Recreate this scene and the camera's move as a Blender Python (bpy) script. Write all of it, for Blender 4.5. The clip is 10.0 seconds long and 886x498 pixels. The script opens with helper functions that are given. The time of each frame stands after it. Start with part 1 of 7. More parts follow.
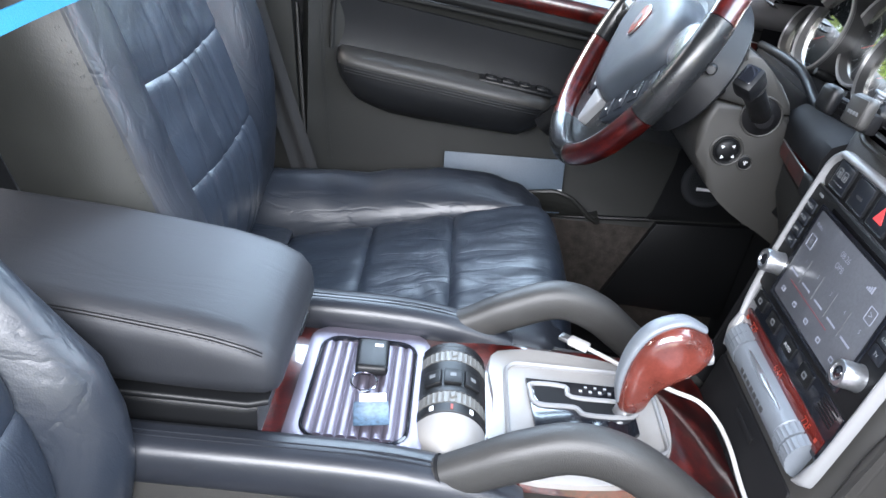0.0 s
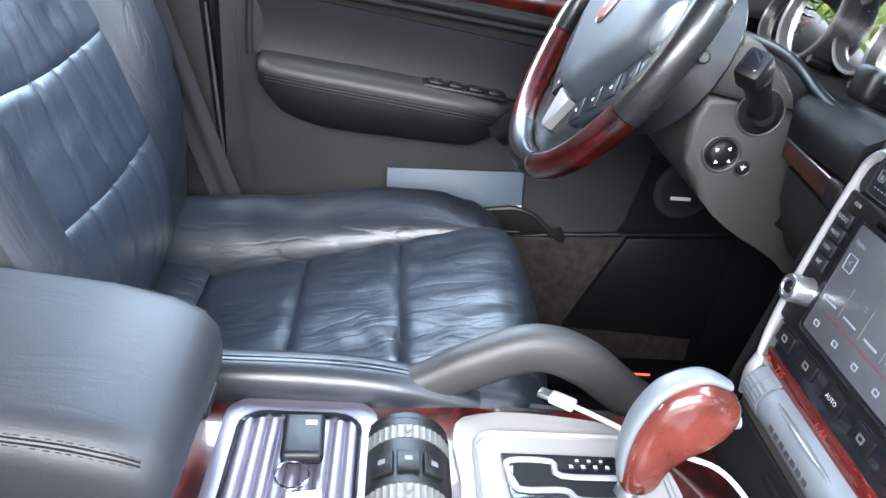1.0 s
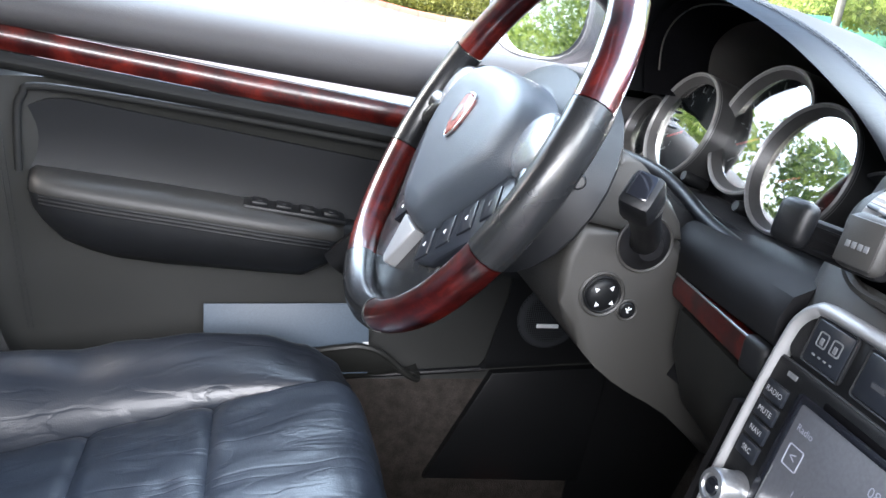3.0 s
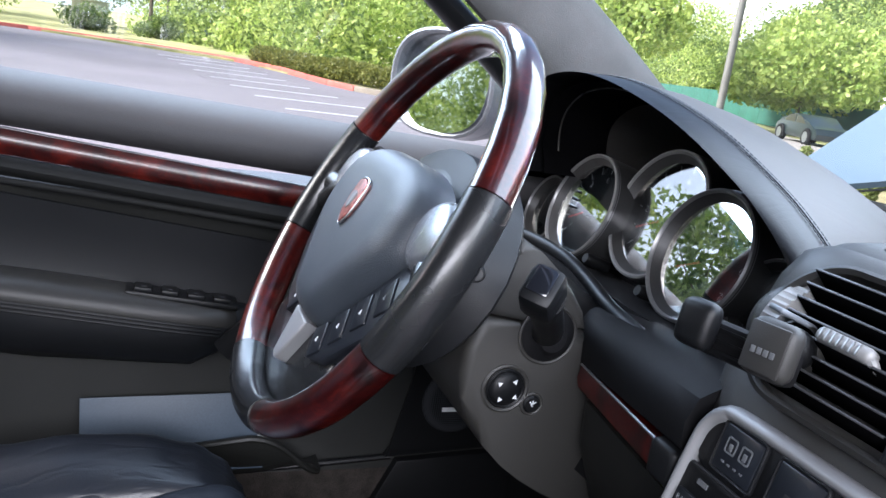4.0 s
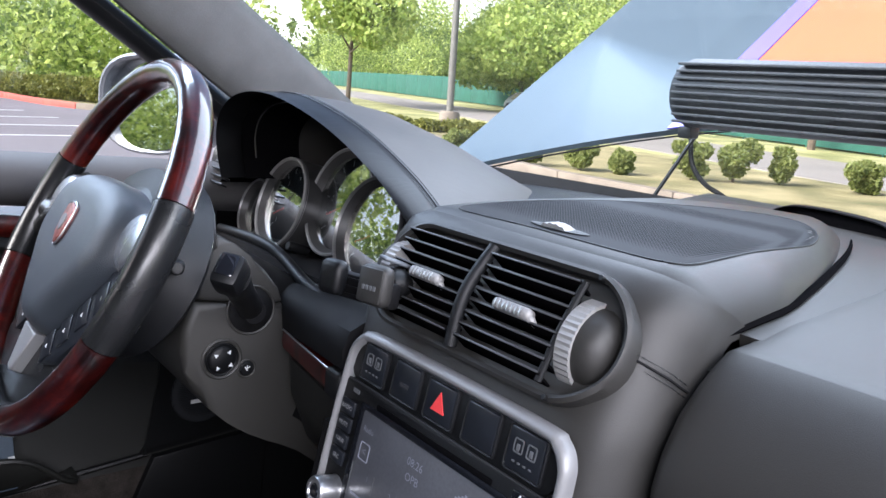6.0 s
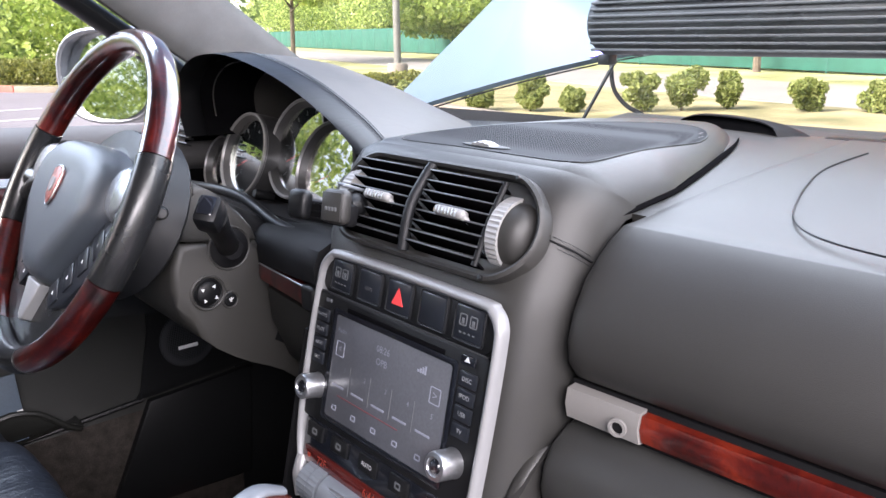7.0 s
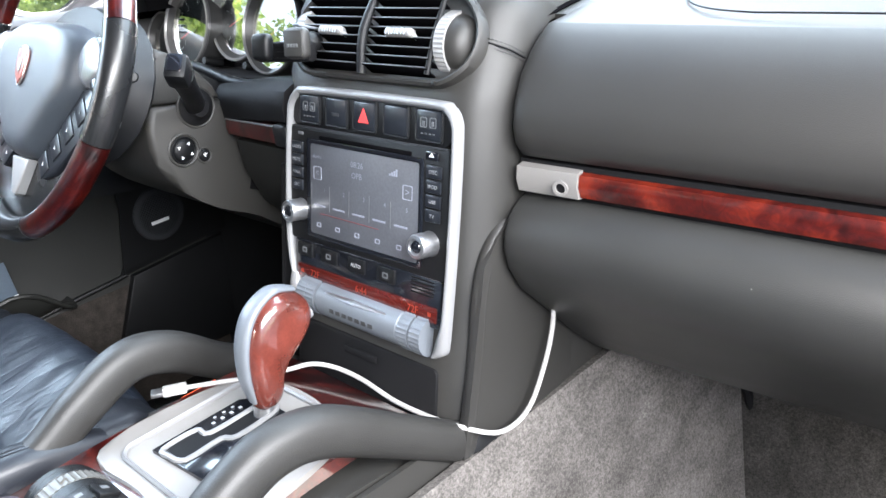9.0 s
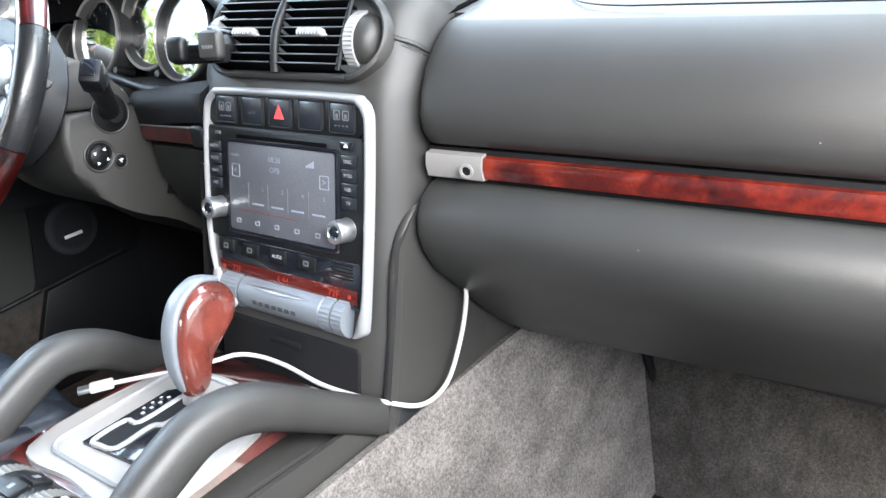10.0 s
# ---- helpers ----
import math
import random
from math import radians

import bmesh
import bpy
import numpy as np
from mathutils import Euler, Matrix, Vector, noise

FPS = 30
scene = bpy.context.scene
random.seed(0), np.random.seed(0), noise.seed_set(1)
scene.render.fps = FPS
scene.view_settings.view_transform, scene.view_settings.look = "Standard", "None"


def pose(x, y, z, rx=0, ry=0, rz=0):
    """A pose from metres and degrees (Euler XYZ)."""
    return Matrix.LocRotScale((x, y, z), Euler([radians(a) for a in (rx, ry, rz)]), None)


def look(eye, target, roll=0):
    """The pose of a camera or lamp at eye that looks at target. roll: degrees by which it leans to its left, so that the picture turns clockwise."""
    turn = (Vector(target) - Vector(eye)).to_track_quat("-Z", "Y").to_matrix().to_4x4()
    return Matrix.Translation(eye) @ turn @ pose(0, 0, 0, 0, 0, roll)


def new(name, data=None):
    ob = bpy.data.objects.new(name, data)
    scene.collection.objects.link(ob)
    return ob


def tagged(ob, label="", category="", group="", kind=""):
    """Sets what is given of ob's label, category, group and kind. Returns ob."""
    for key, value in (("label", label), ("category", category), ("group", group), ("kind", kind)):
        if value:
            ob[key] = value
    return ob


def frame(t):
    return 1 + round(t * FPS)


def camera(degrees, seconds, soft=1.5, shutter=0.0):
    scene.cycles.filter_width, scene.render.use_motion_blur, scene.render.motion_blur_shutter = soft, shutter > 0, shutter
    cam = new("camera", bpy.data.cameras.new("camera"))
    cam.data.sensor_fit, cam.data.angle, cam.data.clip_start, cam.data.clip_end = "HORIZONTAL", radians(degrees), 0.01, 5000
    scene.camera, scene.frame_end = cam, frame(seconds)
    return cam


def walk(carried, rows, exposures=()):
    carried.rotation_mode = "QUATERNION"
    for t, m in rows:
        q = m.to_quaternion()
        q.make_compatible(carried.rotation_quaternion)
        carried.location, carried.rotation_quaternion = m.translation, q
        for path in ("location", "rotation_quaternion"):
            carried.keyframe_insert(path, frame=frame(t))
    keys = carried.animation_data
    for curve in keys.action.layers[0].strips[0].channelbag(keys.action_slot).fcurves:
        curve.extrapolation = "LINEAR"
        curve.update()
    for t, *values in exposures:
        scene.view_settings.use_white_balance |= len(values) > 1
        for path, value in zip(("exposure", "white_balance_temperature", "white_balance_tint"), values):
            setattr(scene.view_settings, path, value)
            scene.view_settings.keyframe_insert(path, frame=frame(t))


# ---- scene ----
cam = camera(57.8, 10.0)
PATH = [
    (0, (0.022, -0.658, 1.356), (0.048, 1.104, 0.41), 6.4),
    (0.5, (0.025, -0.589, 1.332), (0.124, 1.177, 0.399), 5.5),
    (1, (0.028, -0.487, 1.293), (0.174, 1.29, 0.388), 5.4),
    (1.5, (0.045, -0.418, 1.265), (0.225, 1.366, 0.379), 5.3),
    (2, (0.048, -0.374, 1.248), (0.271, 1.415, 0.383), 5.5),
    (2.5, (0.052, -0.342, 1.247), (0.385, 1.463, 0.451), 6.6),
    (3, (0.076, -0.293, 1.267), (0.554, 1.538, 0.622), 7.3),
    (3.2, (0.081, -0.282, 1.271), (0.608, 1.553, 0.676), 7.8),
    (4.3, (0.109, -0.251, 1.285), (0.845, 1.555, 0.843), 7.6),
    (4.5, (0.12, -0.25, 1.291), (0.896, 1.541, 0.855), 7.0),
    (5, (0.133, -0.288, 1.302), (1.09, 1.418, 0.885), 5.9),
    (5.5, (0.116, -0.367, 1.307), (1.245, 1.236, 0.913), 5.4),
    (5.7, (0.102, -0.396, 1.309), (1.271, 1.179, 0.921), 5.1),
    (6.8, (0.03, -0.512, 1.309), (1.27, 0.976, 0.811), -0.1),
    (7, (0.018, -0.533, 1.305), (1.27, 0.938, 0.784), -0.8),
    (7.5, (-0.013, -0.574, 1.305), (1.264, 0.856, 0.735), -2.5),
    (8, (-0.033, -0.587, 1.294), (1.236, 0.797, 0.604), -4.4),
    (8.5, (-0.041, -0.591, 1.276), (1.185, 0.764, 0.462), -7.1),
    (9, (-0.087, -0.61, 1.279), (1.192, 0.699, 0.471), -7.0),
    (9.5, (-0.116, -0.635, 1.273), (1.233, 0.605, 0.471), -6.8),
    (10, (-0.132, -0.649, 1.268), (1.294, 0.511, 0.479), -6.9),
]
EXPOSURES = [(0, 2.12, 5900, 13), (0.8, 2.38, 5900, 12), (1.5, 2.68, 5900, 12), (2.5, 2.95, 5950, 13), (3.0, 2.3, 6000, 14), (4.3, 1.25, 5780, 17), (5.5, 0.97, 5780, 17), (6.8, 1.54, 6250, 22), (7.6, 1.86, 6300, 20), (8.5, 2.2, 6100, 14), (10, 2.38, 6100, 11)]
walk(cam, [(t, look(eye, target, roll)) for t, eye, target, roll in PATH], EXPOSURES)

# ---- world, sun, window light, exposure ----
world = bpy.data.worlds.new("sky")
scene.world = world
world.use_nodes = True
wn = world.node_tree
sky = wn.nodes.new("ShaderNodeTexSky")
sky.sky_type, sky.sun_disc = "NISHITA", False
sky.sun_elevation, sky.sun_rotation, sky.dust_density = radians(37), radians(278.5), 5.0
wn.links.new(sky.outputs["Color"], wn.nodes["Background"].inputs["Color"])
wn.nodes["Background"].inputs["Strength"].default_value = 0.15

sun = new("sun", bpy.data.lights.new("sun", "SUN"))
sun.data.energy, sun.data.angle, sun.data.color = 4.6, radians(40), (1.0, 0.94, 0.84)
sun.matrix_world = look((0, 0, 0), (0.80, -0.12, -0.60))


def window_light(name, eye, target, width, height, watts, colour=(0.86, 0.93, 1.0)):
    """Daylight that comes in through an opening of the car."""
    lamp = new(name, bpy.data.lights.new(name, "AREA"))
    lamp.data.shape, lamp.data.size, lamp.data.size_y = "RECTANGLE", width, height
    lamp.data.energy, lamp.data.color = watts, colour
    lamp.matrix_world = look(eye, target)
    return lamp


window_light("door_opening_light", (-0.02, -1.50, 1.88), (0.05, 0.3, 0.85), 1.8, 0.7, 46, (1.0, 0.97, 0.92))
window_light("driver_window_light", (0.05, 1.30, 1.95), (0.05, 0.0, 0.9), 1.4, 0.8, 20, (0.74, 0.87, 1.0))
window_light("windscreen_light", (0.85, 0.0, 1.62), (0.2, 0.1, 0.9), 1.2, 0.6, 8, (0.86, 0.93, 1.0))

# ---- materials ----
def material(name, colour, rough=0.5, metal=0.0, grain=None, bump=0.0, bump_scale=400.0, vary=0.15, vary_scale=6.0,
             coat=0.0, rough_vary=0.0, tint=None, spec=0.5, detail=4.0):
    """A plain surface with colour variation at two scales, a roughness that wanders and a fine relief."""
    m = bpy.data.materials.new(name)
    m.use_nodes = True
    t, n = m.node_tree, m.node_tree.nodes
    b = n["Principled BSDF"]
    co = n.new("ShaderNodeTexCoord")
    big, fine = n.new("ShaderNodeTexNoise"), n.new("ShaderNodeTexNoise")
    big.inputs["Scale"].default_value, big.inputs["Detail"].default_value = vary_scale, detail
    fine.inputs["Scale"].default_value, fine.inputs["Detail"].default_value = bump_scale, 3.0
    t.links.new(co.outputs["Object"], big.inputs["Vector"])
    t.links.new(co.outputs["Object"], fine.inputs["Vector"])
    ramp = n.new("ShaderNodeValToRGB")
    low = [c * (1 - vary) for c in colour]
    high = [min(1, c * (1 + vary)) for c in (tint or colour)]
    ramp.color_ramp.elements[0].color, ramp.color_ramp.elements[1].color = (*low, 1), (*high, 1)
    ramp.color_ramp.elements[0].position, ramp.color_ramp.elements[1].position = 0.3, 0.7
    t.links.new(big.outputs["Fac"], ramp.inputs["Fac"])
    mix = n.new("ShaderNodeMixRGB")
    mix.blend_type, mix.inputs["Fac"].default_value = "OVERLAY", 0.25 if grain is None else grain
    t.links.new(ramp.outputs["Color"], mix.inputs["Color1"])
    t.links.new(fine.outputs["Fac"], mix.inputs["Color2"])
    t.links.new(mix.outputs["Color"], b.inputs["Base Color"])
    span = n.new("ShaderNodeMapRange")
    span.inputs["To Min"].default_value, span.inputs["To Max"].default_value = max(0.02, rough - rough_vary), min(1, rough + rough_vary)
    t.links.new(big.outputs["Fac"], span.inputs["Value"])
    t.links.new(span.outputs["Result"], b.inputs["Roughness"])
    b.inputs["Metallic"].default_value = metal
    b.inputs["Specular IOR Level"].default_value = spec
    b.inputs["Coat Weight"].default_value, b.inputs["Coat Roughness"].default_value = coat, 0.04
    if bump:
        bp = n.new("ShaderNodeBump")
        bp.inputs["Strength"].default_value, bp.inputs["Distance"].default_value = bump, 0.001
        t.links.new(fine.outputs["Fac"], bp.inputs["Height"])
        t.links.new(bp.outputs["Normal"], b.inputs["Normal"])
    return m


def leather(name, colour, rough, crease=0.6, pores=0.2, tint=None):
    """Seat leather: pores, soft creases, worn sheen."""
    m = material(name, colour, rough, rough_vary=0.08, vary=0.2, vary_scale=9, bump=0.2, bump_scale=900, tint=tint)
    t, n = m.node_tree, m.node_tree.nodes
    co = n["Texture Coordinate"]
    stretch = n.new("ShaderNodeMapping")
    stretch.inputs["Scale"].default_value = (7, 26, 12)
    stretch.inputs["Rotation"].default_value = (0, 0, 0.22)
    folds, cell = n.new("ShaderNodeTexNoise"), n.new("ShaderNodeTexVoronoi")
    folds.inputs["Scale"].default_value, folds.inputs["Detail"].default_value = 1.0, 3.0
    folds.inputs["Distortion"].default_value = 0.9
    cell.inputs["Scale"].default_value = 620
    t.links.new(co.outputs["Object"], stretch.inputs["Vector"])
    t.links.new(stretch.outputs["Vector"], folds.inputs["Vector"])
    t.links.new(co.outputs["Object"], cell.inputs["Vector"])
    first, second = n.new("ShaderNodeBump"), n.new("ShaderNodeBump")
    first.inputs["Strength"].default_value, first.inputs["Distance"].default_value = crease, 0.0022
    second.inputs["Strength"].default_value, second.inputs["Distance"].default_value = pores, 0.0004
    # thin creases where the noise crosses its middle, over soft folds
    middle, valley, cut, both = (n.new("ShaderNodeMath") for _ in range(4))
    middle.operation, middle.inputs[1].default_value = "SUBTRACT", 0.5
    valley.operation = "ABSOLUTE"
    cut.operation, cut.inputs[1].default_value, cut.use_clamp = "MULTIPLY", 14.0, True
    both.operation, both.inputs[1].default_value = "MULTIPLY_ADD", 2.0
    t.links.new(folds.outputs["Fac"], middle.inputs[0])
    t.links.new(middle.outputs[0], valley.inputs[0])
    t.links.new(valley.outputs[0], cut.inputs[0])
    t.links.new(folds.outputs["Fac"], both.inputs[0])
    t.links.new(cut.outputs[0], both.inputs[2])
    t.links.new(both.outputs[0], first.inputs["Height"])
    t.links.new(cell.outputs["Distance"], second.inputs["Height"])
    t.links.new(first.outputs["Normal"], second.inputs["Normal"])
    t.links.new(second.outputs["Normal"], n["Principled BSDF"].inputs["Normal"])
    return m


def burl(name, dark, mid, light, scale=14.0):
    """Lacquered burl veneer."""
    m = bpy.data.materials.new(name)
    m.use_nodes = True
    t, n = m.node_tree, m.node_tree.nodes
    b = n["Principled BSDF"]
    co = n.new("ShaderNodeTexCoord")
    a, c = n.new("ShaderNodeTexNoise"), n.new("ShaderNodeTexNoise")
    a.inputs["Scale"].default_value, a.inputs["Detail"].default_value, a.inputs["Distortion"].default_value = scale, 6.0, 1.6
    c.inputs["Scale"].default_value, c.inputs["Detail"].default_value, c.inputs["Distortion"].default_value = scale * 7, 5.0, 2.5
    t.links.new(co.outputs["Object"], a.inputs["Vector"])
    t.links.new(co.outputs["Object"], c.inputs["Vector"])
    add = n.new("ShaderNodeMath")
    add.operation = "MULTIPLY_ADD"
    add.inputs[1].default_value, add.inputs[2].default_value = 0.35, 0.0
    t.links.new(c.outputs["Fac"], add.inputs[0])
    t.links.new(a.outputs["Fac"], add.inputs[2])
    ramp = n.new("ShaderNodeValToRGB")
    r = ramp.color_ramp
    r.elements[0].position, r.elements[0].color = 0.5, (*dark, 1)
    r.elements[1].position, r.elements[1].color = 0.86, (*light, 1)
    e = r.elements.new(0.66)
    e.color = (*mid, 1)
    t.links.new(add.outputs[0], ramp.inputs["Fac"])
    t.links.new(ramp.outputs["Color"], b.inputs["Base Color"])
    b.inputs["Roughness"].default_value = 0.3
    b.inputs["Coat Weight"].default_value, b.inputs["Coat Roughness"].default_value = 1.0, 0.03
    return m


def glass(name, colour=(0.95, 0.98, 0.97), clear=0.93, rough=0.0):
    """Thin pane: mostly clear, with a mirror sheen."""
    m = bpy.data.materials.new(name)
    m.use_nodes = True
    t, n = m.node_tree, m.node_tree.nodes
    n.remove(n["Principled BSDF"])
    see, gloss, mix = n.new("ShaderNodeBsdfTransparent"), n.new("ShaderNodeBsdfGlossy"), n.new("ShaderNodeMixShader")
    see.inputs["Color"].default_value = (*colour, 1)
    gloss.inputs["Roughness"].default_value = rough
    mix.inputs["Fac"].default_value = 1 - clear
    t.links.new(see.outputs[0], mix.inputs[1])
    t.links.new(gloss.outputs[0], mix.inputs[2])
    t.links.new(mix.outputs[0], n["Material Output"].inputs["Surface"])
    return m


def glow(name, colour, strength):
    m = material(name, colour, 0.5, vary=0.05)
    b = m.node_tree.nodes["Principled BSDF"]
    b.inputs["Emission Color"].default_value, b.inputs["Emission Strength"].default_value = (*colour, 1), strength
    return m


TRIM = material("soft_grey_trim", (0.025, 0.0243, 0.0225), 0.46, bump=0.2, bump_scale=1800, vary=0.08, rough_vary=0.07, spec=0.42)
TRIM_LID = material("glove_box_trim", (0.027, 0.0272, 0.0258), 0.37, bump=0.25, bump_scale=1500, vary=0.1, rough_vary=0.06, spec=0.5)
TRIM_DARK = material("dark_soft_trim", (0.008, 0.0086, 0.0096), 0.45, bump=0.3, bump_scale=1400, vary=0.1, rough_vary=0.08, spec=0.3)
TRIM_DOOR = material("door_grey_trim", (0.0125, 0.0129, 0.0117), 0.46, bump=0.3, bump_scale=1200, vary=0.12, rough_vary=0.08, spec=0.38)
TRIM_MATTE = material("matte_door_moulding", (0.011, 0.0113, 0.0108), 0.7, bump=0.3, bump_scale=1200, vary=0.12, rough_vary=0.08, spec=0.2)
# lighter than the door trim: the sky's reflection is painted into this grey
DOOR_TOP_SKYLIT = material("skylit_door_top_trim", (0.052, 0.0505, 0.0515), 0.7, bump=0.3, bump_scale=1200, vary=0.1, rough_vary=0.06, spec=0.25)
TRIM_COLUMN = material("column_grey_trim", (0.029, 0.0280, 0.0255), 0.46, bump=0.25, bump_scale=1700, vary=0.08, rough_vary=0.06, spec=0.42)
HANDLE = material("worn_grey_grip", (0.0205, 0.0200, 0.0187), 0.5, bump=0.3, bump_scale=900, vary=0.14, vary_scale=14, rough_vary=0.1)
PLASTIC = material("black_plastic", (0.0055, 0.0058, 0.0063), 0.40, bump=0.2, bump_scale=1500, vary=0.1, rough_vary=0.06, spec=0.26)
PIANO = material("gloss_black", (0.008, 0.009, 0.012), 0.12, vary=0.05, coat=0.5)
LEATHER = leather("seat_leather", (0.013, 0.017, 0.0245), 0.37, 0.17)
LEATHER_BOLSTER = leather("seat_bolster_leather", (0.0100, 0.0142, 0.0220), 0.37, 0.17, tint=(0.0125, 0.0145, 0.0185))
LEATHER_SIDE = leather("seat_side_leather", (0.0140, 0.0146, 0.0130), 0.42, 0.015)
LEATHER_LID = leather("armrest_leather", (0.0110, 0.0122, 0.0150), 0.55, 0.05, 0.15)
LEATHER_SMOOTH = leather("smooth_leather", (0.0095, 0.011, 0.0145), 0.38, 0.04, 0.10)
BURL = burl("red_burl_veneer", (0.005, 0.0005, 0.0004), (0.023, 0.0019, 0.0016), (0.078, 0.0065, 0.0035))
BURL_DOOR = burl("door_burl_veneer", (0.006, 0.0006, 0.0005), (0.026, 0.0022, 0.0018), (0.085, 0.0075, 0.004), 17)
BURL_DOOR.node_tree.nodes["Principled BSDF"].inputs["Coat Weight"].default_value = 0.3
BURL_DOOR.node_tree.nodes["Principled BSDF"].inputs["Coat Roughness"].default_value = 0.12
BURL_BRIGHT = burl("orange_burl_veneer", (0.014, 0.0015, 0.0012), (0.058, 0.0046, 0.0028), (0.15, 0.015, 0.0055), 13)
# brighter red and hardly coated, to keep grey reflections off the driver's strip
BURL_DULL = burl("dull_burl_veneer", (0.016, 0.0010, 0.0008), (0.055, 0.0032, 0.0026), (0.13, 0.0085, 0.005))
BURL_DULL.node_tree.nodes["Principled BSDF"].inputs["Specular IOR Level"].default_value = 0.25
BURL_DULL.node_tree.nodes["Principled BSDF"].inputs["Coat Weight"].default_value = 0.06
LEATHER_BACK = leather("seat_back_leather", (0.0155, 0.020, 0.028), 0.36, 0.10)
BURL_PLAIN = material("red_brown_lacquer", (0.085, 0.020, 0.014), 0.22, coat=1.0, vary=0.35, vary_scale=30)
PALE_SATIN = material("pale_satin_plastic", (0.27, 0.268, 0.262), 0.42, metal=0.1, grain=0.04, vary=0.06)
BAR_SILVER = material("blue_grey_satin_paint", (0.135, 0.150, 0.168), 0.45, metal=0.2, grain=0.05, vary=0.08, bump=0.05)
WHEEL_RIB = material("worn_thumb_wheel", (0.095, 0.092, 0.083), 0.45, metal=0.1, vary=0.15)
SILVER = material("satin_silver_paint", (0.21, 0.212, 0.215), 0.42, metal=0.2, grain=0.04, vary=0.04, bump=0.05)
CHROME = material("chrome", (0.75, 0.76, 0.78), 0.12, metal=1.0, vary=0.03)
TRAY_METAL = material("mauve_tray_metal", (0.15, 0.135, 0.165), 0.42, metal=0.7, grain=0.05, vary=0.1)
STEEL = material("brushed_steel", (0.42, 0.43, 0.44), 0.30, metal=0.9, vary=0.06, bump=0.1)
WHITE_PLASTIC = material("white_cable_plastic", (0.38, 0.37, 0.355), 0.4, vary=0.04)
IVORY = material("pale_plate_plastic", (0.20, 0.192, 0.182), 0.38, grain=0.04, vary=0.05)
# floor carpet, its colour lowered to hold the footwells' deep shade
CARPET = material("dark_carpet_and_shade", (0.010, 0.0092, 0.0085), 0.95, vary=0.35, vary_scale=60, bump=1.0, bump_scale=700, grain=0.6, spec=0.1)
def carpet(name, colour):
    """Cut pile: speckled fibres, brushed streaks and a deep fine relief."""
    m = material(name, colour, 0.95, vary=0.22, vary_scale=11, bump=1.0, bump_scale=420, grain=0.4, spec=0.08, detail=8.0)
    t, n = m.node_tree, m.node_tree.nodes
    b, co = n["Principled BSDF"], n["Texture Coordinate"]
    old = b.inputs["Base Color"].links[0].from_socket
    fibre, streak, turn = n.new("ShaderNodeTexNoise"), n.new("ShaderNodeTexNoise"), n.new("ShaderNodeMapping")
    fibre.inputs["Scale"].default_value, fibre.inputs["Detail"].default_value, fibre.inputs["Roughness"].default_value = 210, 6.0, 0.8
    streak.inputs["Scale"].default_value, streak.inputs["Detail"].default_value = 14, 6.0
    turn.inputs["Rotation"].default_value, turn.inputs["Scale"].default_value = (0.4, 0.3, 0.7), (1.0, 3.5, 2.0)
    t.links.new(co.outputs["Object"], fibre.inputs["Vector"])
    t.links.new(co.outputs["Object"], turn.inputs["Vector"])
    t.links.new(turn.outputs["Vector"], streak.inputs["Vector"])
    for tex, low, high, lo, hi in ((fibre, 0.36, 0.64, 0.62, 1.35), (streak, 0.35, 0.65, 0.80, 1.18)):
        span, mix = n.new("ShaderNodeMapRange"), n.new("ShaderNodeMixRGB")
        span.inputs["From Min"].default_value, span.inputs["From Max"].default_value = low, high
        span.inputs["To Min"].default_value, span.inputs["To Max"].default_value = lo, hi
        t.links.new(tex.outputs["Fac"], span.inputs["Value"])
        mix.blend_type, mix.inputs["Fac"].default_value = "MULTIPLY", 1.0
        t.links.new(old, mix.inputs["Color1"])
        t.links.new(span.outputs["Result"], mix.inputs["Color2"])
        old = mix.outputs["Color"]
    t.links.new(old, b.inputs["Base Color"])
    return m


CARPET_DOOR = material("door_carpet", (0.030, 0.026, 0.023), 0.95, vary=0.3, vary_scale=60, bump=1.0, bump_scale=700, grain=0.6, spec=0.1)
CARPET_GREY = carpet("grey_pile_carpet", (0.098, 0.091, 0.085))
# darker copy of the grey pile: footwell shade put into the colour
CARPET_TOE_SHADED = carpet("shaded_brown_grey_carpet", (0.035, 0.0328, 0.0303))
ICON_DIM = material("dim_switch_print", (0.026, 0.027, 0.03), 0.5, vary=0.04)
KEY_SATIN = material("satin_black_keys", (0.012, 0.014, 0.018), 0.28, vary=0.08, spec=0.45)
RUBBER_AND_SHADE = material("black_rubber_and_shade", (0.006, 0.006, 0.0066), 0.65, vary=0.1, spec=0.15)
# display colour raised to grey to hold the wash of glare on it
SCREEN = material("glare_grey_screen", (0.078, 0.082, 0.092), 0.30, vary=0.1, vary_scale=20)
PRINT = material("white_print", (0.62, 0.63, 0.64), 0.5, vary=0.04)
LEGEND = material("pale_key_legend", (0.30, 0.31, 0.32), 0.5, vary=0.04)
PRINT_DIM = material("grey_print", (0.10, 0.105, 0.11), 0.5, vary=0.04)
RED_PRINT = material("red_print", (0.75, 0.06, 0.06), 0.4, vary=0.05)
DISPLAY = material("red_display_glass", (0.065, 0.008, 0.006), 0.12, vary=0.2, coat=0.6)
DIGITS = glow("red_digits", (0.22, 0.026, 0.012), 0.016)
ICONS = glow("screen_icons", (0.20, 0.21, 0.25), 0.05)
MESH = material("speaker_mesh", (0.020, 0.0215, 0.024), 0.75, vary=0.08)
mt = MESH.node_tree
holes, dots, over = mt.nodes.new("ShaderNodeTexVoronoi"), mt.nodes.new("ShaderNodeValToRGB"), mt.nodes.new("ShaderNodeMixRGB")
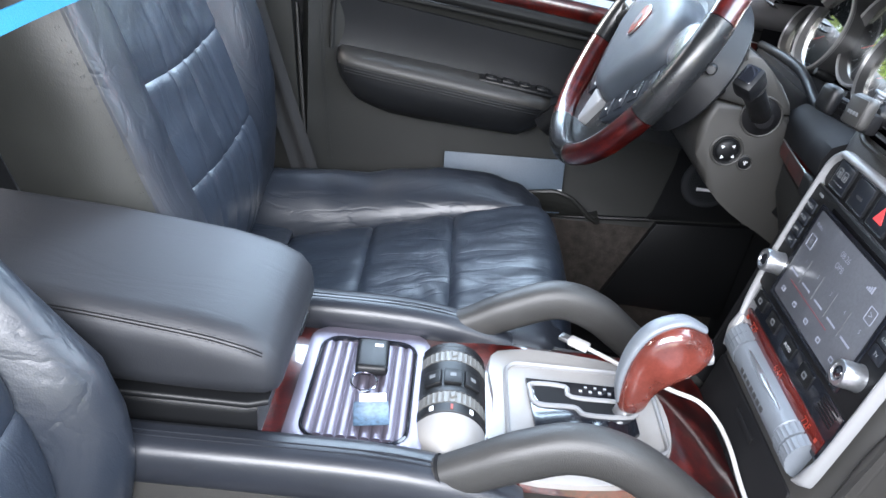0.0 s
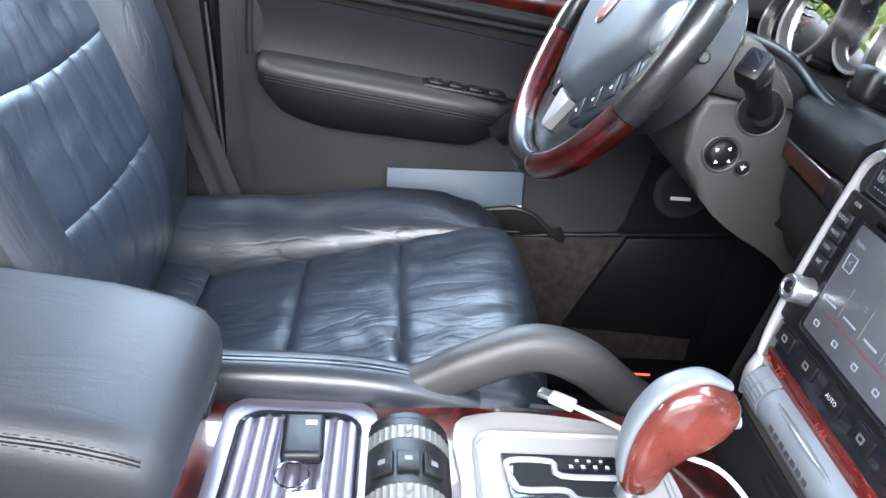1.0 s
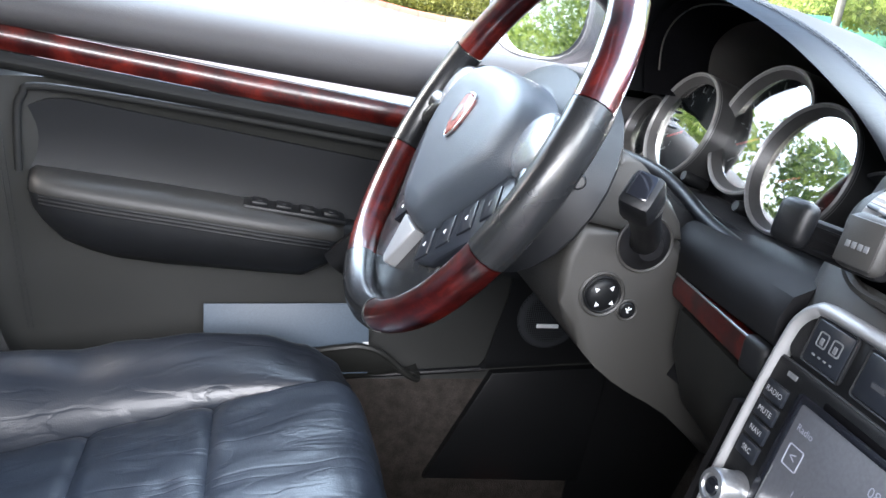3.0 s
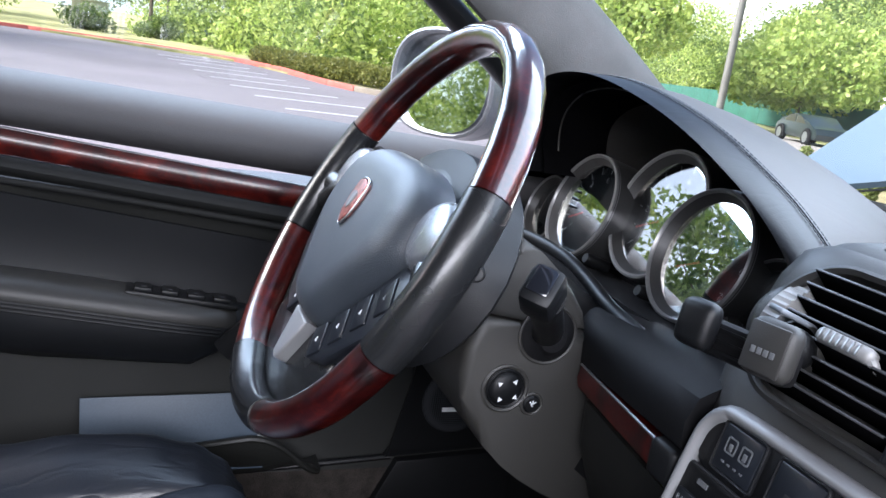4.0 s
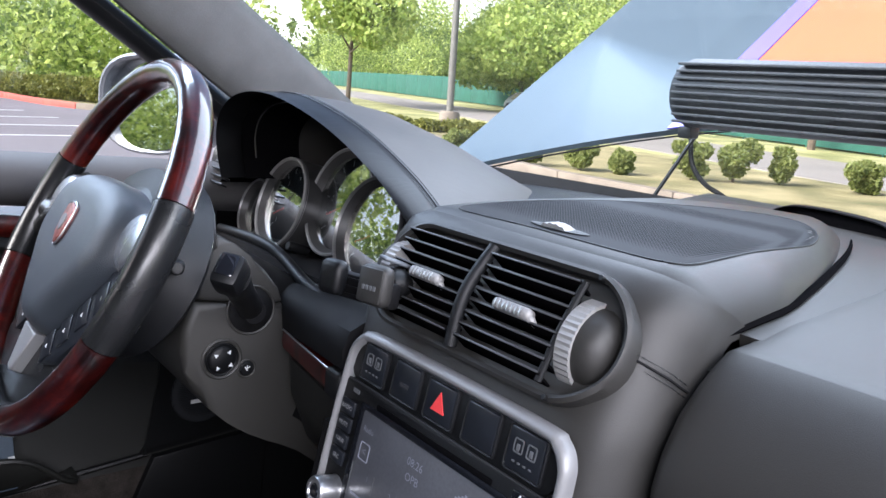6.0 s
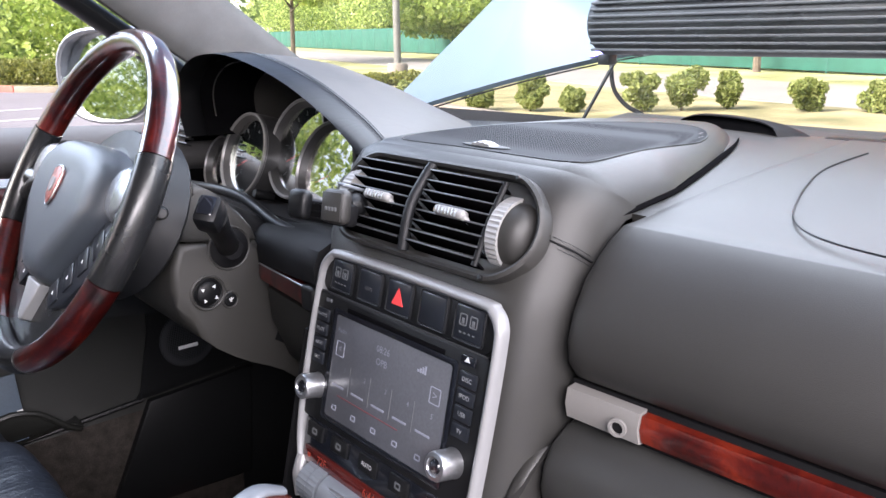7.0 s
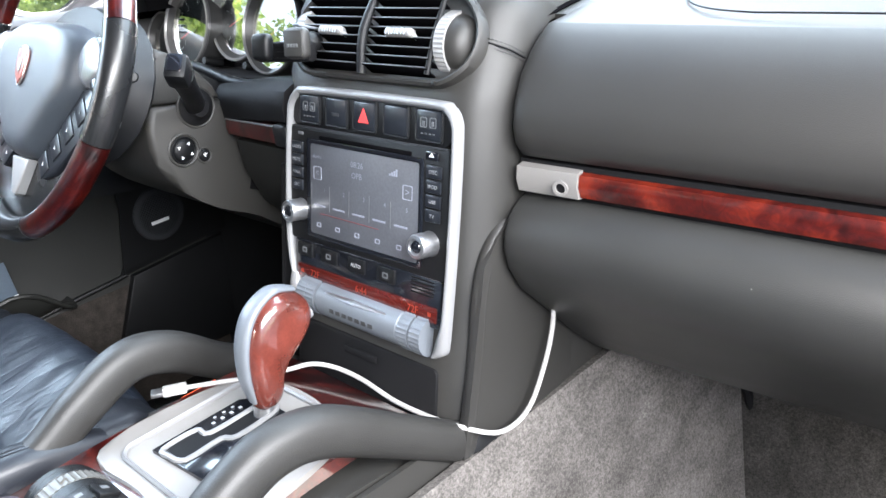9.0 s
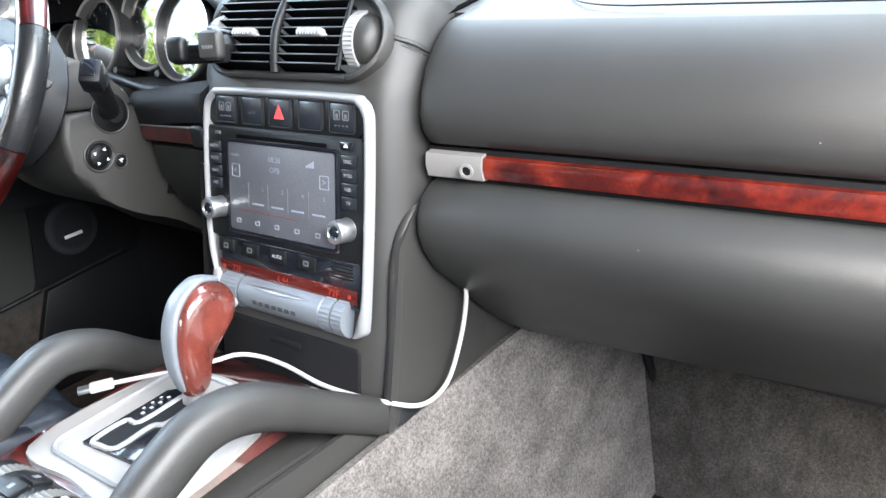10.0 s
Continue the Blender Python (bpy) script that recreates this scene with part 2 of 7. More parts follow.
holes.inputs["Scale"].default_value, holes.inputs["Randomness"].default_value = 330, 0.0
dots.color_ramp.elements[0].position, dots.color_ramp.elements[1].position = 0.30, 0.42
over.blend_type, over.inputs["Fac"].default_value = "MULTIPLY", 0.85
mt.links.new(mt.nodes["Texture Coordinate"].outputs["Object"], holes.inputs["Vector"])
mt.links.new(holes.outputs["Distance"], dots.inputs["Fac"])
mt.links.new(mt.nodes["Mix (Legacy)"].outputs["Color"] if "Mix (Legacy)" in mt.nodes else mt.nodes["Mix"].outputs["Color"], over.inputs["Color1"])
mt.links.new(dots.outputs["Color"], over.inputs["Color2"])
mt.links.new(over.outputs["Color"], mt.nodes["Principled BSDF"].inputs["Base Color"])
sheen = mt.nodes.new("ShaderNodeMath")
sheen.operation, sheen.inputs[1].default_value = "MULTIPLY", 0.18
mt.links.new(dots.outputs["Color"], sheen.inputs[0])
mt.links.new(sheen.outputs[0], mt.nodes["Principled BSDF"].inputs["Specular IOR Level"])
WHEEL_LEATHER = leather("wheel_leather", (0.0095, 0.010, 0.0105), 0.26, 0.02, 0.12)
RED_LINE = material("dim_red_line", (0.16, 0.03, 0.035), 0.4, vary=0.05)
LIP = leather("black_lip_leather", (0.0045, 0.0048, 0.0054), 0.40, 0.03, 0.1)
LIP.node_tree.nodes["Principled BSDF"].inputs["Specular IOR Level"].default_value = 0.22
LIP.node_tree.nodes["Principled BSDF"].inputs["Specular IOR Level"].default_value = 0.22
# near-black without gloss: the shade inside vents, slots and hollows is painted
RECESS_SHADE = material("recess_shade_black", (0.004, 0.004, 0.0045), 0.8, vary=0.1, spec=0.0)
# the hood's black leather, greyed: daylight on its top is in this colour
HOOD_SKIN_LIT = leather("lit_hood_leather", (0.058, 0.055, 0.051), 0.5, 0.04, 0.15)
HOOD_SKIN_LIT.node_tree.nodes["Principled BSDF"].inputs["Specular IOR Level"].default_value = 0.3
DIAL_TUBE = material("dial_tube", (0.030, 0.030, 0.030), 0.42, metal=0.1, vary=0.08)
FABRIC = material("grey_pillar_cloth", (0.075, 0.075, 0.072), 0.85, vary=0.15, bump=0.6, bump_scale=900, vary_scale=18)
PAPER = material("blue_grey_card", (0.050, 0.070, 0.095), 0.5, vary=0.06)
GLASS = glass("window_glass")
DIAL_GLASS = glass("dial_glass", (0.9, 0.94, 0.95), 0.55)
MIRROR = material("mirror_glass", (0.85, 0.87, 0.88), 0.02, metal=1.0, vary=0.01)
PAINT_BLUE = material("pale_blue_car_paint", (0.062, 0.086, 0.108), 0.55, metal=0.1, coat=0.12, vary=0.08, vary_scale=2)
BODY_GREY = material("silver_grey_car_paint", (0.13, 0.13, 0.145), 0.4, metal=0.1, coat=0.3, vary=0.05)


def dusted(m, cells=48.0, size=0.028, share=0.8):
    """A few pale specks of dust on a dark surface."""
    t, n = m.node_tree, m.node_tree.nodes
    b = n["Principled BSDF"]
    old = b.inputs["Base Color"].links[0].from_socket
    spots, near, some, both, mix = n.new("ShaderNodeTexVoronoi"), n.new("ShaderNodeMath"), n.new("ShaderNodeMath"), n.new("ShaderNodeMath"), n.new("ShaderNodeMixRGB")
    spots.inputs["Scale"].default_value = cells
    t.links.new(n["Texture Coordinate"].outputs["Object"], spots.inputs["Vector"])
    near.operation, near.inputs[1].default_value = "LESS_THAN", size
    some.operation, some.inputs[1].default_value = "GREATER_THAN", share
    both.operation = "MULTIPLY"
    t.links.new(spots.outputs["Distance"], near.inputs[0])
    t.links.new(spots.outputs["Color"], some.inputs[0])
    t.links.new(near.outputs[0], both.inputs[0])
    t.links.new(some.outputs[0], both.inputs[1])
    t.links.new(both.outputs[0], mix.inputs["Fac"])
    t.links.new(old, mix.inputs["Color1"])
    mix.inputs["Color2"].default_value = (0.22, 0.22, 0.21, 1)
    t.links.new(mix.outputs["Color"], b.inputs["Base Color"])


for m in (TRIM, TRIM_LID, TRIM_DOOR, TRIM_DARK, LEATHER_SMOOTH, PIANO):
    dusted(m)

# ---- mesh tools ----
def thing(name, at, label, category, group="", kind=""):
    ob = new(name)
    ob.location = at
    ob.empty_display_size = 0.05
    return tagged(ob, label, category, group, kind)


def finish(name, bm, mat, sharp=40):
    bmesh.ops.recalc_face_normals(bm, faces=bm.faces)
    me = bpy.data.meshes.new(name)
    bm.to_mesh(me)
    bm.free()
    me.materials.append(mat)
    me.polygons.foreach_set("use_smooth", [True] * len(me.polygons))
    me.set_sharp_from_angle(angle=radians(sharp))
    return me


def part(name, bm, mat, parent, label="", sharp=40):
    ob = new(name, finish(name, bm, mat, sharp))
    ob.parent = parent
    if parent.type == "EMPTY":
        ob.matrix_parent_inverse = Matrix.Translation(-parent.location)
    return tagged(ob, label)


def solo(name, bm, mat, label, category, group="", kind="", sharp=40):
    return tagged(new(name, finish(name, bm, mat, sharp)), label, category, group, kind)


class Plane:
    """A local frame: u to the right, v up, w out of the face."""

    def __init__(self, o, u, v):
        self.o, self.u, self.v = Vector(o), Vector(u).normalized(), Vector(v).normalized()
        self.w = self.u.cross(self.v).normalized()
        self.v = self.w.cross(self.u)

    def __call__(self, u, v, w=0.0):
        return self.o + u * self.u + v * self.v + w * self.w


FLAT = Plane((0, 0, 0), (1, 0, 0), (0, 1, 0))


def mesh_of(verts, faces):
    bm = bmesh.new()
    vs = [bm.verts.new(v) for v in verts]
    for f in faces:
        try:
            bm.faces.new([vs[i] for i in f])
        except ValueError:
            pass
    return bm


def rbox(plane, u, v, w, su, sv, sw, r=0.002, seg=2):
    """A box with rounded edges, centred at (u, v, w) of a plane."""
    bm = bmesh.new()
    bmesh.ops.create_cube(bm, size=1)
    for q in bm.verts:
        q.co = (q.co.x * su, q.co.y * sv, q.co.z * sw)
    r = min(r, 0.49 * min(su, sv, sw))
    if r > 0:
        bmesh.ops.bevel(bm, geom=bm.edges[:], offset=r, segments=seg, affect="EDGES", profile=0.5)
    for q in bm.verts:
        q.co = plane(u + q.co.x, v + q.co.y, w + q.co.z)
    return bm


def rrect(w, h, r, n=5, cu=0.0, cv=0.0):
    out = []
    for sx, sy, a0 in ((1, 1, 0), (-1, 1, 90), (-1, -1, 180), (1, -1, 270)):
        for k in range(n + 1):
            a = radians(a0 + 90 * k / n)
            out.append((cu + sx * (w / 2 - r) + r * math.cos(a), cv + sy * (h / 2 - r) + r * math.sin(a)))
    return out


def prism(plane, outline, w0, w1, r=0.0, seg=2):
    """An outline in (u, v) drawn out from w0 to w1, with the front edge rounded by r."""
    n = len(outline)
    verts = [plane(u, v, w0) for u, v in outline] + [plane(u, v, w1) for u, v in outline]
    faces = [tuple(range(n))[::-1], tuple(range(n, 2 * n))] + [(i, (i + 1) % n, n + (i + 1) % n, n + i) for i in range(n)]
    bm = mesh_of(verts, faces)
    if r > 0:
        bm.verts.index_update()
        edges = [e for e in bm.edges if all(q.index >= n for q in e.verts)]
        bmesh.ops.bevel(bm, geom=edges, offset=r, segments=seg, affect="EDGES", profile=0.5)
    return bm


def ring(plane, outer, inner, w0, w1, r=0.0):
    """A frame between two outlines of the same count; r: how far its crown stands over its edges."""
    n = len(outer)
    mid = [((a + c) / 2, (b + d) / 2) for (a, b), (c, d) in zip(outer, inner)]
    rows = [[plane(u, v, w0) for u, v in outer], [plane(u, v, w1) for u, v in outer],
            [plane(u, v, w1 + r) for u, v in mid], [plane(u, v, w1) for u, v in inner], [plane(u, v, w0) for u, v in inner]]
    verts = [p for row in rows for p in row]
    k = len(rows)
    faces = [(j * n + i, j * n + (i + 1) % n, ((j + 1) % k) * n + (i + 1) % n, ((j + 1) % k) * n + i) for j in range(k) for i in range(n)]
    return mesh_of(verts, faces)


def loft(rows, closed=True, caps=True):
    """A skin over rows of points."""
    n, k = len(rows[0]), len(rows)
    verts = [Vector(p) for row in rows for p in row]
    m = n if closed else n - 1
    faces = [(j * n + i, j * n + (i + 1) % n, (j + 1) * n + (i + 1) % n, (j + 1) * n + i) for j in range(k - 1) for i in range(m)]
    if caps and closed:
        faces += [tuple(range(n))[::-1], tuple(range((k - 1) * n, k * n))]
    return mesh_of(verts, faces)


def curve_points(points, steps=6, closed=False):
    """A smooth line through points."""
    p = [Vector(q) for q in points]
    n, out = len(p), []
    for i in range(n if closed else n - 1):
        a, b, c, d = (p[(i - 1) % n], p[i], p[(i + 1) % n], p[(i + 2) % n]) if closed else (
            p[max(i - 1, 0)], p[i], p[i + 1], p[min(i + 2, n - 1)])
        for k in range(steps):
            t = k / steps
            out.append(0.5 * (2 * b + (c - a) * t + (2 * a - 5 * b + 4 * c - d) * t * t + (3 * b - a - 3 * c + d) * t**3))
    return out if closed else out + [p[-1]]


def tube(points, radius, n=12, steps=6, flat=1.0, side=(0, 1, 0), closed=False, power=2.0):
    """A bar along a smooth line. radius: one or one per point; flat: its width along `side` against its height; power over 2: squarer."""
    line = curve_points(points, steps, closed)
    radii = radius if isinstance(radius, (list, tuple)) else [radius] * len(points)
    rows, s = [], None
    for i, q in enumerate(line):
        ahead = (line[(i + 1) % len(line)] - line[i - 1]) if closed else (line[min(i + 1, len(line) - 1)] - line[max(i - 1, 0)])
        ahead.normalize()
        want = Vector(side) - ahead * ahead.dot(Vector(side))
        if want.length < 0.35:
            keep = s or Vector((0, 0, 1) if abs(ahead.z) < 0.8 else (1, 0, 0))
            want = keep - ahead * ahead.dot(keep)
        s = want.normalized()
        up = s.cross(ahead)
        f = i / steps
        lo = min(int(f), len(radii) - 1)
        hi = (lo + 1) % len(radii) if closed else min(lo + 1, len(radii) - 1)
        r = radii[lo] + (radii[hi] - radii[lo]) * (f - int(f))
        row = []
        for k in range(n):
            a = 2 * math.pi * k / n
            c, d = math.cos(a), math.sin(a)
            e = 2.0 / power
            row.append(q + s * r * flat * math.copysign(abs(c) ** e, c) + up * r * math.copysign(abs(d) ** e, d))
        rows.append(row)
    return loft(rows + [rows[0]], caps=False) if closed else loft(rows)


def lathe(o, axis, profile, n=24, up=(0, 0, 1), arc=(0, 360)):
    """A profile of (radius, height) turned round an axis."""
    axis = Vector(axis).normalized()
    a = Vector(up) - axis * axis.dot(Vector(up))
    if a.length < 1e-4:
        a = Vector((1, 0, 0)) - axis * axis.x
    a.normalize()
    b = axis.cross(a)
    whole = arc == (0, 360)
    k = n if whole else n + 1
    rows = []
    for i in range(k):
        t = radians(arc[0] + (arc[1] - arc[0]) * i / n)
        way = a * math.cos(t) + b * math.sin(t)
        rows.append([Vector(o) + way * r + axis * h for r, h in profile])
    bm = loft(rows + ([rows[0]] if whole else []), closed=False, caps=False)
    bmesh.ops.remove_doubles(bm, verts=bm.verts, dist=1e-5)
    return bm


def slab(surface, nu, nv, thick=0.01):
    """A curved sheet surface(s, t) -> point, s and t from 0 to 1, with thickness away from its normal."""
    top = [[Vector(surface(i / nu, j / nv)) for i in range(nu + 1)] for j in range(nv + 1)]
    low = []
    for j in range(nv + 1):
        row = []
        for i in range(nu + 1):
            du = top[j][min(i + 1, nu)] - top[j][max(i - 1, 0)]
            dv = top[min(j + 1, nv)][i] - top[max(j - 1, 0)][i]
            row.append(top[j][i] - du.cross(dv).normalized() * thick)
        low.append(row)
    w, h = nu + 1, nv + 1
    verts = [p for row in top for p in row] + [p for row in low for p in row]
    o = w * h
    faces = [(j * w + i, j * w + i + 1, (j + 1) * w + i + 1, (j + 1) * w + i) for j in range(nv) for i in range(nu)]
    faces += [(o + j * w + i, o + (j + 1) * w + i, o + (j + 1) * w + i + 1, o + j * w + i + 1) for j in range(nv) for i in range(nu)]
    rim = [(i, 0) for i in range(w)] + [(w - 1, j) for j in range(1, h)] + [(i, h - 1) for i in range(w - 2, -1, -1)] + [(0, j) for j in range(h - 2, 0, -1)]
    ids = [j * w + i for i, j in rim]
    faces += [(ids[k], ids[(k + 1) % len(ids)], o + ids[(k + 1) % len(ids)], o + ids[k]) for k in range(len(ids))]
    return mesh_of(verts, faces)


def pillow(plane, u0, u1, v0, v1, height, nu=18, nv=18, edge=0.03, dip=0.012, skirt=0.08, wave=0.0, seed=0.0, sides=(1, 1, 1, 1)):
    """A stuffed panel over a plane: height(u, v) is its crown; it dips at its seams (left, right, low, high)."""
    def fall(d, on):
        if not on or d >= edge:
            return 0.0
        x = 1 - d / edge
        return dip * x * x * x

    def top(s, t):
        s, t = 0.5 - 0.5 * math.cos(math.pi * s), 0.5 - 0.5 * math.cos(math.pi * t)
        u, v = u0 + (u1 - u0) * s, v0 + (v1 - v0) * t
        h = height(u, v) - fall(u - u0, sides[0]) - fall(u1 - u, sides[1]) - fall(v - v0, sides[2]) - fall(v1 - v, sides[3])
        if wave:
            h += wave * noise.noise((u * 14 + seed, v * 34, seed)) + 0.5 * wave * noise.noise((u * 40, v * 60 + seed, seed))
        return plane(u, v, h)

    w = nu + 1
    verts = [top(i / nu, j / nv) for j in range(nv + 1) for i in range(w)]
    faces = [(j * w + i, j * w + i + 1, (j + 1) * w + i + 1, (j + 1) * w + i) for j in range(nv) for i in range(nu)]
    rim = [(i, 0) for i in range(w)] + [(nu, j) for j in range(1, nv + 1)] + [(i, nv) for i in range(nu - 1, -1, -1)] + [(0, j) for j in range(nv - 1, 0, -1)]
    ids = [j * w + i for i, j in rim]
    base = len(verts)
    verts += [verts[i] - plane.w * skirt for i in ids]
    m = len(ids)
    faces += [(ids[k], base + k, base + (k + 1) % m, ids[(k + 1) % m]) for k in range(m)]
    faces.append(tuple(range(base, base + m))[::-1])
    return mesh_of(verts, faces)


def join(*bms):
    out = bmesh.new()
    for b in bms:
        me = bpy.data.meshes.new("piece")
        b.to_mesh(me)
        b.free()
        out.from_mesh(me)
        bpy.data.meshes.remove(me)
    return out


def text_mesh(words, plane, u, v, size, w=0.0006, align="CENTER"):
    """Letters of the built-in font, as a mesh on a plane."""
    c = bpy.data.curves.new("letters", "FONT")
    c.body, c.size, c.align_x, c.align_y, c.resolution_u = words, size, align, "CENTER", 2
    tmp = bpy.data.objects.new("letters", c)
    scene.collection.objects.link(tmp)
    me = bpy.data.meshes.new_from_object(tmp.evaluated_get(bpy.context.evaluated_depsgraph_get()))
    bm = bmesh.new()
    bm.from_mesh(me)
    bpy.data.objects.remove(tmp)
    bpy.data.curves.remove(c)
    bpy.data.meshes.remove(me)
    for q in bm.verts:
        q.co = plane(u + q.co.x, v + q.co.y, w)
    return bm


def stitches(points, parent, mat, step=0.006, size=0.0009, lift=0.0):
    """A row of thread stitches along a line."""
    line = curve_points(points, 16)
    out, run = [], 0.0
    for a, b in zip(line, line[1:]):
        run += (b - a).length
        if run >= step:
            run = 0.0
            d = (b - a).normalized() * step * 0.36
            m = (a + b) / 2
            out.append(tube([m - d, m + d], size, n=5, steps=1))
    return part("stitching", join(*out), mat, parent) if out else None

# ---- outdoors ----
ASPHALT = material("lot_asphalt", (0.185, 0.168, 0.185), 0.9, vary=0.14, vary_scale=0.25, bump=0.5, bump_scale=60, grain=0.4)
ROAD = material("road_asphalt", (0.27, 0.245, 0.225), 0.9, vary=0.1, vary_scale=0.4, bump=0.4, bump_scale=60)
GRASS = material("dry_grass", (0.23, 0.25, 0.08), 0.95, vary=0.35, vary_scale=0.5, tint=(0.40, 0.37, 0.17), bump=1.0, bump_scale=25, grain=0.6)
MULCH = material("bark_mulch", (0.20, 0.19, 0.075), 0.95, vary=0.35, vary_scale=0.9, tint=(0.30, 0.25, 0.13), bump=1.0, bump_scale=40, grain=0.6)
CONCRETE = material("kerb_concrete", (0.24, 0.20, 0.16), 0.85, vary=0.2, vary_scale=2, bump=0.4, bump_scale=80)
KERB_RED = material("red_kerb_paint", (0.55, 0.13, 0.10), 0.7, vary=0.15, vary_scale=5)
LINE_PAINT = material("white_line_paint", (0.66, 0.66, 0.66), 0.8, vary=0.15, vary_scale=8)
BARK = material("tree_bark", (0.13, 0.10, 0.075), 0.9, vary=0.3, vary_scale=6, bump=1.0, bump_scale=30)
POLE_GREY = material("galvanised_pole", (0.17, 0.165, 0.15), 0.6, metal=0.2, vary=0.1)
FENCE_CLOTH = material("green_fence_cloth", (0.022, 0.105, 0.078), 0.85, vary=0.15, vary_scale=2, bump=0.3, bump_scale=50)


def foliage(name, dark, light):
    m = material(name, dark, 0.6, vary=0.2, vary_scale=1.2)
    t, n = m.node_tree, m.node_tree.nodes
    geo, ramp = n.new("ShaderNodeNewGeometry"), n.new("ShaderNodeValToRGB")
    ramp.color_ramp.elements[0].color, ramp.color_ramp.elements[1].color = (*dark, 1), (*light, 1)
    t.links.new(geo.outputs["Random Per Island"], ramp.inputs["Fac"])
    b = n["Principled BSDF"]
    t.links.new(ramp.outputs["Color"], b.inputs["Base Color"])
    b.inputs["Subsurface Weight"].default_value = 0.0
    shine, mix = n.new("ShaderNodeBsdfTranslucent"), n.new("ShaderNodeMixShader")
    t.links.new(ramp.outputs["Color"], shine.inputs["Color"])
    mix.inputs["Fac"].default_value = 0.45
    t.links.new(b.outputs[0], mix.inputs[1])
    t.links.new(shine.outputs[0], mix.inputs[2])
    t.links.new(mix.outputs[0], n["Material Output"].inputs["Surface"])
    return m


LEAF = foliage("spring_leaves", (0.24, 0.35, 0.07), (0.58, 0.66, 0.20))
LEAF_DARK = foliage("dark_leaves", (0.085, 0.145, 0.035), (0.27, 0.35, 0.10))
LEAF_SHRUB = foliage("shrub_leaves", (0.14, 0.185, 0.04), (0.36, 0.39, 0.13))
LEAF_HEDGE = foliage("hedge_leaves", (0.12, 0.14, 0.03), (0.30, 0.30, 0.07))


def leaf_cloud(name, clumps, count, size, mat, rng):
    """Many small leaves, thick near the skin of each clump (x, y, z, radius, flatness)."""
    clumps = np.array(clumps)
    weight = clumps[:, 3] ** 2
    pick = rng.choice(len(clumps), count, p=weight / weight.sum())
    way = rng.normal(size=(count, 3))
    way /= np.linalg.norm(way, axis=1)[:, None]
    far = clumps[pick, 3] * (0.55 + 0.5 * rng.random(count) ** 0.6)
    at = clumps[pick, :3] + way * far[:, None] * np.stack([np.ones(count), np.ones(count), clumps[pick, 4]], 1)
    a = rng.normal(size=(count, 3))
    a /= np.linalg.norm(a, axis=1)[:, None]
    b = np.cross(a, rng.normal(size=(count, 3)))
    b /= np.linalg.norm(b, axis=1)[:, None]
    s = (size * (0.5 + rng.random(count)))[:, None]
    at[:, 2] = np.maximum(at[:, 2], 0.02)
    verts = np.stack([at - a * s, at - b * s * 0.55, at + a * s, at + b * s * 0.55], 1).reshape(-1, 3)
    me = bpy.data.meshes.new(name)
    me.from_pydata(verts.tolist(), [], np.arange(4 * count).reshape(-1, 4).tolist())
    me.materials.append(mat)
    return me


def leaves_part(name, me, parent):
    ob = new(name, me)
    ob.parent = parent
    ob.matrix_parent_inverse = Matrix.Translation(-parent.location)
    return ob


def tree(x, y, height, spread, mat, rng, label, leaves=5000, low=0.22, leaf=0.16, trunk=0.13):
    if 46.5 < math.degrees(math.atan2(y, x)) < 54 and height > 9:
        height *= 0.45
    t = thing("tree", (x, y, 0), label, "tree", "trees beyond the car park")
    lean = rng.normal(size=2) * 0.2
    stem = [(x, y, -0.1), (x + lean[0] * 0.4, y + lean[1] * 0.4, height * 0.3), (x + lean[0], y + lean[1], height * 0.8)]
    bms = [tube(stem, [trunk, trunk * 0.75, 0.03], n=8, steps=5)]
    clumps = [(x + lean[0], y + lean[1], height * 0.75, spread * 0.55, 1.1)]
    for k in range(9):
        a, z = 2 * math.pi * k / 9 + rng.random(), height * (low + 0.08 + 0.5 * rng.random())
        d = spread * (0.5 + 0.4 * rng.random())
        tip = (x + d * math.cos(a), y + d * math.sin(a), z + height * 0.14)
        bms.append(tube([(x, y, z - height * 0.05), ((x + tip[0]) / 2, (y + tip[1]) / 2, z + height * 0.02), tip], [trunk * 0.4, trunk * 0.25, 0.015], n=6, steps=3))
        clumps.append((*tip, spread * (0.3 + 0.2 * rng.random()), 0.8))
        clumps.append((x + d * 0.5 * math.cos(a + 0.5), y + d * 0.5 * math.sin(a + 0.5), z + height * 0.2, spread * 0.36, 0.9))
    part("trunk", join(*bms), BARK, t)
    leaves_part("crown", leaf_cloud("crown", clumps, leaves, leaf, mat, rng), t)
    return t


def shrub(x, y, r, h, mat, rng, label, leaves=3600, leaf=0.042):
    t = thing("shrub", (x, y, 0), label, "shrub", "clipped shrubs by the car park")
    part("stem", tube([(x, y, -0.05), (x + 0.02, y, h * 0.5)], [0.03, 0.015], n=6, steps=2), BARK, t)
    clumps = [(x, y, h * 0.45, r * 0.68, h / (2 * r))]
    clumps += [(x + rng.normal() * r * 0.45, y + rng.normal() * r * 0.45, h * (0.25 + 0.65 * rng.random()), r * (0.28 + 0.22 * rng.random()), 1.0) for _ in range(12)]
    leaves_part("foliage", leaf_cloud("foliage", clumps, leaves, leaf, mat, rng), t)


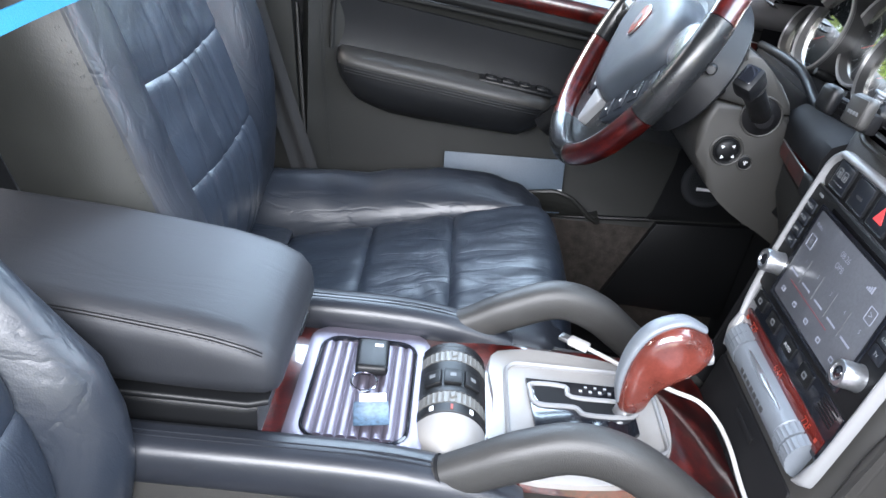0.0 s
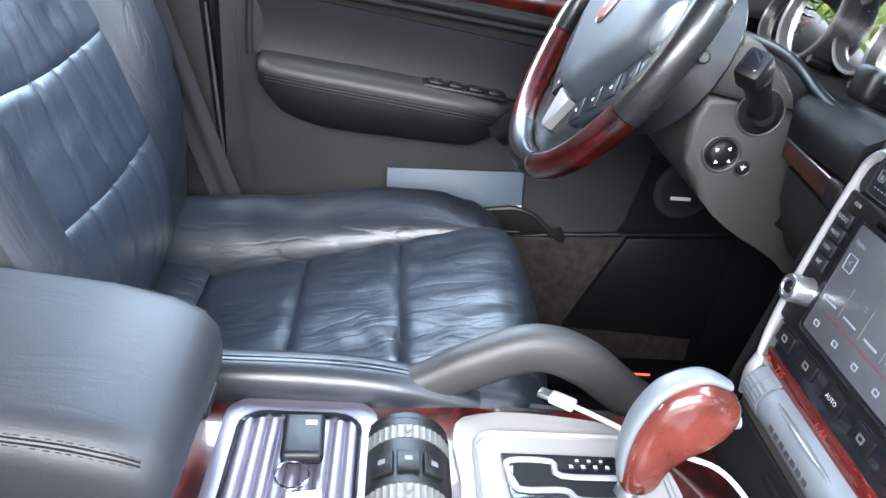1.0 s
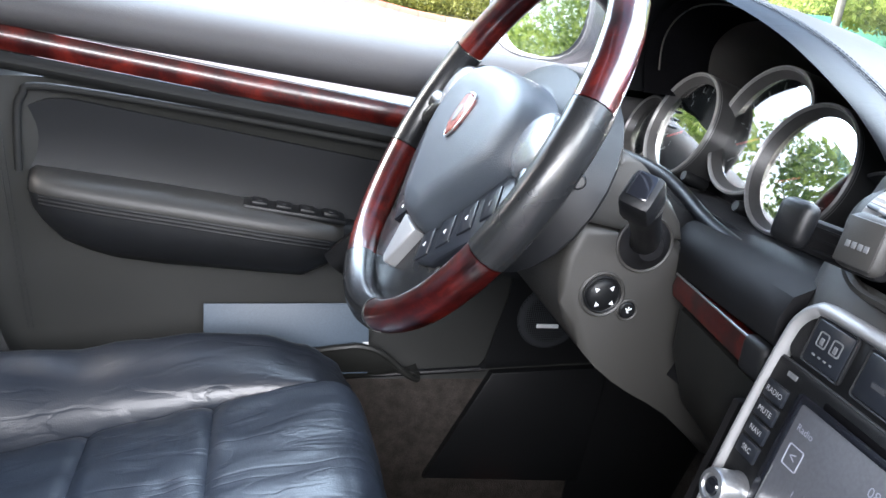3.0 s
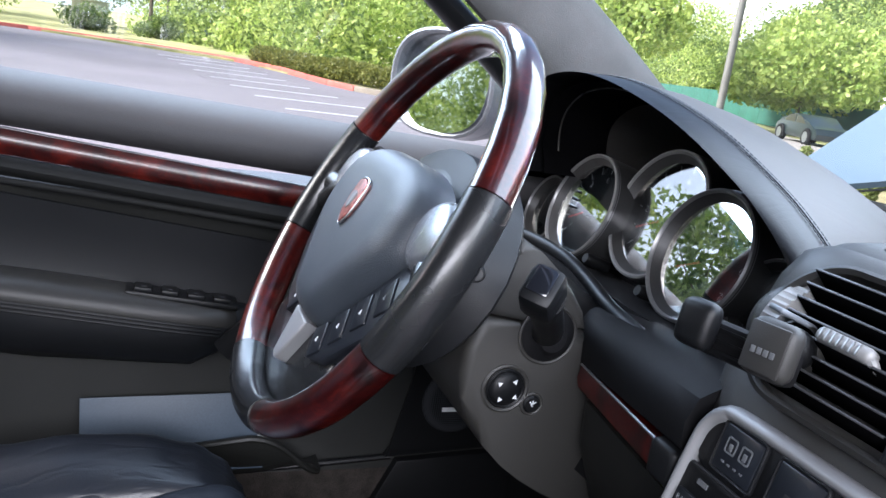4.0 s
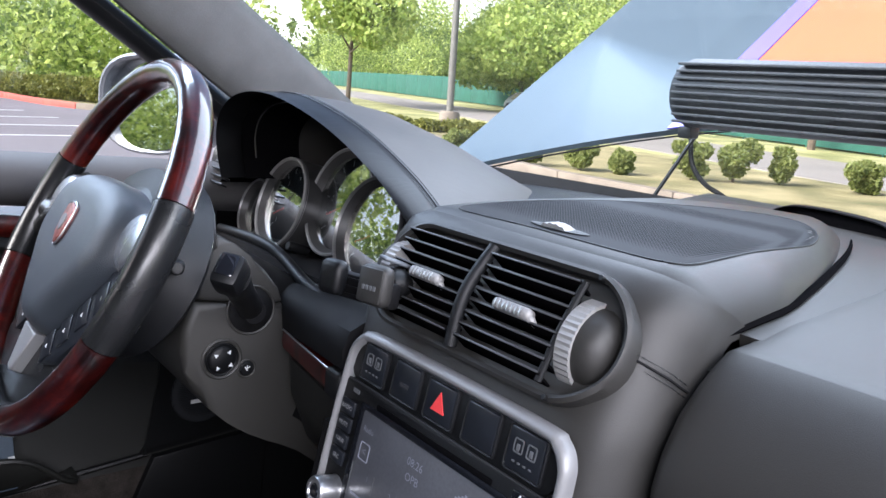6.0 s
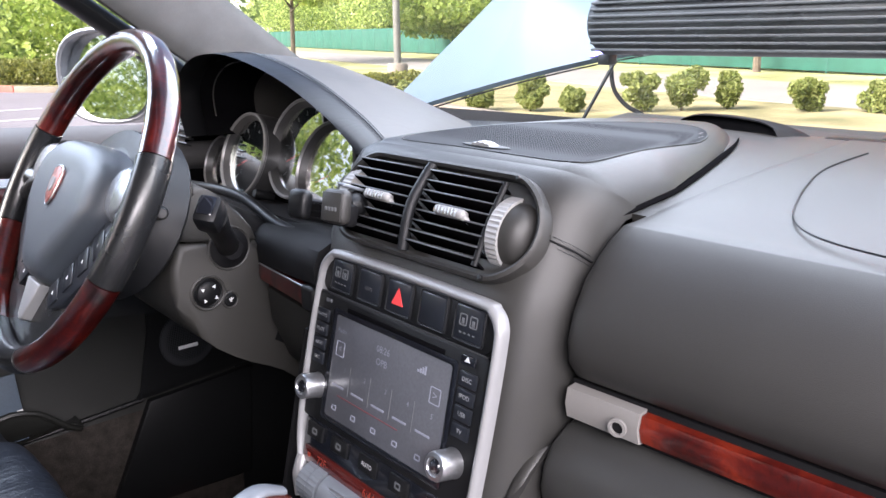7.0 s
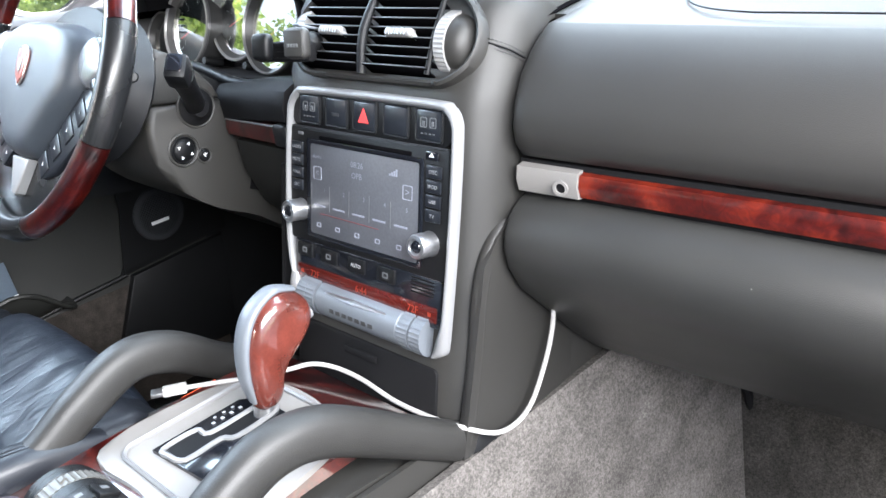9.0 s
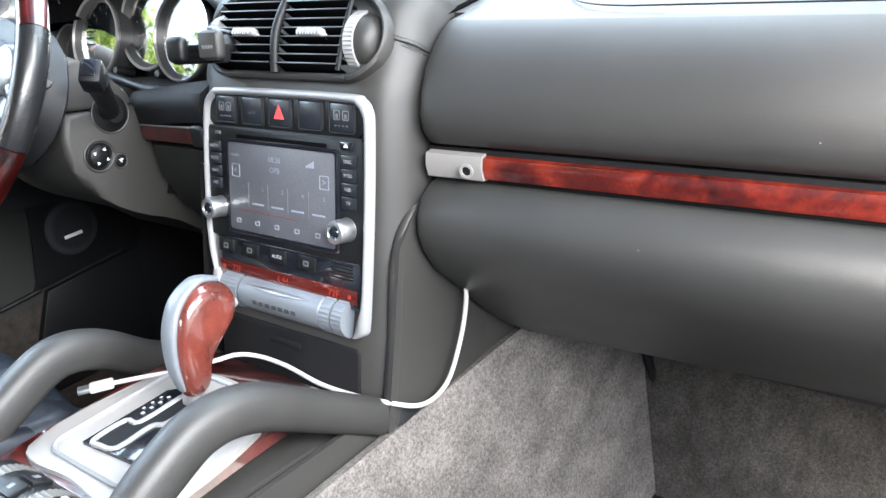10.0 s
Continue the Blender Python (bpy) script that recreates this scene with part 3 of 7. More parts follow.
def hedge(points, width, height, mat, rng, label, leaves=9000, leaf=0.05):
    line = curve_points([(x, y, 0) for x, y in points], 8)
    t = thing("hedge", line[0], label, "hedge")
    clumps = [(q.x + rng.normal() * 0.08, q.y + rng.normal() * 0.08, height * 0.5 + rng.normal() * 0.05, width * 0.55, height / width * 0.9) for q in line]
    for q in line[::2]:
        part("stem", tube([(q.x, q.y, -0.05), (q.x, q.y, height * 0.5)], 0.02, n=5, steps=1), BARK, t)
    leaves_part("foliage", leaf_cloud("foliage", clumps, leaves, leaf, mat, rng), t)


def patch(name, points, z, mat, label, thick=0.06):
    """A piece of ground cover with an outline in x and y."""
    return solo(name, prism(FLAT, points, z - thick, z), mat, label, name, kind="structure")


rng = np.random.default_rng(7)
me = bmesh.new()
bmesh.ops.create_grid(me, x_segments=40, y_segments=40, size=900)
for q in me.verts:
    q.co.z = -0.02
solo("ground", me, GRASS, "dry grass and earth reaching to the horizon", "ground", kind="structure")

haze = bmesh.new()
for k in range(48):
    a = 2 * math.pi * k / 48
    for z in (-2, 75):
        haze.verts.new((420 * math.cos(a), 420 * math.sin(a), z))
haze.verts.ensure_lookup_table()
for k in range(48):
    i, j = 2 * k, 2 * ((k + 1) % 48)
    haze.faces.new([haze.verts[q] for q in (i, j, j + 1, i + 1)])
solo("backdrop", haze, glow("pale_sky_haze", (0.93, 1.0, 1.0), 0.21), "pale white haze of the sky above the horizon", "backdrop", kind="structure")

ALONG, ACROSS = Vector((0.30, 0.954, 0)).normalized(), Vector((0.954, -0.30, 0)).normalized()


def by_road(s, d):
    p = Vector((14.0, 7.5, 0)) + ALONG * s + ACROSS * d
    return p.x, p.y


patch("pavement", [(-60, -40), (8, -40), (10.2, 0), (8.6, 8), (10.6, 15), (5.2, 22), (3.0, 31), (-5, 37), (-60, 44)], 0.0, ASPHALT, "grey asphalt car park with painted bays")
patch("planter_bed", [(8.3, 7.6), (10.3, -6), (12.2, -6), (13.8, 6.5), (15.5, 16), (9, 25), (5.8, 33), (3.1, 31.2), (5.4, 22.1), (10.7, 15.2)], 0.03, MULCH, "bare mulched planting strip beside the car park", 0.1)
patch("road", [by_road(-60, 0.5), by_road(140, 0.5), by_road(140, 5.0), by_road(-60, 5.0)], 0.0, ROAD, "pale grey road behind the planting strip")

kerb = thing("kerb", (5, 22, 0), "painted and plain concrete kerb round the planting strip", "kerb", kind="structure")
edge = curve_points([(9.0, -6, 0), (8.5, 7.8, 0), (10.6, 15, 0), (5.2, 22, 0), (3.0, 31, 0), (-5, 37, 0), (-26, 40, 0)], 6)
for i in range(0, len(edge) - 1):
    a, b = edge[i], edge[i + 1]
    p = Plane(a, b - a, (0, 0, 1))
    red = 17 < i
    part("kerb_stone", rbox(p, (b - a).length / 2, 0.05, 0, (b - a).length * 0.995, 0.2, 0.16, 0.02), KERB_RED if red else CONCRETE, kerb, "red painted kerb stone" if red else "")
patch("island", [(3.0, 31.1), (5.8, 33), (4, 44), (-26, 52), (-26, 40.2), (-5, 37.1)], 0.08, GRASS, "mown grass island behind the red kerb", 0.15)
patch("walkway", [(-1.5, 34.6), (3.2, 31.3), (3.4, 33.2), (-1.2, 36.6)], 0.1, CONCRETE, "pale concrete ramp at the kerb", 0.1)

for k in range(8):
    y = 14.2 + 2.15 * k
    x0, x1 = 2.2 - 0.32 * k, 4.6 - 0.3 * k
    solo("parking_line", rbox(FLAT, (x0 + x1) / 2, y, 0.004, x1 - x0, 0.11, 0.006, 0), LINE_PAINT, "worn white painted parking bay line on asphalt", "road marking", "parking bay lines", "structure")

hedge([(3.6, 31.2), (4.6, 28.4), (6.2, 25), (8.6, 21.4), (9.6, 20.1)], 0.8, 0.75, LEAF_HEDGE, rng, "low clipped yellow-green hedge along the kerb", 26000)
hedge([(9.9, 19.7), (11.6, 17.6), (13.0, 15.2)], 0.6, 0.36, LEAF_HEDGE, rng, "very low yellow-green hedge beside the lamp post", 11000)
for x, y, r, h in ((-3.4, 45.0, 1.3, 1.1), (-0.2, 46.2, 1.25, 1.0)):
    shrub(x, y, r, h, LEAF_DARK, rng, "rounded dark green shrub on the grass island", 2500, 0.09)
for x, y, r, h in ((9.3, 9.5, 0.34, 0.72), (9.8, 8.7, 0.36, 0.7), (10.1, 8.1, 0.26, 0.4), (10.9, 7.3, 0.32, 0.68), (11.5, 6.95, 0.4, 0.76), (12.2, 6.55, 0.33, 0.62), (12.7, 5.4, 0.36, 0.55), (13.1, 4.4, 0.4, 0.6), (8.9, 10.8, 0.3, 0.5)):
    shrub(x, y, r * 0.82, h * 0.98, LEAF_SHRUB, rng, "small rounded green shrub in bark mulch", 4200, 0.034)

fence = thing("fence", (*by_road(0, 9), 0), "green cloth privacy fence on posts beyond the road", "fence", kind="structure")
for k in range(-8, 36):
    a, b = Vector((*by_road(k * 3, 9), 0)), Vector((*by_road(k * 3 + 3, 9), 0))
    p = Plane(a, b - a, (0, 0, 1))
    if k not in (-1,):
        part("cloth_panel", rbox(p, 1.5, 0.85, 0, 2.97, 1.6, 0.02, 0.004), FENCE_CLOTH, fence)
    part("fence_post", tube([a - Vector((0, 0, 0.1)), a + Vector((0, 0, 1.72))], 0.025, n=6, steps=1), FENCE_CLOTH, fence)

lamp = thing("street_lamp", (12.9, 16.3, 0), "tall galvanised grey lamp post on a concrete foot", "lamp post")
part("foot", lathe((12.9, 16.3, 0), (0, 0, 1), [(0, 0), (0.27, 0), (0.27, 0.5), (0.22, 0.56), (0, 0.56)], 16), CONCRETE, lamp)
part("pole", tube([(12.9, 16.3, 0.5), (12.9, 16.3, 9)], [0.10, 0.08], n=10, steps=3), POLE_GREY, lamp)
part("arm", tube([(12.9, 16.3, 8.9), (12.4, 16.0, 9.1), (11.6, 15.4, 9.1)], 0.05, n=8, steps=4), POLE_GREY, lamp)
part("lamp_head", rbox(FLAT, 11.2, 15.1, 9.1, 0.7, 0.4, 0.14, 0.03), POLE_GREY, lamp)
far_pole = thing("sign_post", (0.3, 50, 0), "thin grey post on the grass island", "post")
part("pole", tube([(0.3, 50, 0), (0.3, 50, 6)], 0.07, n=8, steps=1), POLE_GREY, far_pole)

for x, y, h, s, m in ((19.9, 33.5, 8.5, 3.6, LEAF), (28, 30, 9.5, 3.8, LEAF), (13, 40, 7.5, 3.4, LEAF), (36, 24, 9, 3.6, LEAF), (-0.6, 49, 9, 3.0, LEAF), (34, 36, 10, 4, LEAF_DARK), (24, 12.5, 7, 2.6, LEAF), (44, 20, 10, 4.2, LEAF_DARK)):
    tree(x, y, h, s, m, rng, "leafy green tree with a slim trunk, in full leaf", 22000, leaf=0.135)

# trees out of view, added so that the dial glasses mirror foliage
for x, y, h, s, m in ((-15, 31, 11, 4.4, LEAF), (-22, 27, 12, 4.6, LEAF_DARK), (-29, 22, 12, 4.8, LEAF), (-33, 14, 12, 4.6, LEAF_DARK), (-36, 6, 12.5, 4.8, LEAF), (-37, -3, 12, 4.6, LEAF_DARK), (-35, -11, 12, 4.8, LEAF)):
    tree(x, y, h, s, m, rng, "leafy green tree added out of view for the dial glass to mirror", 6000, leaf=0.17)

# the wood behind: many clumps of leaves, uncountable
clumps, dark = [], []
for k in range(250):
    s = -30 + 170 * rng.random()
    d = 11 + 16 * rng.random()
    x, y = by_road(s, d)
    r = 1.6 + 2.2 * rng.random()
    (clumps if rng.random() < 0.6 else dark).append((x, y, r * 0.7 + (1.5 + (d - 11) * 0.55) * rng.random() + 0.3, r, 0.9))
for k in range(120):
    x, y = 6.5 + 10 * rng.random(), 29 + 26 * rng.random()
    x -= (y - 29) * 0.28
    r = 1.0 + 1.2 * rng.random()
    (clumps if rng.random() < 0.75 else dark).append((x, y, 0.5 + 3.2 * rng.random() * min(1, (x + (y - 29) * 0.28 - 6) / 3), r, 0.85))
for k in range(60):
    x, y = -45 + 50 * rng.random(), 60 + 20 * rng.random()
    (clumps if rng.random() < 0.6 else dark).append((x, y, 2 + 6 * rng.random(), 2 + 2 * rng.random(), 0.9))
# clumps behind the car, unseen, added for reflections in the dials
for k in range(150):
    a, d = radians(100 + 95 * rng.random()), 46 + 22 * rng.random()
    (clumps if rng.random() < 0.6 else dark).append((d * math.cos(a), d * math.sin(a), 1.5 + 6 * rng.random(), 2 + 2 * rng.random(), 0.9))
for k in range(130):
    a, d = radians(132 + 62 * rng.random()), 42 + 7 * rng.random()
    (clumps if rng.random() < 0.55 else dark).append((d * math.cos(a), d * math.sin(a), 0.8 + 9 * rng.random(), 1.8 + 1.4 * rng.random(), 0.9))
clumps = [c for c in clumps if not (47 < math.degrees(math.atan2(c[1], c[0])) < 53.5 and c[2] > 2.6)]
for name, c, m in (("woodland", clumps, LEAF), ("woodland_shade", dark, LEAF_DARK)):
    tagged(new(name, leaf_cloud(name, c, 300000, 0.125, m, rng)), "dense green broadleaf woodland edge", "woodland", kind="stuff")
box = thing("utility_box", (-3.9, 52, 0), "pale green utility cabinet on the grass island", "utility box")
part("cabinet", rbox(FLAT, -3.9, 52, 0.75, 1.9, 1.2, 1.5, 0.04), material("olive_paint", (0.30, 0.31, 0.16), 0.6, vary=0.1), box)
part("lid", rbox(FLAT, -3.9, 52, 1.53, 2.0, 1.3, 0.08, 0.03), material("olive_lid_paint", (0.33, 0.34, 0.18), 0.6, vary=0.1), box)


def parked_car(x, y, turn, paint, label, size=1.0):
    c = thing("parked_car", (x, y, 0), label, "car")
    paint.node_tree.nodes["Principled BSDF"].inputs["Coat Roughness"].default_value = 0.1
    d = Vector((math.cos(turn), math.sin(turn), 0))
    P = Plane((x, y, 0), d, (0, 0, 1))
    P.u, P.v, P.w = P.u * size, P.v * size, P.w * size
    side = [(-2.1, 0.30), (-2.15, 0.62), (-2.0, 0.84), (-1.45, 0.92), (-0.80, 1.26), (-0.2, 1.32), (0.45, 1.28), (1.20, 0.90), (1.95, 0.78), (2.15, 0.52), (2.1, 0.28), (1.72, 0.25), (1.60, 0.50), (1.35, 0.60), (1.10, 0.50), (0.98, 0.25), (-0.98, 0.25), (-1.10, 0.50), (-1.35, 0.60), (-1.60, 0.50), (-1.72, 0.25)]
    part("body", prism(P, side, -0.82, 0.82, 0.08), paint, c)
    part("window", prism(P, [(-1.25, 0.93), (-0.78, 1.20), (-0.12, 1.25), (-0.12, 0.91)], -0.83, 0.83), PIANO, c)
    part("window", prism(P, [(0.0, 0.91), (0.0, 1.25), (0.42, 1.22), (1.02, 0.89)], -0.83, 0.83), PIANO, c)
    for u in (-1.35, 1.35):
        for w in (-0.78, 0.78):
            q = P(u, 0.33, w)
            wheel_ = part("wheel", lathe(q - P.w * 0.1, P.w, [(0, 0), (0.30, 0), (0.33, 0.03), (0.33, 0.17), (0.30, 0.2), (0, 0.2)], 20), RUBBER_AND_SHADE, c)
            part("rim", lathe(q - P.w * 0.105, P.w, [(0, 0), (0.2, 0), (0.2, 0.21), (0, 0.21)], 16), STEEL, wheel_)
    return c


parked_car(3.4, 66, 0.3, material("steel_blue_paint", (0.12, 0.20, 0.30), 0.3, metal=0.4, coat=0.8), "small blue car parked far across the grass")
parked_car(23.5, 24.35, math.atan2(-0.954, -0.30), material("dark_green_car_paint", (0.010, 0.018, 0.019), 0.35, coat=0.4), "dark green hatchback standing on the road by the fence", 0.82)

for k in range(16):
    s, d = -20 + 110 * k / 15 + rng.normal() * 2, 22 + 6 * rng.random()
    x, y = by_road(s, d)
    tree(x, y, 12 + 5 * rng.random(), 4.5, LEAF_DARK if k % 3 else LEAF, rng, "tall broadleaf tree at the wood's edge", 9000, leaf=0.32, trunk=0.2)

# ---- the car's shell: floor, pillars, roof, panes ----
YC = -0.015


def mirrored(points):
    return [(x, 2 * YC - y, z) for x, y, z in points]


SIDE = Plane((0, 0, 0), (1, 0, 0), (0, 0, 1))  # u ahead, v up, w to the right (minus y)

solo("floor", prism(FLAT, [(-1.6, -0.72), (0.95, -0.72), (0.95, 0.70), (-1.6, 0.70)], 0.40, 0.43), CARPET, "carpeted car floor, darkened for the footwell's shade", "floor", kind="structure")
solo("firewall", slab(lambda s, t: (0.765 + 0.22 * t + 0.04 * s, -0.74 + 1.48 * s, 0.43 + 0.67 * t), 4, 4, 0.02), CARPET_TOE_SHADED, "carpeted bulkhead of the footwells, darkened for their shade", "wall", kind="structure")
solo("sill", rbox(FLAT, -0.1, 0.70, 0.43, 1.9, 0.1, 0.07, 0.015), PLASTIC, "black plastic door sill", "sill", kind="structure")
solo("sill_right", rbox(FLAT, -0.1, -0.75, 0.43, 1.9, 0.1, 0.07, 0.015), PLASTIC, "black plastic door sill", "sill", kind="structure")
solo("ceiling", slab(lambda s, t: (0.2 - 1.9 * t, -0.62 + 1.22 * s, 1.66 + 0.05 * math.sin(math.pi * s) - 0.06 * (2 * t - 0.8) ** 2), 10, 8, -0.04), FABRIC, "grey cloth headliner", "ceiling", kind="structure")
solo("rear_wall", slab(lambda s, t: (-1.65, -0.72 + 1.44 * s, 0.4 + 0.85 * t), 2, 2, 0.03), TRIM_DARK, "dark rear load space trim", "wall", kind="structure")
for sign, name in ((1, "wall_left"), (-1, "wall_right")):
    y = YC + sign * 0.76
    solo(name, prism(SIDE, [(-1.6, 0.4), (-0.45 if sign > 0 else -0.62, 0.4), (-0.42 if sign > 0 else -0.6, 1.18), (-1.6, 1.2)], -y - 0.03, -y + 0.03), TRIM_DARK, "dark rear door trim", "wall", kind="structure")
    # rear roof pillar
    solo("rear_pillar", tube([(-1.6, YC + sign * 0.7, 1.1), (-1.55, YC + sign * 0.62, 1.68)], 0.09, n=10, steps=2, flat=0.5), FABRIC, "grey cloth rear roof pillar", "pillar", kind="structure")
    rail = [(0.30, YC + sign * 0.60, 1.60), (-0.5, YC + sign * 0.60, 1.66), (-1.6, YC + sign * 0.58, 1.62)]
    solo("roof_rail_trim", tube(rail, 0.05, n=10, steps=4), FABRIC, "grey cloth roof side trim", "trim", kind="structure")
    pil = [(0.87, YC + sign * 0.71, 1.095), (0.625, YC + sign * 0.675, 1.27), (0.456, YC + sign * 0.665, 1.39), (0.16, YC + sign * 0.61, 1.60)]
    solo("windscreen_pillar", tube(pil, [0.062, 0.058, 0.058, 0.056], n=14, steps=5, flat=0.42, power=2.6), FABRIC, "grey cloth-covered windscreen pillar", "pillar", kind="structure")
# black corner at the foot of the left pillar
solo("window_frame_left", tube([(0.66, 0.715, 1.15), (0.55, 0.70, 1.235), (0.40, 0.685, 1.345), (0.10, 0.64, 1.55)], [0.022, 0.018, 0.016, 0.016], n=10, steps=5, flat=1.2), PLASTIC, "black window frame along the pillar", "trim", kind="structure")
for name, pts in (("windscreen_header", [(0.24, -0.62, 1.60), (0.3, YC, 1.635), (0.24, 0.59, 1.60)]),):
    solo(name, tube(pts, 0.05, n=10, steps=6, side=(1, 0, 0)), FABRIC, "grey cloth trim over the windscreen", "trim", kind="structure")
pane = solo("windscreen", slab(lambda s, t: (1.0 - 0.72 * t - 0.1 * (2 * s - 1) ** 2, YC + (2 * s - 1) * (0.70 - 0.08 * t), 1.15 + 0.47 * t), 14, 8, 0.004), GLASS, "clear raked windscreen", "windscreen", kind="structure")
pane.visible_shadow = False
pane = solo("window_left", slab(lambda s, t: (-0.22 + 0.92 * s - 0.42 * s * t, 0.735 - 0.11 * t, 1.17 + 0.42 * t), 6, 6, 0.004), GLASS, "clear driver door window", "window", kind="structure")
pane.visible_shadow = False
solo("cowl", slab(lambda s, t: (0.92 + 0.16 * t - 0.06 * (2 * s - 1) ** 2, YC + (2 * s - 1) * 0.74, 1.165 - 0.03 * t), 10, 3, 0.02), PLASTIC, "black plastic cowl below the windscreen", "trim", kind="structure")
solo("door_seal", rbox(FLAT, -0.24, 0.775, 0.82, 0.12, 0.03, 0.80, 0.005), RUBBER_AND_SHADE, "black rubber door seal in the gap", "seal", kind="structure")
solo("kick_panel", prism(SIDE, [(0.60, 0.42), (1.0, 0.42), (1.0, 1.18), (0.60, 1.18)], -0.76, -0.735), PLASTIC, "black plastic footwell side panel", "trim", kind="structure")
solo("kick_panel_right", prism(SIDE, [(0.60, 0.42), (1.0, 0.42), (1.0, 1.18), (0.60, 1.18)], 0.765, 0.79), PLASTIC, "black plastic footwell side panel", "trim", kind="structure")
# middle pillar with the belt
solo("middle_pillar", loft([[(-0.46, 0.70, 0.43), (-0.232, 0.70, 0.43), (-0.232, 0.76, 0.43), (-0.46, 0.76, 0.43)],
                            [(-0.45, 0.70, 0.78), (-0.230, 0.70, 0.78), (-0.230, 0.76, 0.78), (-0.45, 0.76, 0.78)],
                            [(-0.44, 0.70, 1.10), (-0.258, 0.70, 1.10), (-0.258, 0.76, 1.10), (-0.44, 0.76, 1.10)],
                            [(-0.45, 0.60, 1.64), (-0.33, 0.60, 1.64), (-0.33, 0.66, 1.64), (-0.45, 0.66, 1.64)]]), TRIM_DOOR, "dark grey trimmed middle pillar", "pillar", kind="structure")
solo("seal_lip", tube([(-0.247, 0.706, 1.06), (-0.239, 0.708, 0.95), (-0.232, 0.708, 0.86), (-0.225, 0.708, 0.79)], [0.002, 0.0032, 0.0032, 0.002], n=8, steps=4), TRIM, "grey rubber lip along the middle pillar", "seal", kind="structure")
belt = thing("seat_belt", (-0.31, 0.66, 0.6), "dark grey woven seat belt running down the middle pillar", "seat belt")
part("webbing", slab(lambda s, t: (-0.247 + 0.046 * s - 0.323 * (0.60 + 0.9 * t - 0.8), 0.668 - 0.02 * math.sin(3 * t) - 0.0035 * math.cos(3 * math.pi * s), 0.60 + 0.9 * t), 12, 12, 0.0015), material("belt_webbing", (0.007, 0.0073, 0.0076), 0.85, vary=0.1, bump=0.8, bump_scale=900), belt)
part("belt_guide", rbox(FLAT, -0.43, 0.650, 1.43, 0.09, 0.02, 0.05, 0.006), PLASTIC, belt)

# ---- raised bonnet, light bar, mirror ----
bonnet = thing("bonnet", (1.0, YC, 1.2), "raised pale blue car bonnet with a bright racing stripe", "bonnet")


def bonnet_at(s, t, lift=0.0):
    """s across from the left edge to the right, t from the hinge edge up and ahead."""
    y = YC + (1 - 2 * s) * (0.592 + 0.02 * t)
    side = abs(1 - 2 * s) ** 2.12
    x = 1.132 - 0.315 * side + 0.999 * t + lift * -0.6
    z = 1.297 - 0.132 * side + 0.702 * t + lift * 0.8
    ridge = 0.004 * math.exp(-((s - 0.17 - 0.03 * t) / 0.016) ** 2) * min(1, 4 * t)
    return Vector((x - ridge * 0.6, y, z + ridge * 0.8))


part("skin", slab(lambda s, t: bonnet_at(s, t), 90, 14, 0.009), PAINT_BLUE, bonnet)
STRIPE_O = material("orange_stripe_paint", (0.80, 0.14, 0.06), 0.3, coat=0.6, vary=0.05)
STRIPE_B = material("violet_stripe_paint", (0.16, 0.13, 0.55), 0.3, coat=0.8, vary=0.05)
part("stripe", slab(lambda s, t: bonnet_at(0.255 + 0.49 * s, t, 0.004), 6, 12, 0.002), STRIPE_O, bonnet, "orange stripe")
for a in (0.228, 0.747):
    part("stripe_edge", slab(lambda s, t: bonnet_at(a + 0.025 * s, t, 0.004), 2, 12, 0.002), STRIPE_B, bonnet, "violet stripe border")
part("rear_seal", tube([bonnet_at(0.02 + 0.96 * k / 16, 0, -0.012) - Vector((0.002, 0, 0.0)) for k in range(17)], 0.0014, n=6, steps=2), RUBBER_AND_SHADE, bonnet, "thin black rubber edge seal")
part("stay", tube([(1.0, 0.285, 1.165), (1.03, 0.245, 1.262)], 0.003, n=6, steps=1), PLASTIC, bonnet)

BAR_FIN = material("anodised_black_fins", (0.022, 0.024, 0.027), 0.5, vary=0.1, spec=0.35)
bar = thing("light_bar", (1.0, 0.25, 1.3), "long black finned light bar fixed at the bonnet's rear edge", "light bar")
BAR = Plane((1.0, 0.25, 1.315), (0, -1, 0), (0, 0, 1))
body = [(0.045 * math.cos(radians(a)) * 0.9, 0.045 * math.sin(radians(a))) for a in range(0, 360, 15)]
rows = []
for u in (0.0, 0.012, 0.7):
    k = 0.86 if u == 0 else 1.0
    rows.append([BAR(u, v * k, w * k) for w, v in body])
part("housing", loft(rows), PLASTIC, bar)
for k in range(9):
    part("cooling_fin", rbox(BAR, 0.355, -0.037 + 0.0092 * k, 0.030 - 0.0024 * abs(k - 4), 0.69, 0.0035, 0.034, 0.001), BAR_FIN, bar)
part("bracket", rbox(BAR, 0.012, -0.052, 0.0, 0.022, 0.016, 0.02, 0.003), PLASTIC, bar)
part("cable", tube([(1.036, 0.262, 1.290), (1.042, 0.264, 1.268), (1.028, 0.247, 1.222), (1.029, 0.224, 1.196), (1.032, 0.198, 1.184), (1.034, 0.172, 1.172)], 0.0034, n=8, steps=5), RUBBER_AND_SHADE, bar, "thin black cable")
part("clip", rbox(Plane((1.0, 0.153, 1.2735), (0, -1, 0.06), (0, 0, 1)), 0, 0, 0, 0.075, 0.006, 0.010, 0.002), PLASTIC, bar)
part("clip_band", rbox(Plane((1.0, 0.166, 1.2735), (0, -1, 0.06), (0, 0, 1)), 0, 0, 0, 0.010, 0.0075, 0.0115, 0.001), STEEL, bar)

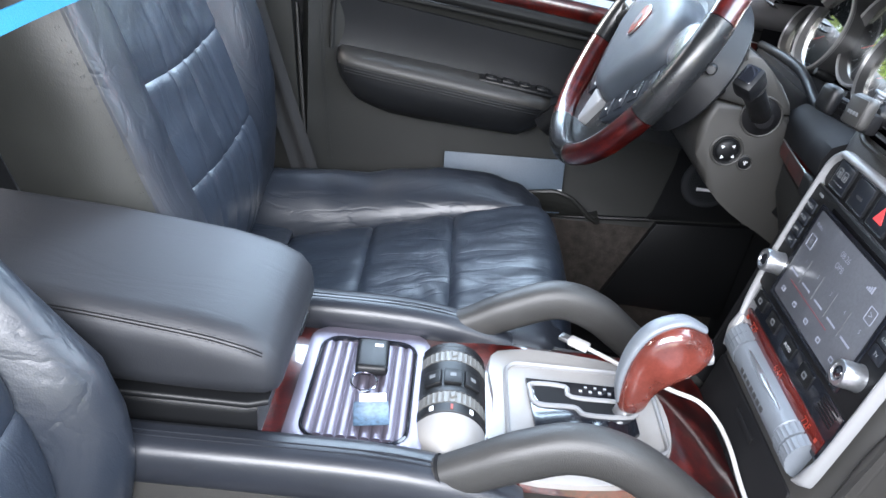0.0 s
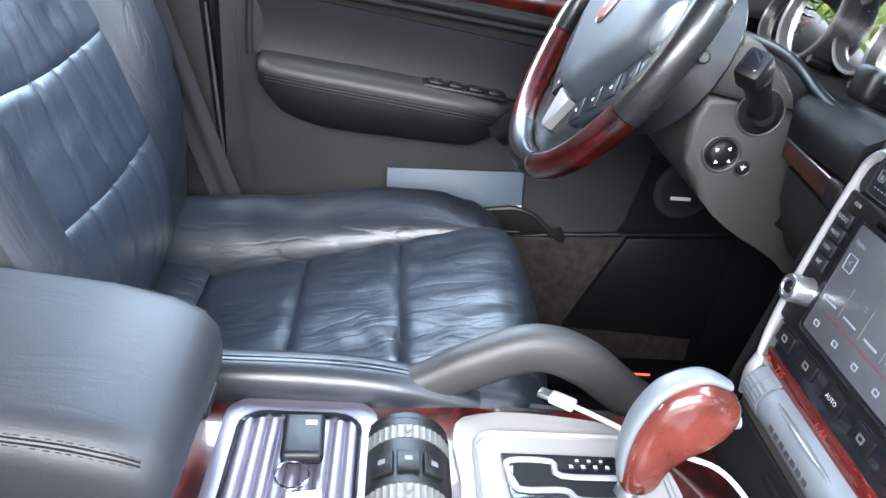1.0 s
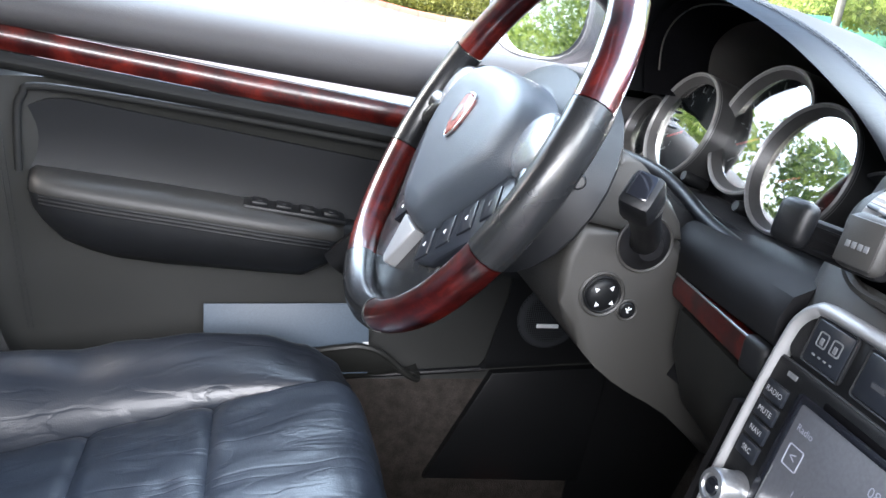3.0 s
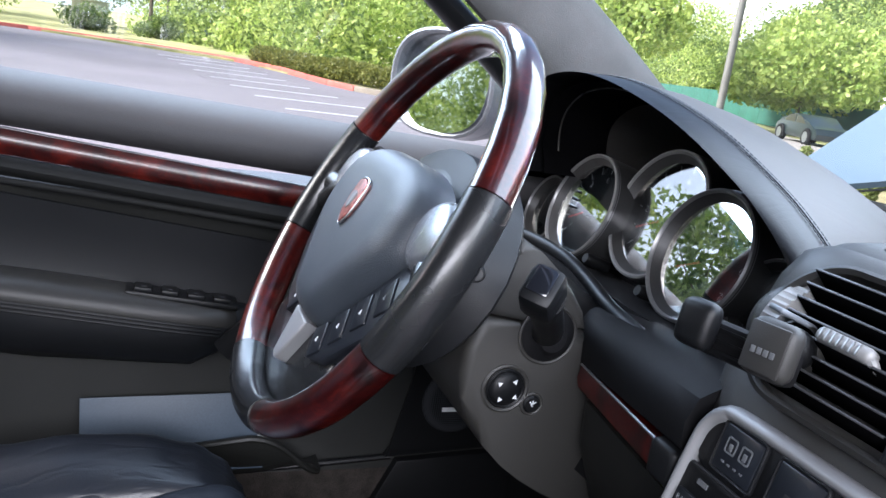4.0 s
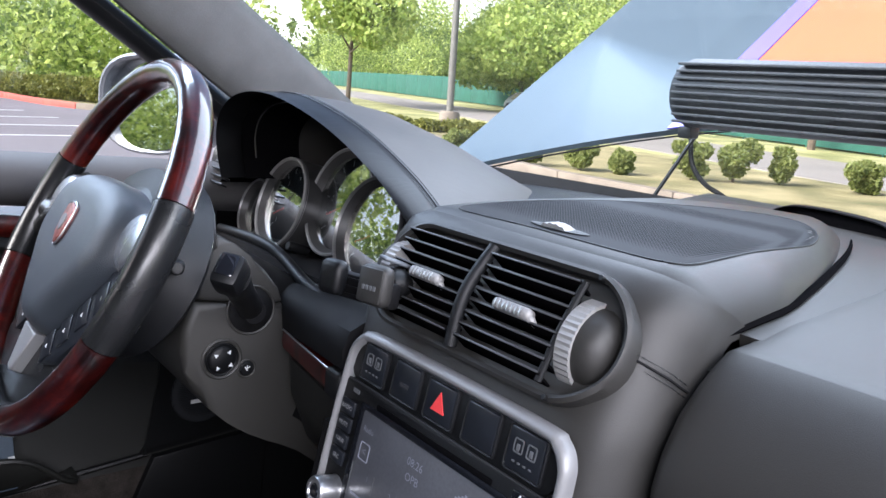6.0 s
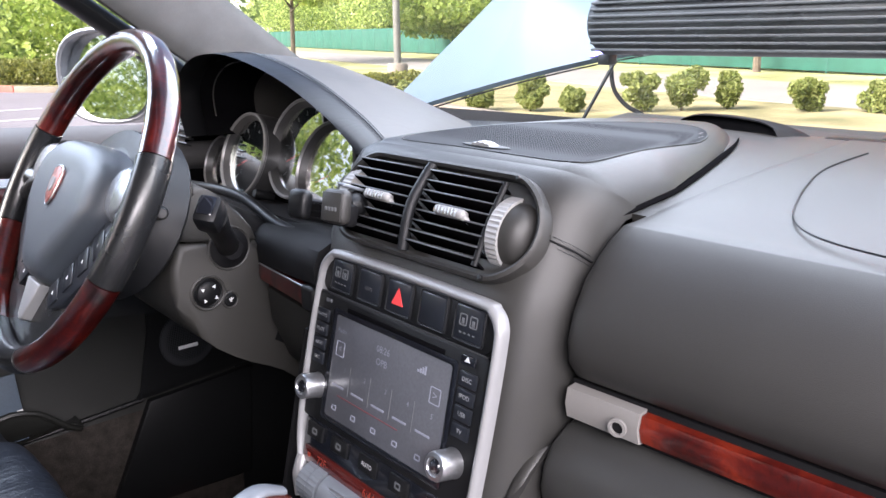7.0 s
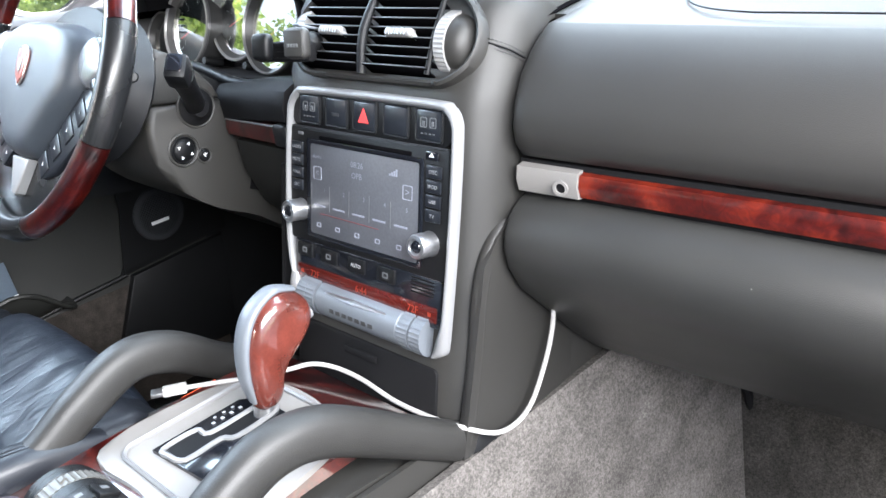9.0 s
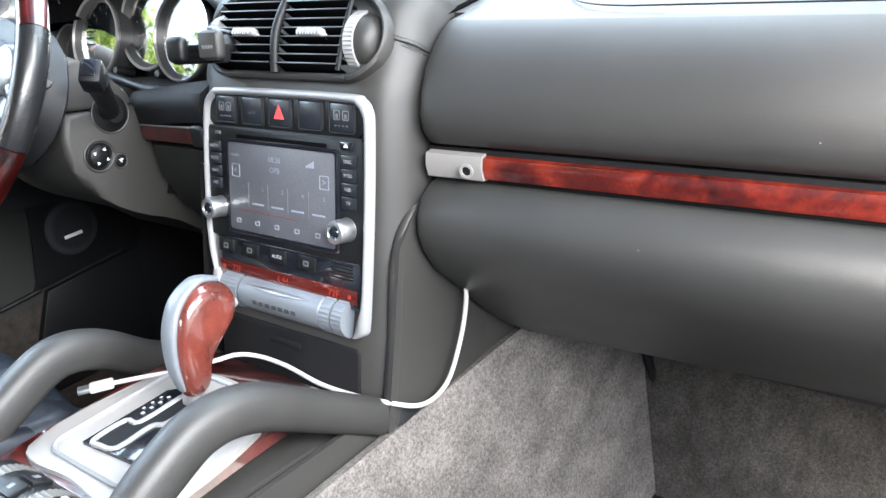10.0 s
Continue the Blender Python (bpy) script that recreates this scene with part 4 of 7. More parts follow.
mirror = thing("door_mirror", (0.52, 0.95, 1.23), "silver-grey driver door mirror with a dark inner rim", "car mirror")
MIR = Plane((0.535, 0.985, 1.238), (0.55, -0.84, 0), (0, 0, 1))
shape = [(0.105 * math.copysign(abs(math.cos(radians(a))) ** 0.75, math.cos(radians(a))), 0.085 * math.copysign(abs(math.sin(radians(a))) ** 0.8, math.sin(radians(a)))) for a in range(0, 360, 12)]
part("housing", loft([[MIR(u * k, v * k, w) for u, v in shape] for k, w in ((0.98, 0.0), (1.04, -0.02), (1.0, -0.06), (0.75, -0.11), (0.3, -0.13))]), BODY_GREY, mirror)
part("rim", ring(MIR, [(u, v) for u, v in shape], [(u * 0.9, v * 0.9) for u, v in shape], -0.012, 0.028, 0.003), BODY_GREY, mirror)
MIRG = Plane(MIR(0, 0, 0.024), (0.45, -0.89, 0), (0.10, 0.03, 1))
part("mirror_glass", prism(MIRG, [(u * 0.9, v * 0.9) for u, v in shape], -0.01, -0.004), MIRROR, mirror)
part("arm", tube([(0.60, 0.86, 1.165), (0.64, 0.78, 1.15), (0.66, 0.73, 1.15)], [0.035, 0.04, 0.045], n=10, steps=4, flat=0.7), PLASTIC, mirror)

# ---- driver's door ----
door = thing("driver_door", (0.15, 0.73, 0.45), "closed driver's door with grey leather-look trim, armrest and burl strip", "car door")


def door_y(x, z):
    """The trim's distance from the car's middle."""
    return 0.735 - 0.02 * max(0, (z - 0.9) / 0.3) + 0.012 * (x - 0.15) ** 2


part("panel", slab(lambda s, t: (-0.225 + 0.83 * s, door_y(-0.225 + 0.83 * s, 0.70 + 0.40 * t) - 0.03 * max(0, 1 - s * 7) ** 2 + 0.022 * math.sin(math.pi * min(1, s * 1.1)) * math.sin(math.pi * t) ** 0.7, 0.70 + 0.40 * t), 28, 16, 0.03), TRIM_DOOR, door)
part("lower_panel", slab(lambda s, t: (-0.225 + 0.83 * s, 0.738, 0.45 + 0.25 * t), 6, 3, 0.03), CARPET_DOOR, door, "dark carpeted lower door")
part("lower_seam", tube([(-0.22, 0.728, 0.690), (0.10, 0.728, 0.702), (0.30, 0.728, 0.713), (0.43, 0.728, 0.722)], 0.0045, n=8, steps=3), PLASTIC, door)
part("upper_insert", slab(lambda s, t: (-0.178 + 0.72 * s, 0.716 + 0.008 * math.sin(math.pi * t), 0.955 + (0.128 - 0.018 * (1 - min(1, 14 * s)) ** 2) * t - 0.095 * s), 30, 8, 0.004), TRIM_DARK, door, "dark leather inset panel over the armrest")
part("inset_edge", tube([(-0.186, 0.708, 0.99), (-0.185, 0.707, 1.055), (-0.178, 0.706, 1.080), (-0.155, 0.705, 1.091), (0.0, 0.703, 1.079), (0.257, 0.700, 1.051), (0.45, 0.700, 1.028)], 0.0045, n=10, steps=6), TRIM_MATTE, door)
for d in (0.0, 0.006):
    stitches([(-0.203 - d, 0.705, 1.07), (-0.199 - d, 0.705, 1.0), (-0.190 - d, 0.706, 0.90), (-0.178 - d, 0.708, 0.78)], door, TRIM_DARK, 0.005, 0.0006)


def line_z(x, z0, slope):
    return z0 + slope * x


def band(x0, x1, z_top, z_low, depth, bulge, n=24, m=6, slope=-0.115, off=0.0):
    """A long piece along the door between two heights that slope towards the front."""
    def at(s, t):
        x = x0 + (x1 - x0) * s
        z = line_z(x, z_low + (z_top - z_low) * t, slope)
        return (x, door_y(x, z) - depth - bulge * math.sin(math.pi * t) + off, z)
    return slab(at, n, m, 0.02)


part("top_roll", slab(lambda s, t: (-0.225 + 0.92 * s, 0.735 - 0.075 * math.sin(math.pi * (0.08 + 0.87 * t)) + 0.0 * s, line_z(-0.225 + 0.92 * s, 1.138 + 0.062 * (1 - math.cos(math.pi * t)) / 2, -0.085 + 0.03 * t)), 20, 10, 0.02), DOOR_TOP_SKYLIT, door, "padded sill roll under the window, its light grey holding reflected sky")
part("wood_strip", band(-0.20, 0.56, 1.136, 1.108, 0.030, 0.006), BURL_DOOR, door, "glossy red burl veneer strip")
part("strip_lower_edge", band(-0.20, 0.56, 1.106, 1.086, 0.026, 0.010), TRIM_MATTE, door)
part("chrome_line", tube([(-0.20 + 0.38 * k, door_y(-0.2 + 0.38 * k, 1.1) - 0.037, line_z(-0.20 + 0.38 * k, 1.138, -0.115)) for k in range(3)], 0.0010, n=6, steps=6), STEEL, door)


def arm_row(x, w, h, z):
    """Cross-section of the door's armrest."""
    y0 = door_y(x, z)
    return [(x, y0 + 0.01, z), (x, y0 - w * 0.55, z + 0.004), (x, y0 - w * 0.9, z - 0.004), (x, y0 - w, z - 0.018), (x, y0 - w * 0.97, z - h * 0.45),
            (x, y0 - w * 0.75, z - h * 0.8), (x, y0 - w * 0.3, z - h), (x, y0 + 0.01, z - h)]


ARM = [(-0.176, 0.030, 0.030, 0.986), (-0.170, 0.046, 0.050, 0.990), (-0.158, 0.056, 0.066, 0.9895), (-0.140, 0.060, 0.084, 0.988), (-0.110, 0.064, 0.093, 0.985), (-0.080, 0.067, 0.098, 0.982), (-0.02, 0.070, 0.098, 0.976), (0.04, 0.071, 0.094, 0.969), (0.10, 0.070, 0.090, 0.961), (0.150, 0.066, 0.086, 0.954), (0.180, 0.060, 0.066, 0.949), (0.198, 0.050, 0.045, 0.945), (0.230, 0.03, 0.045, 0.940), (0.29, 0.01, 0.05, 0.930)]
rows = [arm_row(*a) for a in ARM]
part("armrest", loft(rows), TRIM_DARK, door, "padded dark armrest", sharp=85)
part("armrest_top", loft([[(x, door_y(x, z) + 0.008, z + 0.0015), (x, door_y(x, z) - w * 0.55, z + 0.0055), (x, door_y(x, z) - w * 0.9, z - 0.0025), (x, door_y(x, z) - w - 0.0012, z - 0.0165), (x, door_y(x, z) - w * 0.99, z - 0.0185), (x, door_y(x, z) - w * 0.6, z - 0.006)] for x, w, h, z in ARM[1:12]]), TRIM, door, "grey padded top of the armrest", sharp=85)
for d in (0.0200, 0.0245, 0.0290):
    part("piping", tube([(x, door_y(x, z) - w * 1.0, z - d) for x, w, h, z in ARM[2:11]], 0.0014, n=6, steps=4), PLASTIC, door)
SW = Plane((0.135, 0.700, 0.9605), (1, 0, -0.118), (0, 1, 0))
part("switch_plate", rbox(SW, 0, 0, -0.001, 0.13, 0.036, 0.008, 0.003), PLASTIC, door)
for k in range(4):
    sw = part("window_switch", rbox(SW, -0.045 + 0.03 * k, -0.004, 0.005, 0.020, 0.022, 0.006, 0.002), PLASTIC, door)
    part("symbol", rbox(SW, -0.045 + 0.03 * k, -0.008, 0.0083, 0.005, 0.0022, 0.0006, 0), ICON_DIM, sw)
part("pull_handle", tube([(0.19, 0.675, 0.90), (0.24, 0.655, 0.96), (0.30, 0.662, 1.03), (0.36, 0.70, 1.09)], [0.022, 0.02, 0.018, 0.02], n=10, steps=5, flat=0.6), PLASTIC, door)
# pocket and loudspeaker in the lower front of the door
POCKET = [(0.0, 0.712, 0.745), (0.15, 0.700, 0.760), (0.207, 0.692, 0.771), (0.235, 0.690, 0.774), (0.267, 0.692, 0.762), (0.306, 0.700, 0.726), (0.325, 0.712, 0.712)]
line = curve_points(POCKET, 6)
part("pocket_wall", slab(lambda s, t: line[int(round(s * (len(line) - 1)))] + Vector((0, 0.004 + 0.02 * t * t, 0)) + Vector((0, 0, 0.708 + 0.012 * s - line[int(round(s * (len(line) - 1)))].z)) * t, len(line) - 1, 5, -0.006), TRIM_DOOR, door, "moulded wall of the door pocket")
part("pocket_rim", tube(POCKET, 0.0045, n=8, steps=6), TRIM_DOOR, door)
part("speaker_panel", prism(SIDE, [(0.420, 0.7225), (0.64, 0.738), (0.64, 0.96), (0.454, 0.96), (0.451, 0.84), (0.430, 0.738)], -0.733, -0.722, 0.004), PLASTIC, door)
spk = part("tweeter_grille", lathe((0.515, 0.722, 0.81), (0, -1, 0), [(0, 0.004), (0.03, 0.004), (0.047, 0.002), (0.05, 0.0), (0.05, -0.006)], 28), MESH, door, "round black loudspeaker grille")
part("badge", rbox(SIDE, 0.512, 0.798, -0.717, 0.034, 0.006, 0.002, 0.0005), PRINT, spk)
part("woofer_grille", prism(SIDE, [(0.356, 0.534), (0.612, 0.520), (0.628, 0.728), (0.440, 0.7165)], -0.735, -0.722, 0.004), PLASTIC, door)
folder = thing("card_folder", (0.14, 0.70, 0.7), "blue-grey card folder standing in the door pocket", "folder")
CARD = Plane((0.14, 0.705, 0.70), (1, 0, 0.03), (0, 0.16, 1))
part("cover", rbox(CARD, 0, 0.0715, 0.0, 0.222, 0.102, 0.003, 0.0008), PAPER, folder)
part("pages", rbox(CARD, 0.001, 0.0705, -0.0035, 0.218, 0.100, 0.003, 0.0005), PRINT, folder)
part("corner_label", rbox(CARD, 0.107, 0.062, 0.0022, 0.008, 0.010, 0.0006, 0), PRINT, folder)
solo("sill_light", rbox(FLAT, 0.481, 0.683, 0.4665, 0.076, 0.004, 0.003, 0.001), glow("red_sill_glow", (1.0, 0.18, 0.08), 0.22), "thin red lit strip on the door sill", "sill light")

# ---- dashboard ----
dash = thing("dashboard", (0.6, YC, 0.8), "grey soft-touch dashboard with burl and silver strips", "dashboard")


def px(y):
    d = max(0.0, -0.175 - y)
    return 0.065 * d


def pz(y):
    return -0.012 * max(0.0, -0.175 - y)


PAD = [(0.456, 1.0565), (0.444, 1.060), (0.437, 1.070), (0.435, 1.085), (0.440, 1.106), (0.452, 1.130), (0.468, 1.1475), (0.482, 1.1590), (0.4930, 1.1658), (0.4945, 1.1664), (0.512, 1.1680), (0.56, 1.174), (0.70, 1.186), (0.86, 1.1945), (0.95, 1.185), (0.95, 1.06)]
LID = [(0.458, 1.0255), (0.440, 1.022), (0.424, 1.012), (0.414, 0.997), (0.411, 0.980), (0.415, 0.960), (0.430, 0.932), (0.463, 0.897), (0.503, 0.852), (0.545, 0.812), (0.575, 0.790), (0.62, 0.80), (0.62, 1.0)]


def along(profile, ys, fx=px, fz=pz):
    return loft([[(x + fx(y) * (1 if x < 0.6 else 0.3), y, z + fz(y) * (1 if x < 0.55 else 0.4)) for x, z in profile] for y in ys])


def rounded(profile, ys, r=0.026):
    """The same, with its end at the stack rolled in."""
    cx, cz = 0.53, sum(z for x, z in profile) / len(profile)
    rows = []
    for k in range(6):
        a = math.pi / 2 * k / 6
        inset, y = r * (1 - math.sin(a)), -0.1725 - r * 0.8 * (1 - math.cos(a))
        row = []
        for x, z in profile:
            d = Vector((cx - x, 0, cz - z))
            d = d.normalized() * min(inset, d.length * 0.8) if x < 0.6 else Vector((0, 0, -inset * (z > cz)))
            row.append((x + d.x + px(y), y, z + d.z + pz(y)))
        rows.append(row)
    return loft(rows + [[(x + px(y) * (1 if x < 0.6 else 0.3), y, z + pz(y) * (1 if x < 0.55 else 0.4)) for x, z in profile] for y in ys])


ys = [-0.172 - 0.026 * 0.8 - 0.56 * k / 14 for k in range(15)]
part("passenger_pad", rounded(PAD, ys, 0.016), TRIM, dash, "grey soft-touch dashboard pad over the airbag")
part("glove_box_lid", rounded(LID, ys, 0.012), TRIM_LID, dash, "grey glove box lid")
TOPLINE = [(0.50, 1.166), (0.512, 1.1680), (0.56, 1.174), (0.70, 1.186), (0.86, 1.1945), (0.95, 1.185)]


def pad_top(x):
    for (a, p), (b, q) in zip(TOPLINE, TOPLINE[1:]):
        if x <= b:
            return p + (q - p) * (x - a) / (b - a)
    return TOPLINE[-1][1]


part("pad_shoulder", slab(lambda s, t: (0.52 + 0.43 * t, -0.03 - 0.168 * s, pad_top(0.52 + 0.43 * t) - 0.0006), 4, 18, 0.012), TRIM, dash, "grey dashboard top beside the tongue")
part("under_panel", slab(lambda s, t: (0.575 + 0.35 * t, -0.19 - 0.55 * s, 0.800 + 0.02 * t), 4, 3, -0.015), RUBBER_AND_SHADE, dash)


def strip(y0, y1, n, proud=0.0, z0=1.0525, z1=1.0285, x=0.4415):
    rows = []
    for k in range(n + 1):
        y = y0 + (y1 - y0) * k / n
        a, b = px(y) + x - proud, pz(y)
        rows.append([(a + 0.014, y, z0 + b), (a, y, z0 - 0.002 + b), (a - 0.0025, y, (z0 + z1) / 2 + b), (a, y, z1 + 0.002 + b), (a + 0.014, y, z1 + b)])
    return loft(rows)


part("strip_backing", strip(-0.176, -0.75, 14, -0.006, 1.058, 1.022), RUBBER_AND_SHADE, dash)
part("silver_end", strip(-0.178, -0.239, 4, 0.003, 1.054, 1.027), IVORY, dash, "pale silver trim end with the glove box lock")
lock = Plane((0.4385, -0.2265, 1.040), (0.2, -1, 0), (0, 0, 1))
lk = part("lock", lathe(lock(0, 0, 0.004), lock.w, [(0.0045, 0.0), (0.0068, 0.0), (0.0068, 0.0022), (0.0045, 0.0022), (0.0045, -0.002), (0, -0.002)], 20), IVORY, dash)
part("keyhole", lathe(lock(0, 0, 0.002), lock.w, [(0, 0.002), (0.0046, 0.002), (0.0046, 0)], 16), RUBBER_AND_SHADE, lk)
part("wood_strip", strip(-0.2395, -0.75, 14, 0.001), BURL_BRIGHT, dash, "glossy orange-red burl veneer strip")
part("airbag_seam", tube([(0.80, -0.225, 1.1915), (0.72, -0.225, 1.1875), (0.65, -0.24, 1.1825), (0.575, -0.268, 1.1758), (0.54, -0.296, 1.1725), (0.525, -0.34, 1.1708), (0.523, -0.40, 1.1708), (0.523, -0.70, 1.1705)], 0.0008, n=5, steps=8), PLASTIC, dash)

# driver's side
def dx(y):
    return 0.22 * max(0.0, y - 0.12)


def dz(y):
    return -0.10 * max(0.0, y - 0.12)


DPAD = [(0.408, 1.067), (0.400, 1.073), (0.399, 1.090), (0.406, 1.105), (0.424, 1.113), (0.47, 1.109), (0.52, 1.090), (0.60, 1.080), (0.60, 1.05)]
DLOW = [(0.414, 1.0435), (0.404, 1.0385), (0.406, 1.00), (0.425, 0.95), (0.47, 0.90), (0.55, 0.88), (0.62, 0.88), (0.60, 1.04)]
ys = [0.105 + 0.62 * k / 12 for k in range(13)]
part("driver_pad", along(DPAD, [0.105 + 0.235 * k / 8 for k in range(9)], dx, lambda y: dz(y) - 0.04 * max(0, y - 0.12)), RUBBER_AND_SHADE, dash, "dark padded panel under the instruments")
knee = [0.105 + 0.165 * k / 8 for k in range(9)]
knee_rows = [[(x + dx(y), y, z + dz(y)) for x, z in DLOW] for y in knee]
for k in range(1, 6):
    a = math.pi / 2 * k / 5
    y, inset = 0.270 + 0.020 * math.sin(a), 0.020 * (1 - math.cos(a))
    knee_rows.append([(x + dx(y) + (inset if x < 0.58 else 0), y, z + dz(y) + (inset * 0.6 if z < 0.9 else (-inset * 0.3 if x < 0.58 else 0))) for x, z in DLOW])
part("knee_panel", loft(knee_rows), TRIM_DOOR, dash, "dark rounded knee panel", sharp=60)
part("under_column_panel", slab(lambda s, t: (0.452 + 0.20 * t, 0.262 + 0.45 * s, 0.952 - 0.06 * math.sin(math.pi / 2 * t) - 0.04 * s), 8, 5, 0.02), RUBBER_AND_SHADE, dash, "black panel under the column")
part("recess_back", slab(lambda s, t: (0.500 + 0.02 * t, 0.26 + 0.40 * s, 0.94 + 0.135 * t - 0.05 * s), 6, 4, -0.015), RUBBER_AND_SHADE, dash)
rows = []
for k in range(9):
    y = 0.130 + 0.158 * k / 8
    a, b = dx(y) + 0.400, dz(y)
    rows.append([(a + 0.012, y, 1.0660 + b), (a, y, 1.0648 + b), (a - 0.002, y, 1.0555 + b), (a, y, 1.0462 + b), (a + 0.012, y, 1.0450 + b)])
# added dark block that hides the strip's brightly lit end face
part("strip_end_mask", rbox(Plane((0.412, 0.119, 1.0555), (0, 1, 0), (0, 0, 1)), 0, 0, 0, 0.026, 0.026, 0.030, 0.005, 3), TRIM_DARK, dash, "dark block added over the wood strip's end")
part("driver_wood_strip", loft(rows), BURL_DULL, dash, "glossy dark red burl veneer strip")
part("strip_chrome_line", tube([(row[1][0] - 0.0004, row[1][1], row[1][2] + 0.0012) for row in rows[::4]], 0.0011, n=6, steps=3), STEEL, dash)
part("driver_top", slab(lambda s, t: (0.68 + 0.28 * t, 0.10 + 0.63 * s, 1.150 + 0.010 * math.sin(math.pi * t) - 0.03 * s * s), 10, 6, 0.02), TRIM_DARK, dash)
part("binnacle_lip", tube([(0.448, 0.18, 1.088), (0.462, 0.24, 1.087), (0.482, 0.33, 1.084), (0.499, 0.41, 1.089), (0.513, 0.48, 1.090), (0.515, 0.55, 1.090), (0.505, 0.63, 1.088)], 0.007, n=10, steps=5), LIP, dash, "rounded black lip under the instruments")
part("side_vent_grille", join(*[rbox(Plane((0.52, 0.66, 1.165), (0, -1, 0), (0.6, 0, 1)), 0, -0.02 + 0.01 * k, 0, 0.06, 0.003, 0.01, 0.001) for k in range(5)]), PLASTIC, dash)

# middle stack
FACE = Plane((0.370, YC - 0.006, 0.916), (0, -1, 0), (0.22, 0, 1))
STACK = [(0.335, 0.76), (0.356, 0.86), (0.3735, 0.916), (0.395, 1.014), (0.412, 1.10), (0.4195, 1.121), (0.436, 1.150), (0.452, 1.185), (0.466, 1.2005), (0.478, 1.2035), (0.50, 1.190), (0.56, 1.17), (0.56, 0.76)]
rows = []
N = 20
for k in range(N + 1):
    a = -1 + 2 * k / N
    e = max(0.0, abs(a) - 0.70) / 0.30
    inset = 0.040 * (1 - math.sqrt(max(0.0, 1 - e * e)))
    row = []
    for x, z in STACK:
        narrow = 1.0 if a > 0 else 0.84 + 0.16 * min(1.0, max(0.0, (z - 1.03) / 0.12))
        y = YC - 0.1535 * a * narrow
        if z < 1.13 and x < 0.5:
            row.append((x + inset, y, z))
        else:
            row.append((x + inset * 0.8, y, z - inset * 0.55))
    rows.append(row)
part("centre_deck", slab(lambda s, t: (0.49 + 0.46 * t, 0.16 - 0.352 * s, 1.150 + 0.044 * t), 6, 6, 0.02), TRIM, dash)
part("console_tower", loft(rows), TRIM, dash, "grey soft-touch centre stack")
part("side_panel", slab(lambda s, t: (0.392 + 0.155 * s - 0.055 * t + 0.02 * s * t, -0.1695 - 0.002 * math.sin(math.pi * s), 1.028 - 0.06 * (1 - s) ** 3 * (1 - t) - 0.24 * t), 8, 8, -0.006), TRIM, dash, "smooth grey side panel of the stack")
EDGE = [(x + 0.006, -0.1618, z - 0.004) for x, z in ((0.547, 1.028), (0.50, 1.0265), (0.45, 1.0130), (0.42, 0.9955), (0.400, 0.975), (0.386, 0.945), (0.372, 0.890), (0.355, 0.835), (0.338, 0.790))]
part("side_panel_roll", tube(EDGE, 0.0085, n=14, steps=5), TRIM, dash, "soft rounded edge of the side panel")
# near-black on this flank: the dashboard's shade is put into its colour
part("side_panel_left", slab(lambda s, t: (0.392 + 0.155 * s - 0.055 * t, 0.1165, 1.028 - 0.24 * t), 4, 4, 0.006), RUBBER_AND_SHADE, dash)


def top_z(x):
    """Height of the tongue on top of the stack."""
    return 1.2035 + 0.005 * math.sin(math.pi * min(1, max(0, (x - 0.46) / 0.30)) ** 0.7) - 0.25 * max(0, x - 0.78) ** 2


def section(x, n=10):
    """One cross-section of the tongue: flat top, quarter-round shoulders, narrowing to its tip."""
    gone = max(0.0, 0.874 - x)
    left, right = YC + 0.1535 * min(1, (gone / 0.10) ** 0.5), YC - 0.1535 * min(1, (gone / 0.30) ** (1 / 2.2))
    r = min(0.042, 0.45 * (left - right))
    pts = [(left, 0.07)] + [(left - r * (1 - math.cos(math.pi / 2 * k / n)), r * (1 - math.sin(math.pi / 2 * k / n))) for k in range(n + 1)]
    pts += [(right + r * (1 - math.cos(math.pi / 2 * k / n)), r * (1 - math.sin(math.pi / 2 * k / n))) for k in range(n, -1, -1)] + [(right, 0.07)]
    row = []
    for y, drop in pts:
        e = max(0.0, abs((YC - y) / 0.1535) - 0.70) / 0.30
        back = 0.032 * (1 - math.sqrt(max(0.0, 1 - min(1, e) ** 2))) * max(0, 1 - (x - 0.468) / 0.08)
        row.append((x + back, y, top_z(x) - drop - 0.02 * max(0, 1 - gone / 0.03) ** 2 - 0.014 * max(0, 1 - (x - 0.468) / 0.022) ** 2))
    return row


part("tower_top", loft([section(x) for x in [0.468 + 0.40 * (k / 40) for k in range(41)] + [0.8705, 0.8725]]), TRIM, dash, "grey padded tongue on top of the stack", sharp=70)


def seam_at(a, z):
    e = max(0.0, abs(a) - 0.70) / 0.30
    inset = 0.040 * (1 - math.sqrt(max(0.0, 1 - e * e)))
    return (0.436 + (z - 1.15) * 0.5 + inset * 0.8 - 0.0006, YC - 0.1535 * a - 0.0004 * (a > 0.95), z - inset * 0.55)


line = [seam_at(0.86 + 0.14 * k / 6, 1.161) for k in range(7)]
part("seam", tube(line, 0.0009, n=5, steps=3), RUBBER_AND_SHADE, dash)
for d in (0.004, -0.004):
    stitches([(x - 0.0002, y, z + d) for x, y, z in line], dash, TRIM_DARK, 0.0036, 0.0004)

# black strip laid where the tongue casts its shadow on the pad
SHADOW_LINE = []
for k in range(15):
    x = 0.500 + 0.022 * k
    SHADOW_LINE.append((x, YC - 0.1535 * min(1, ((0.874 - x) / 0.30) ** (1 / 2.2)) + 0.002, pad_top(x) + 0.0012))
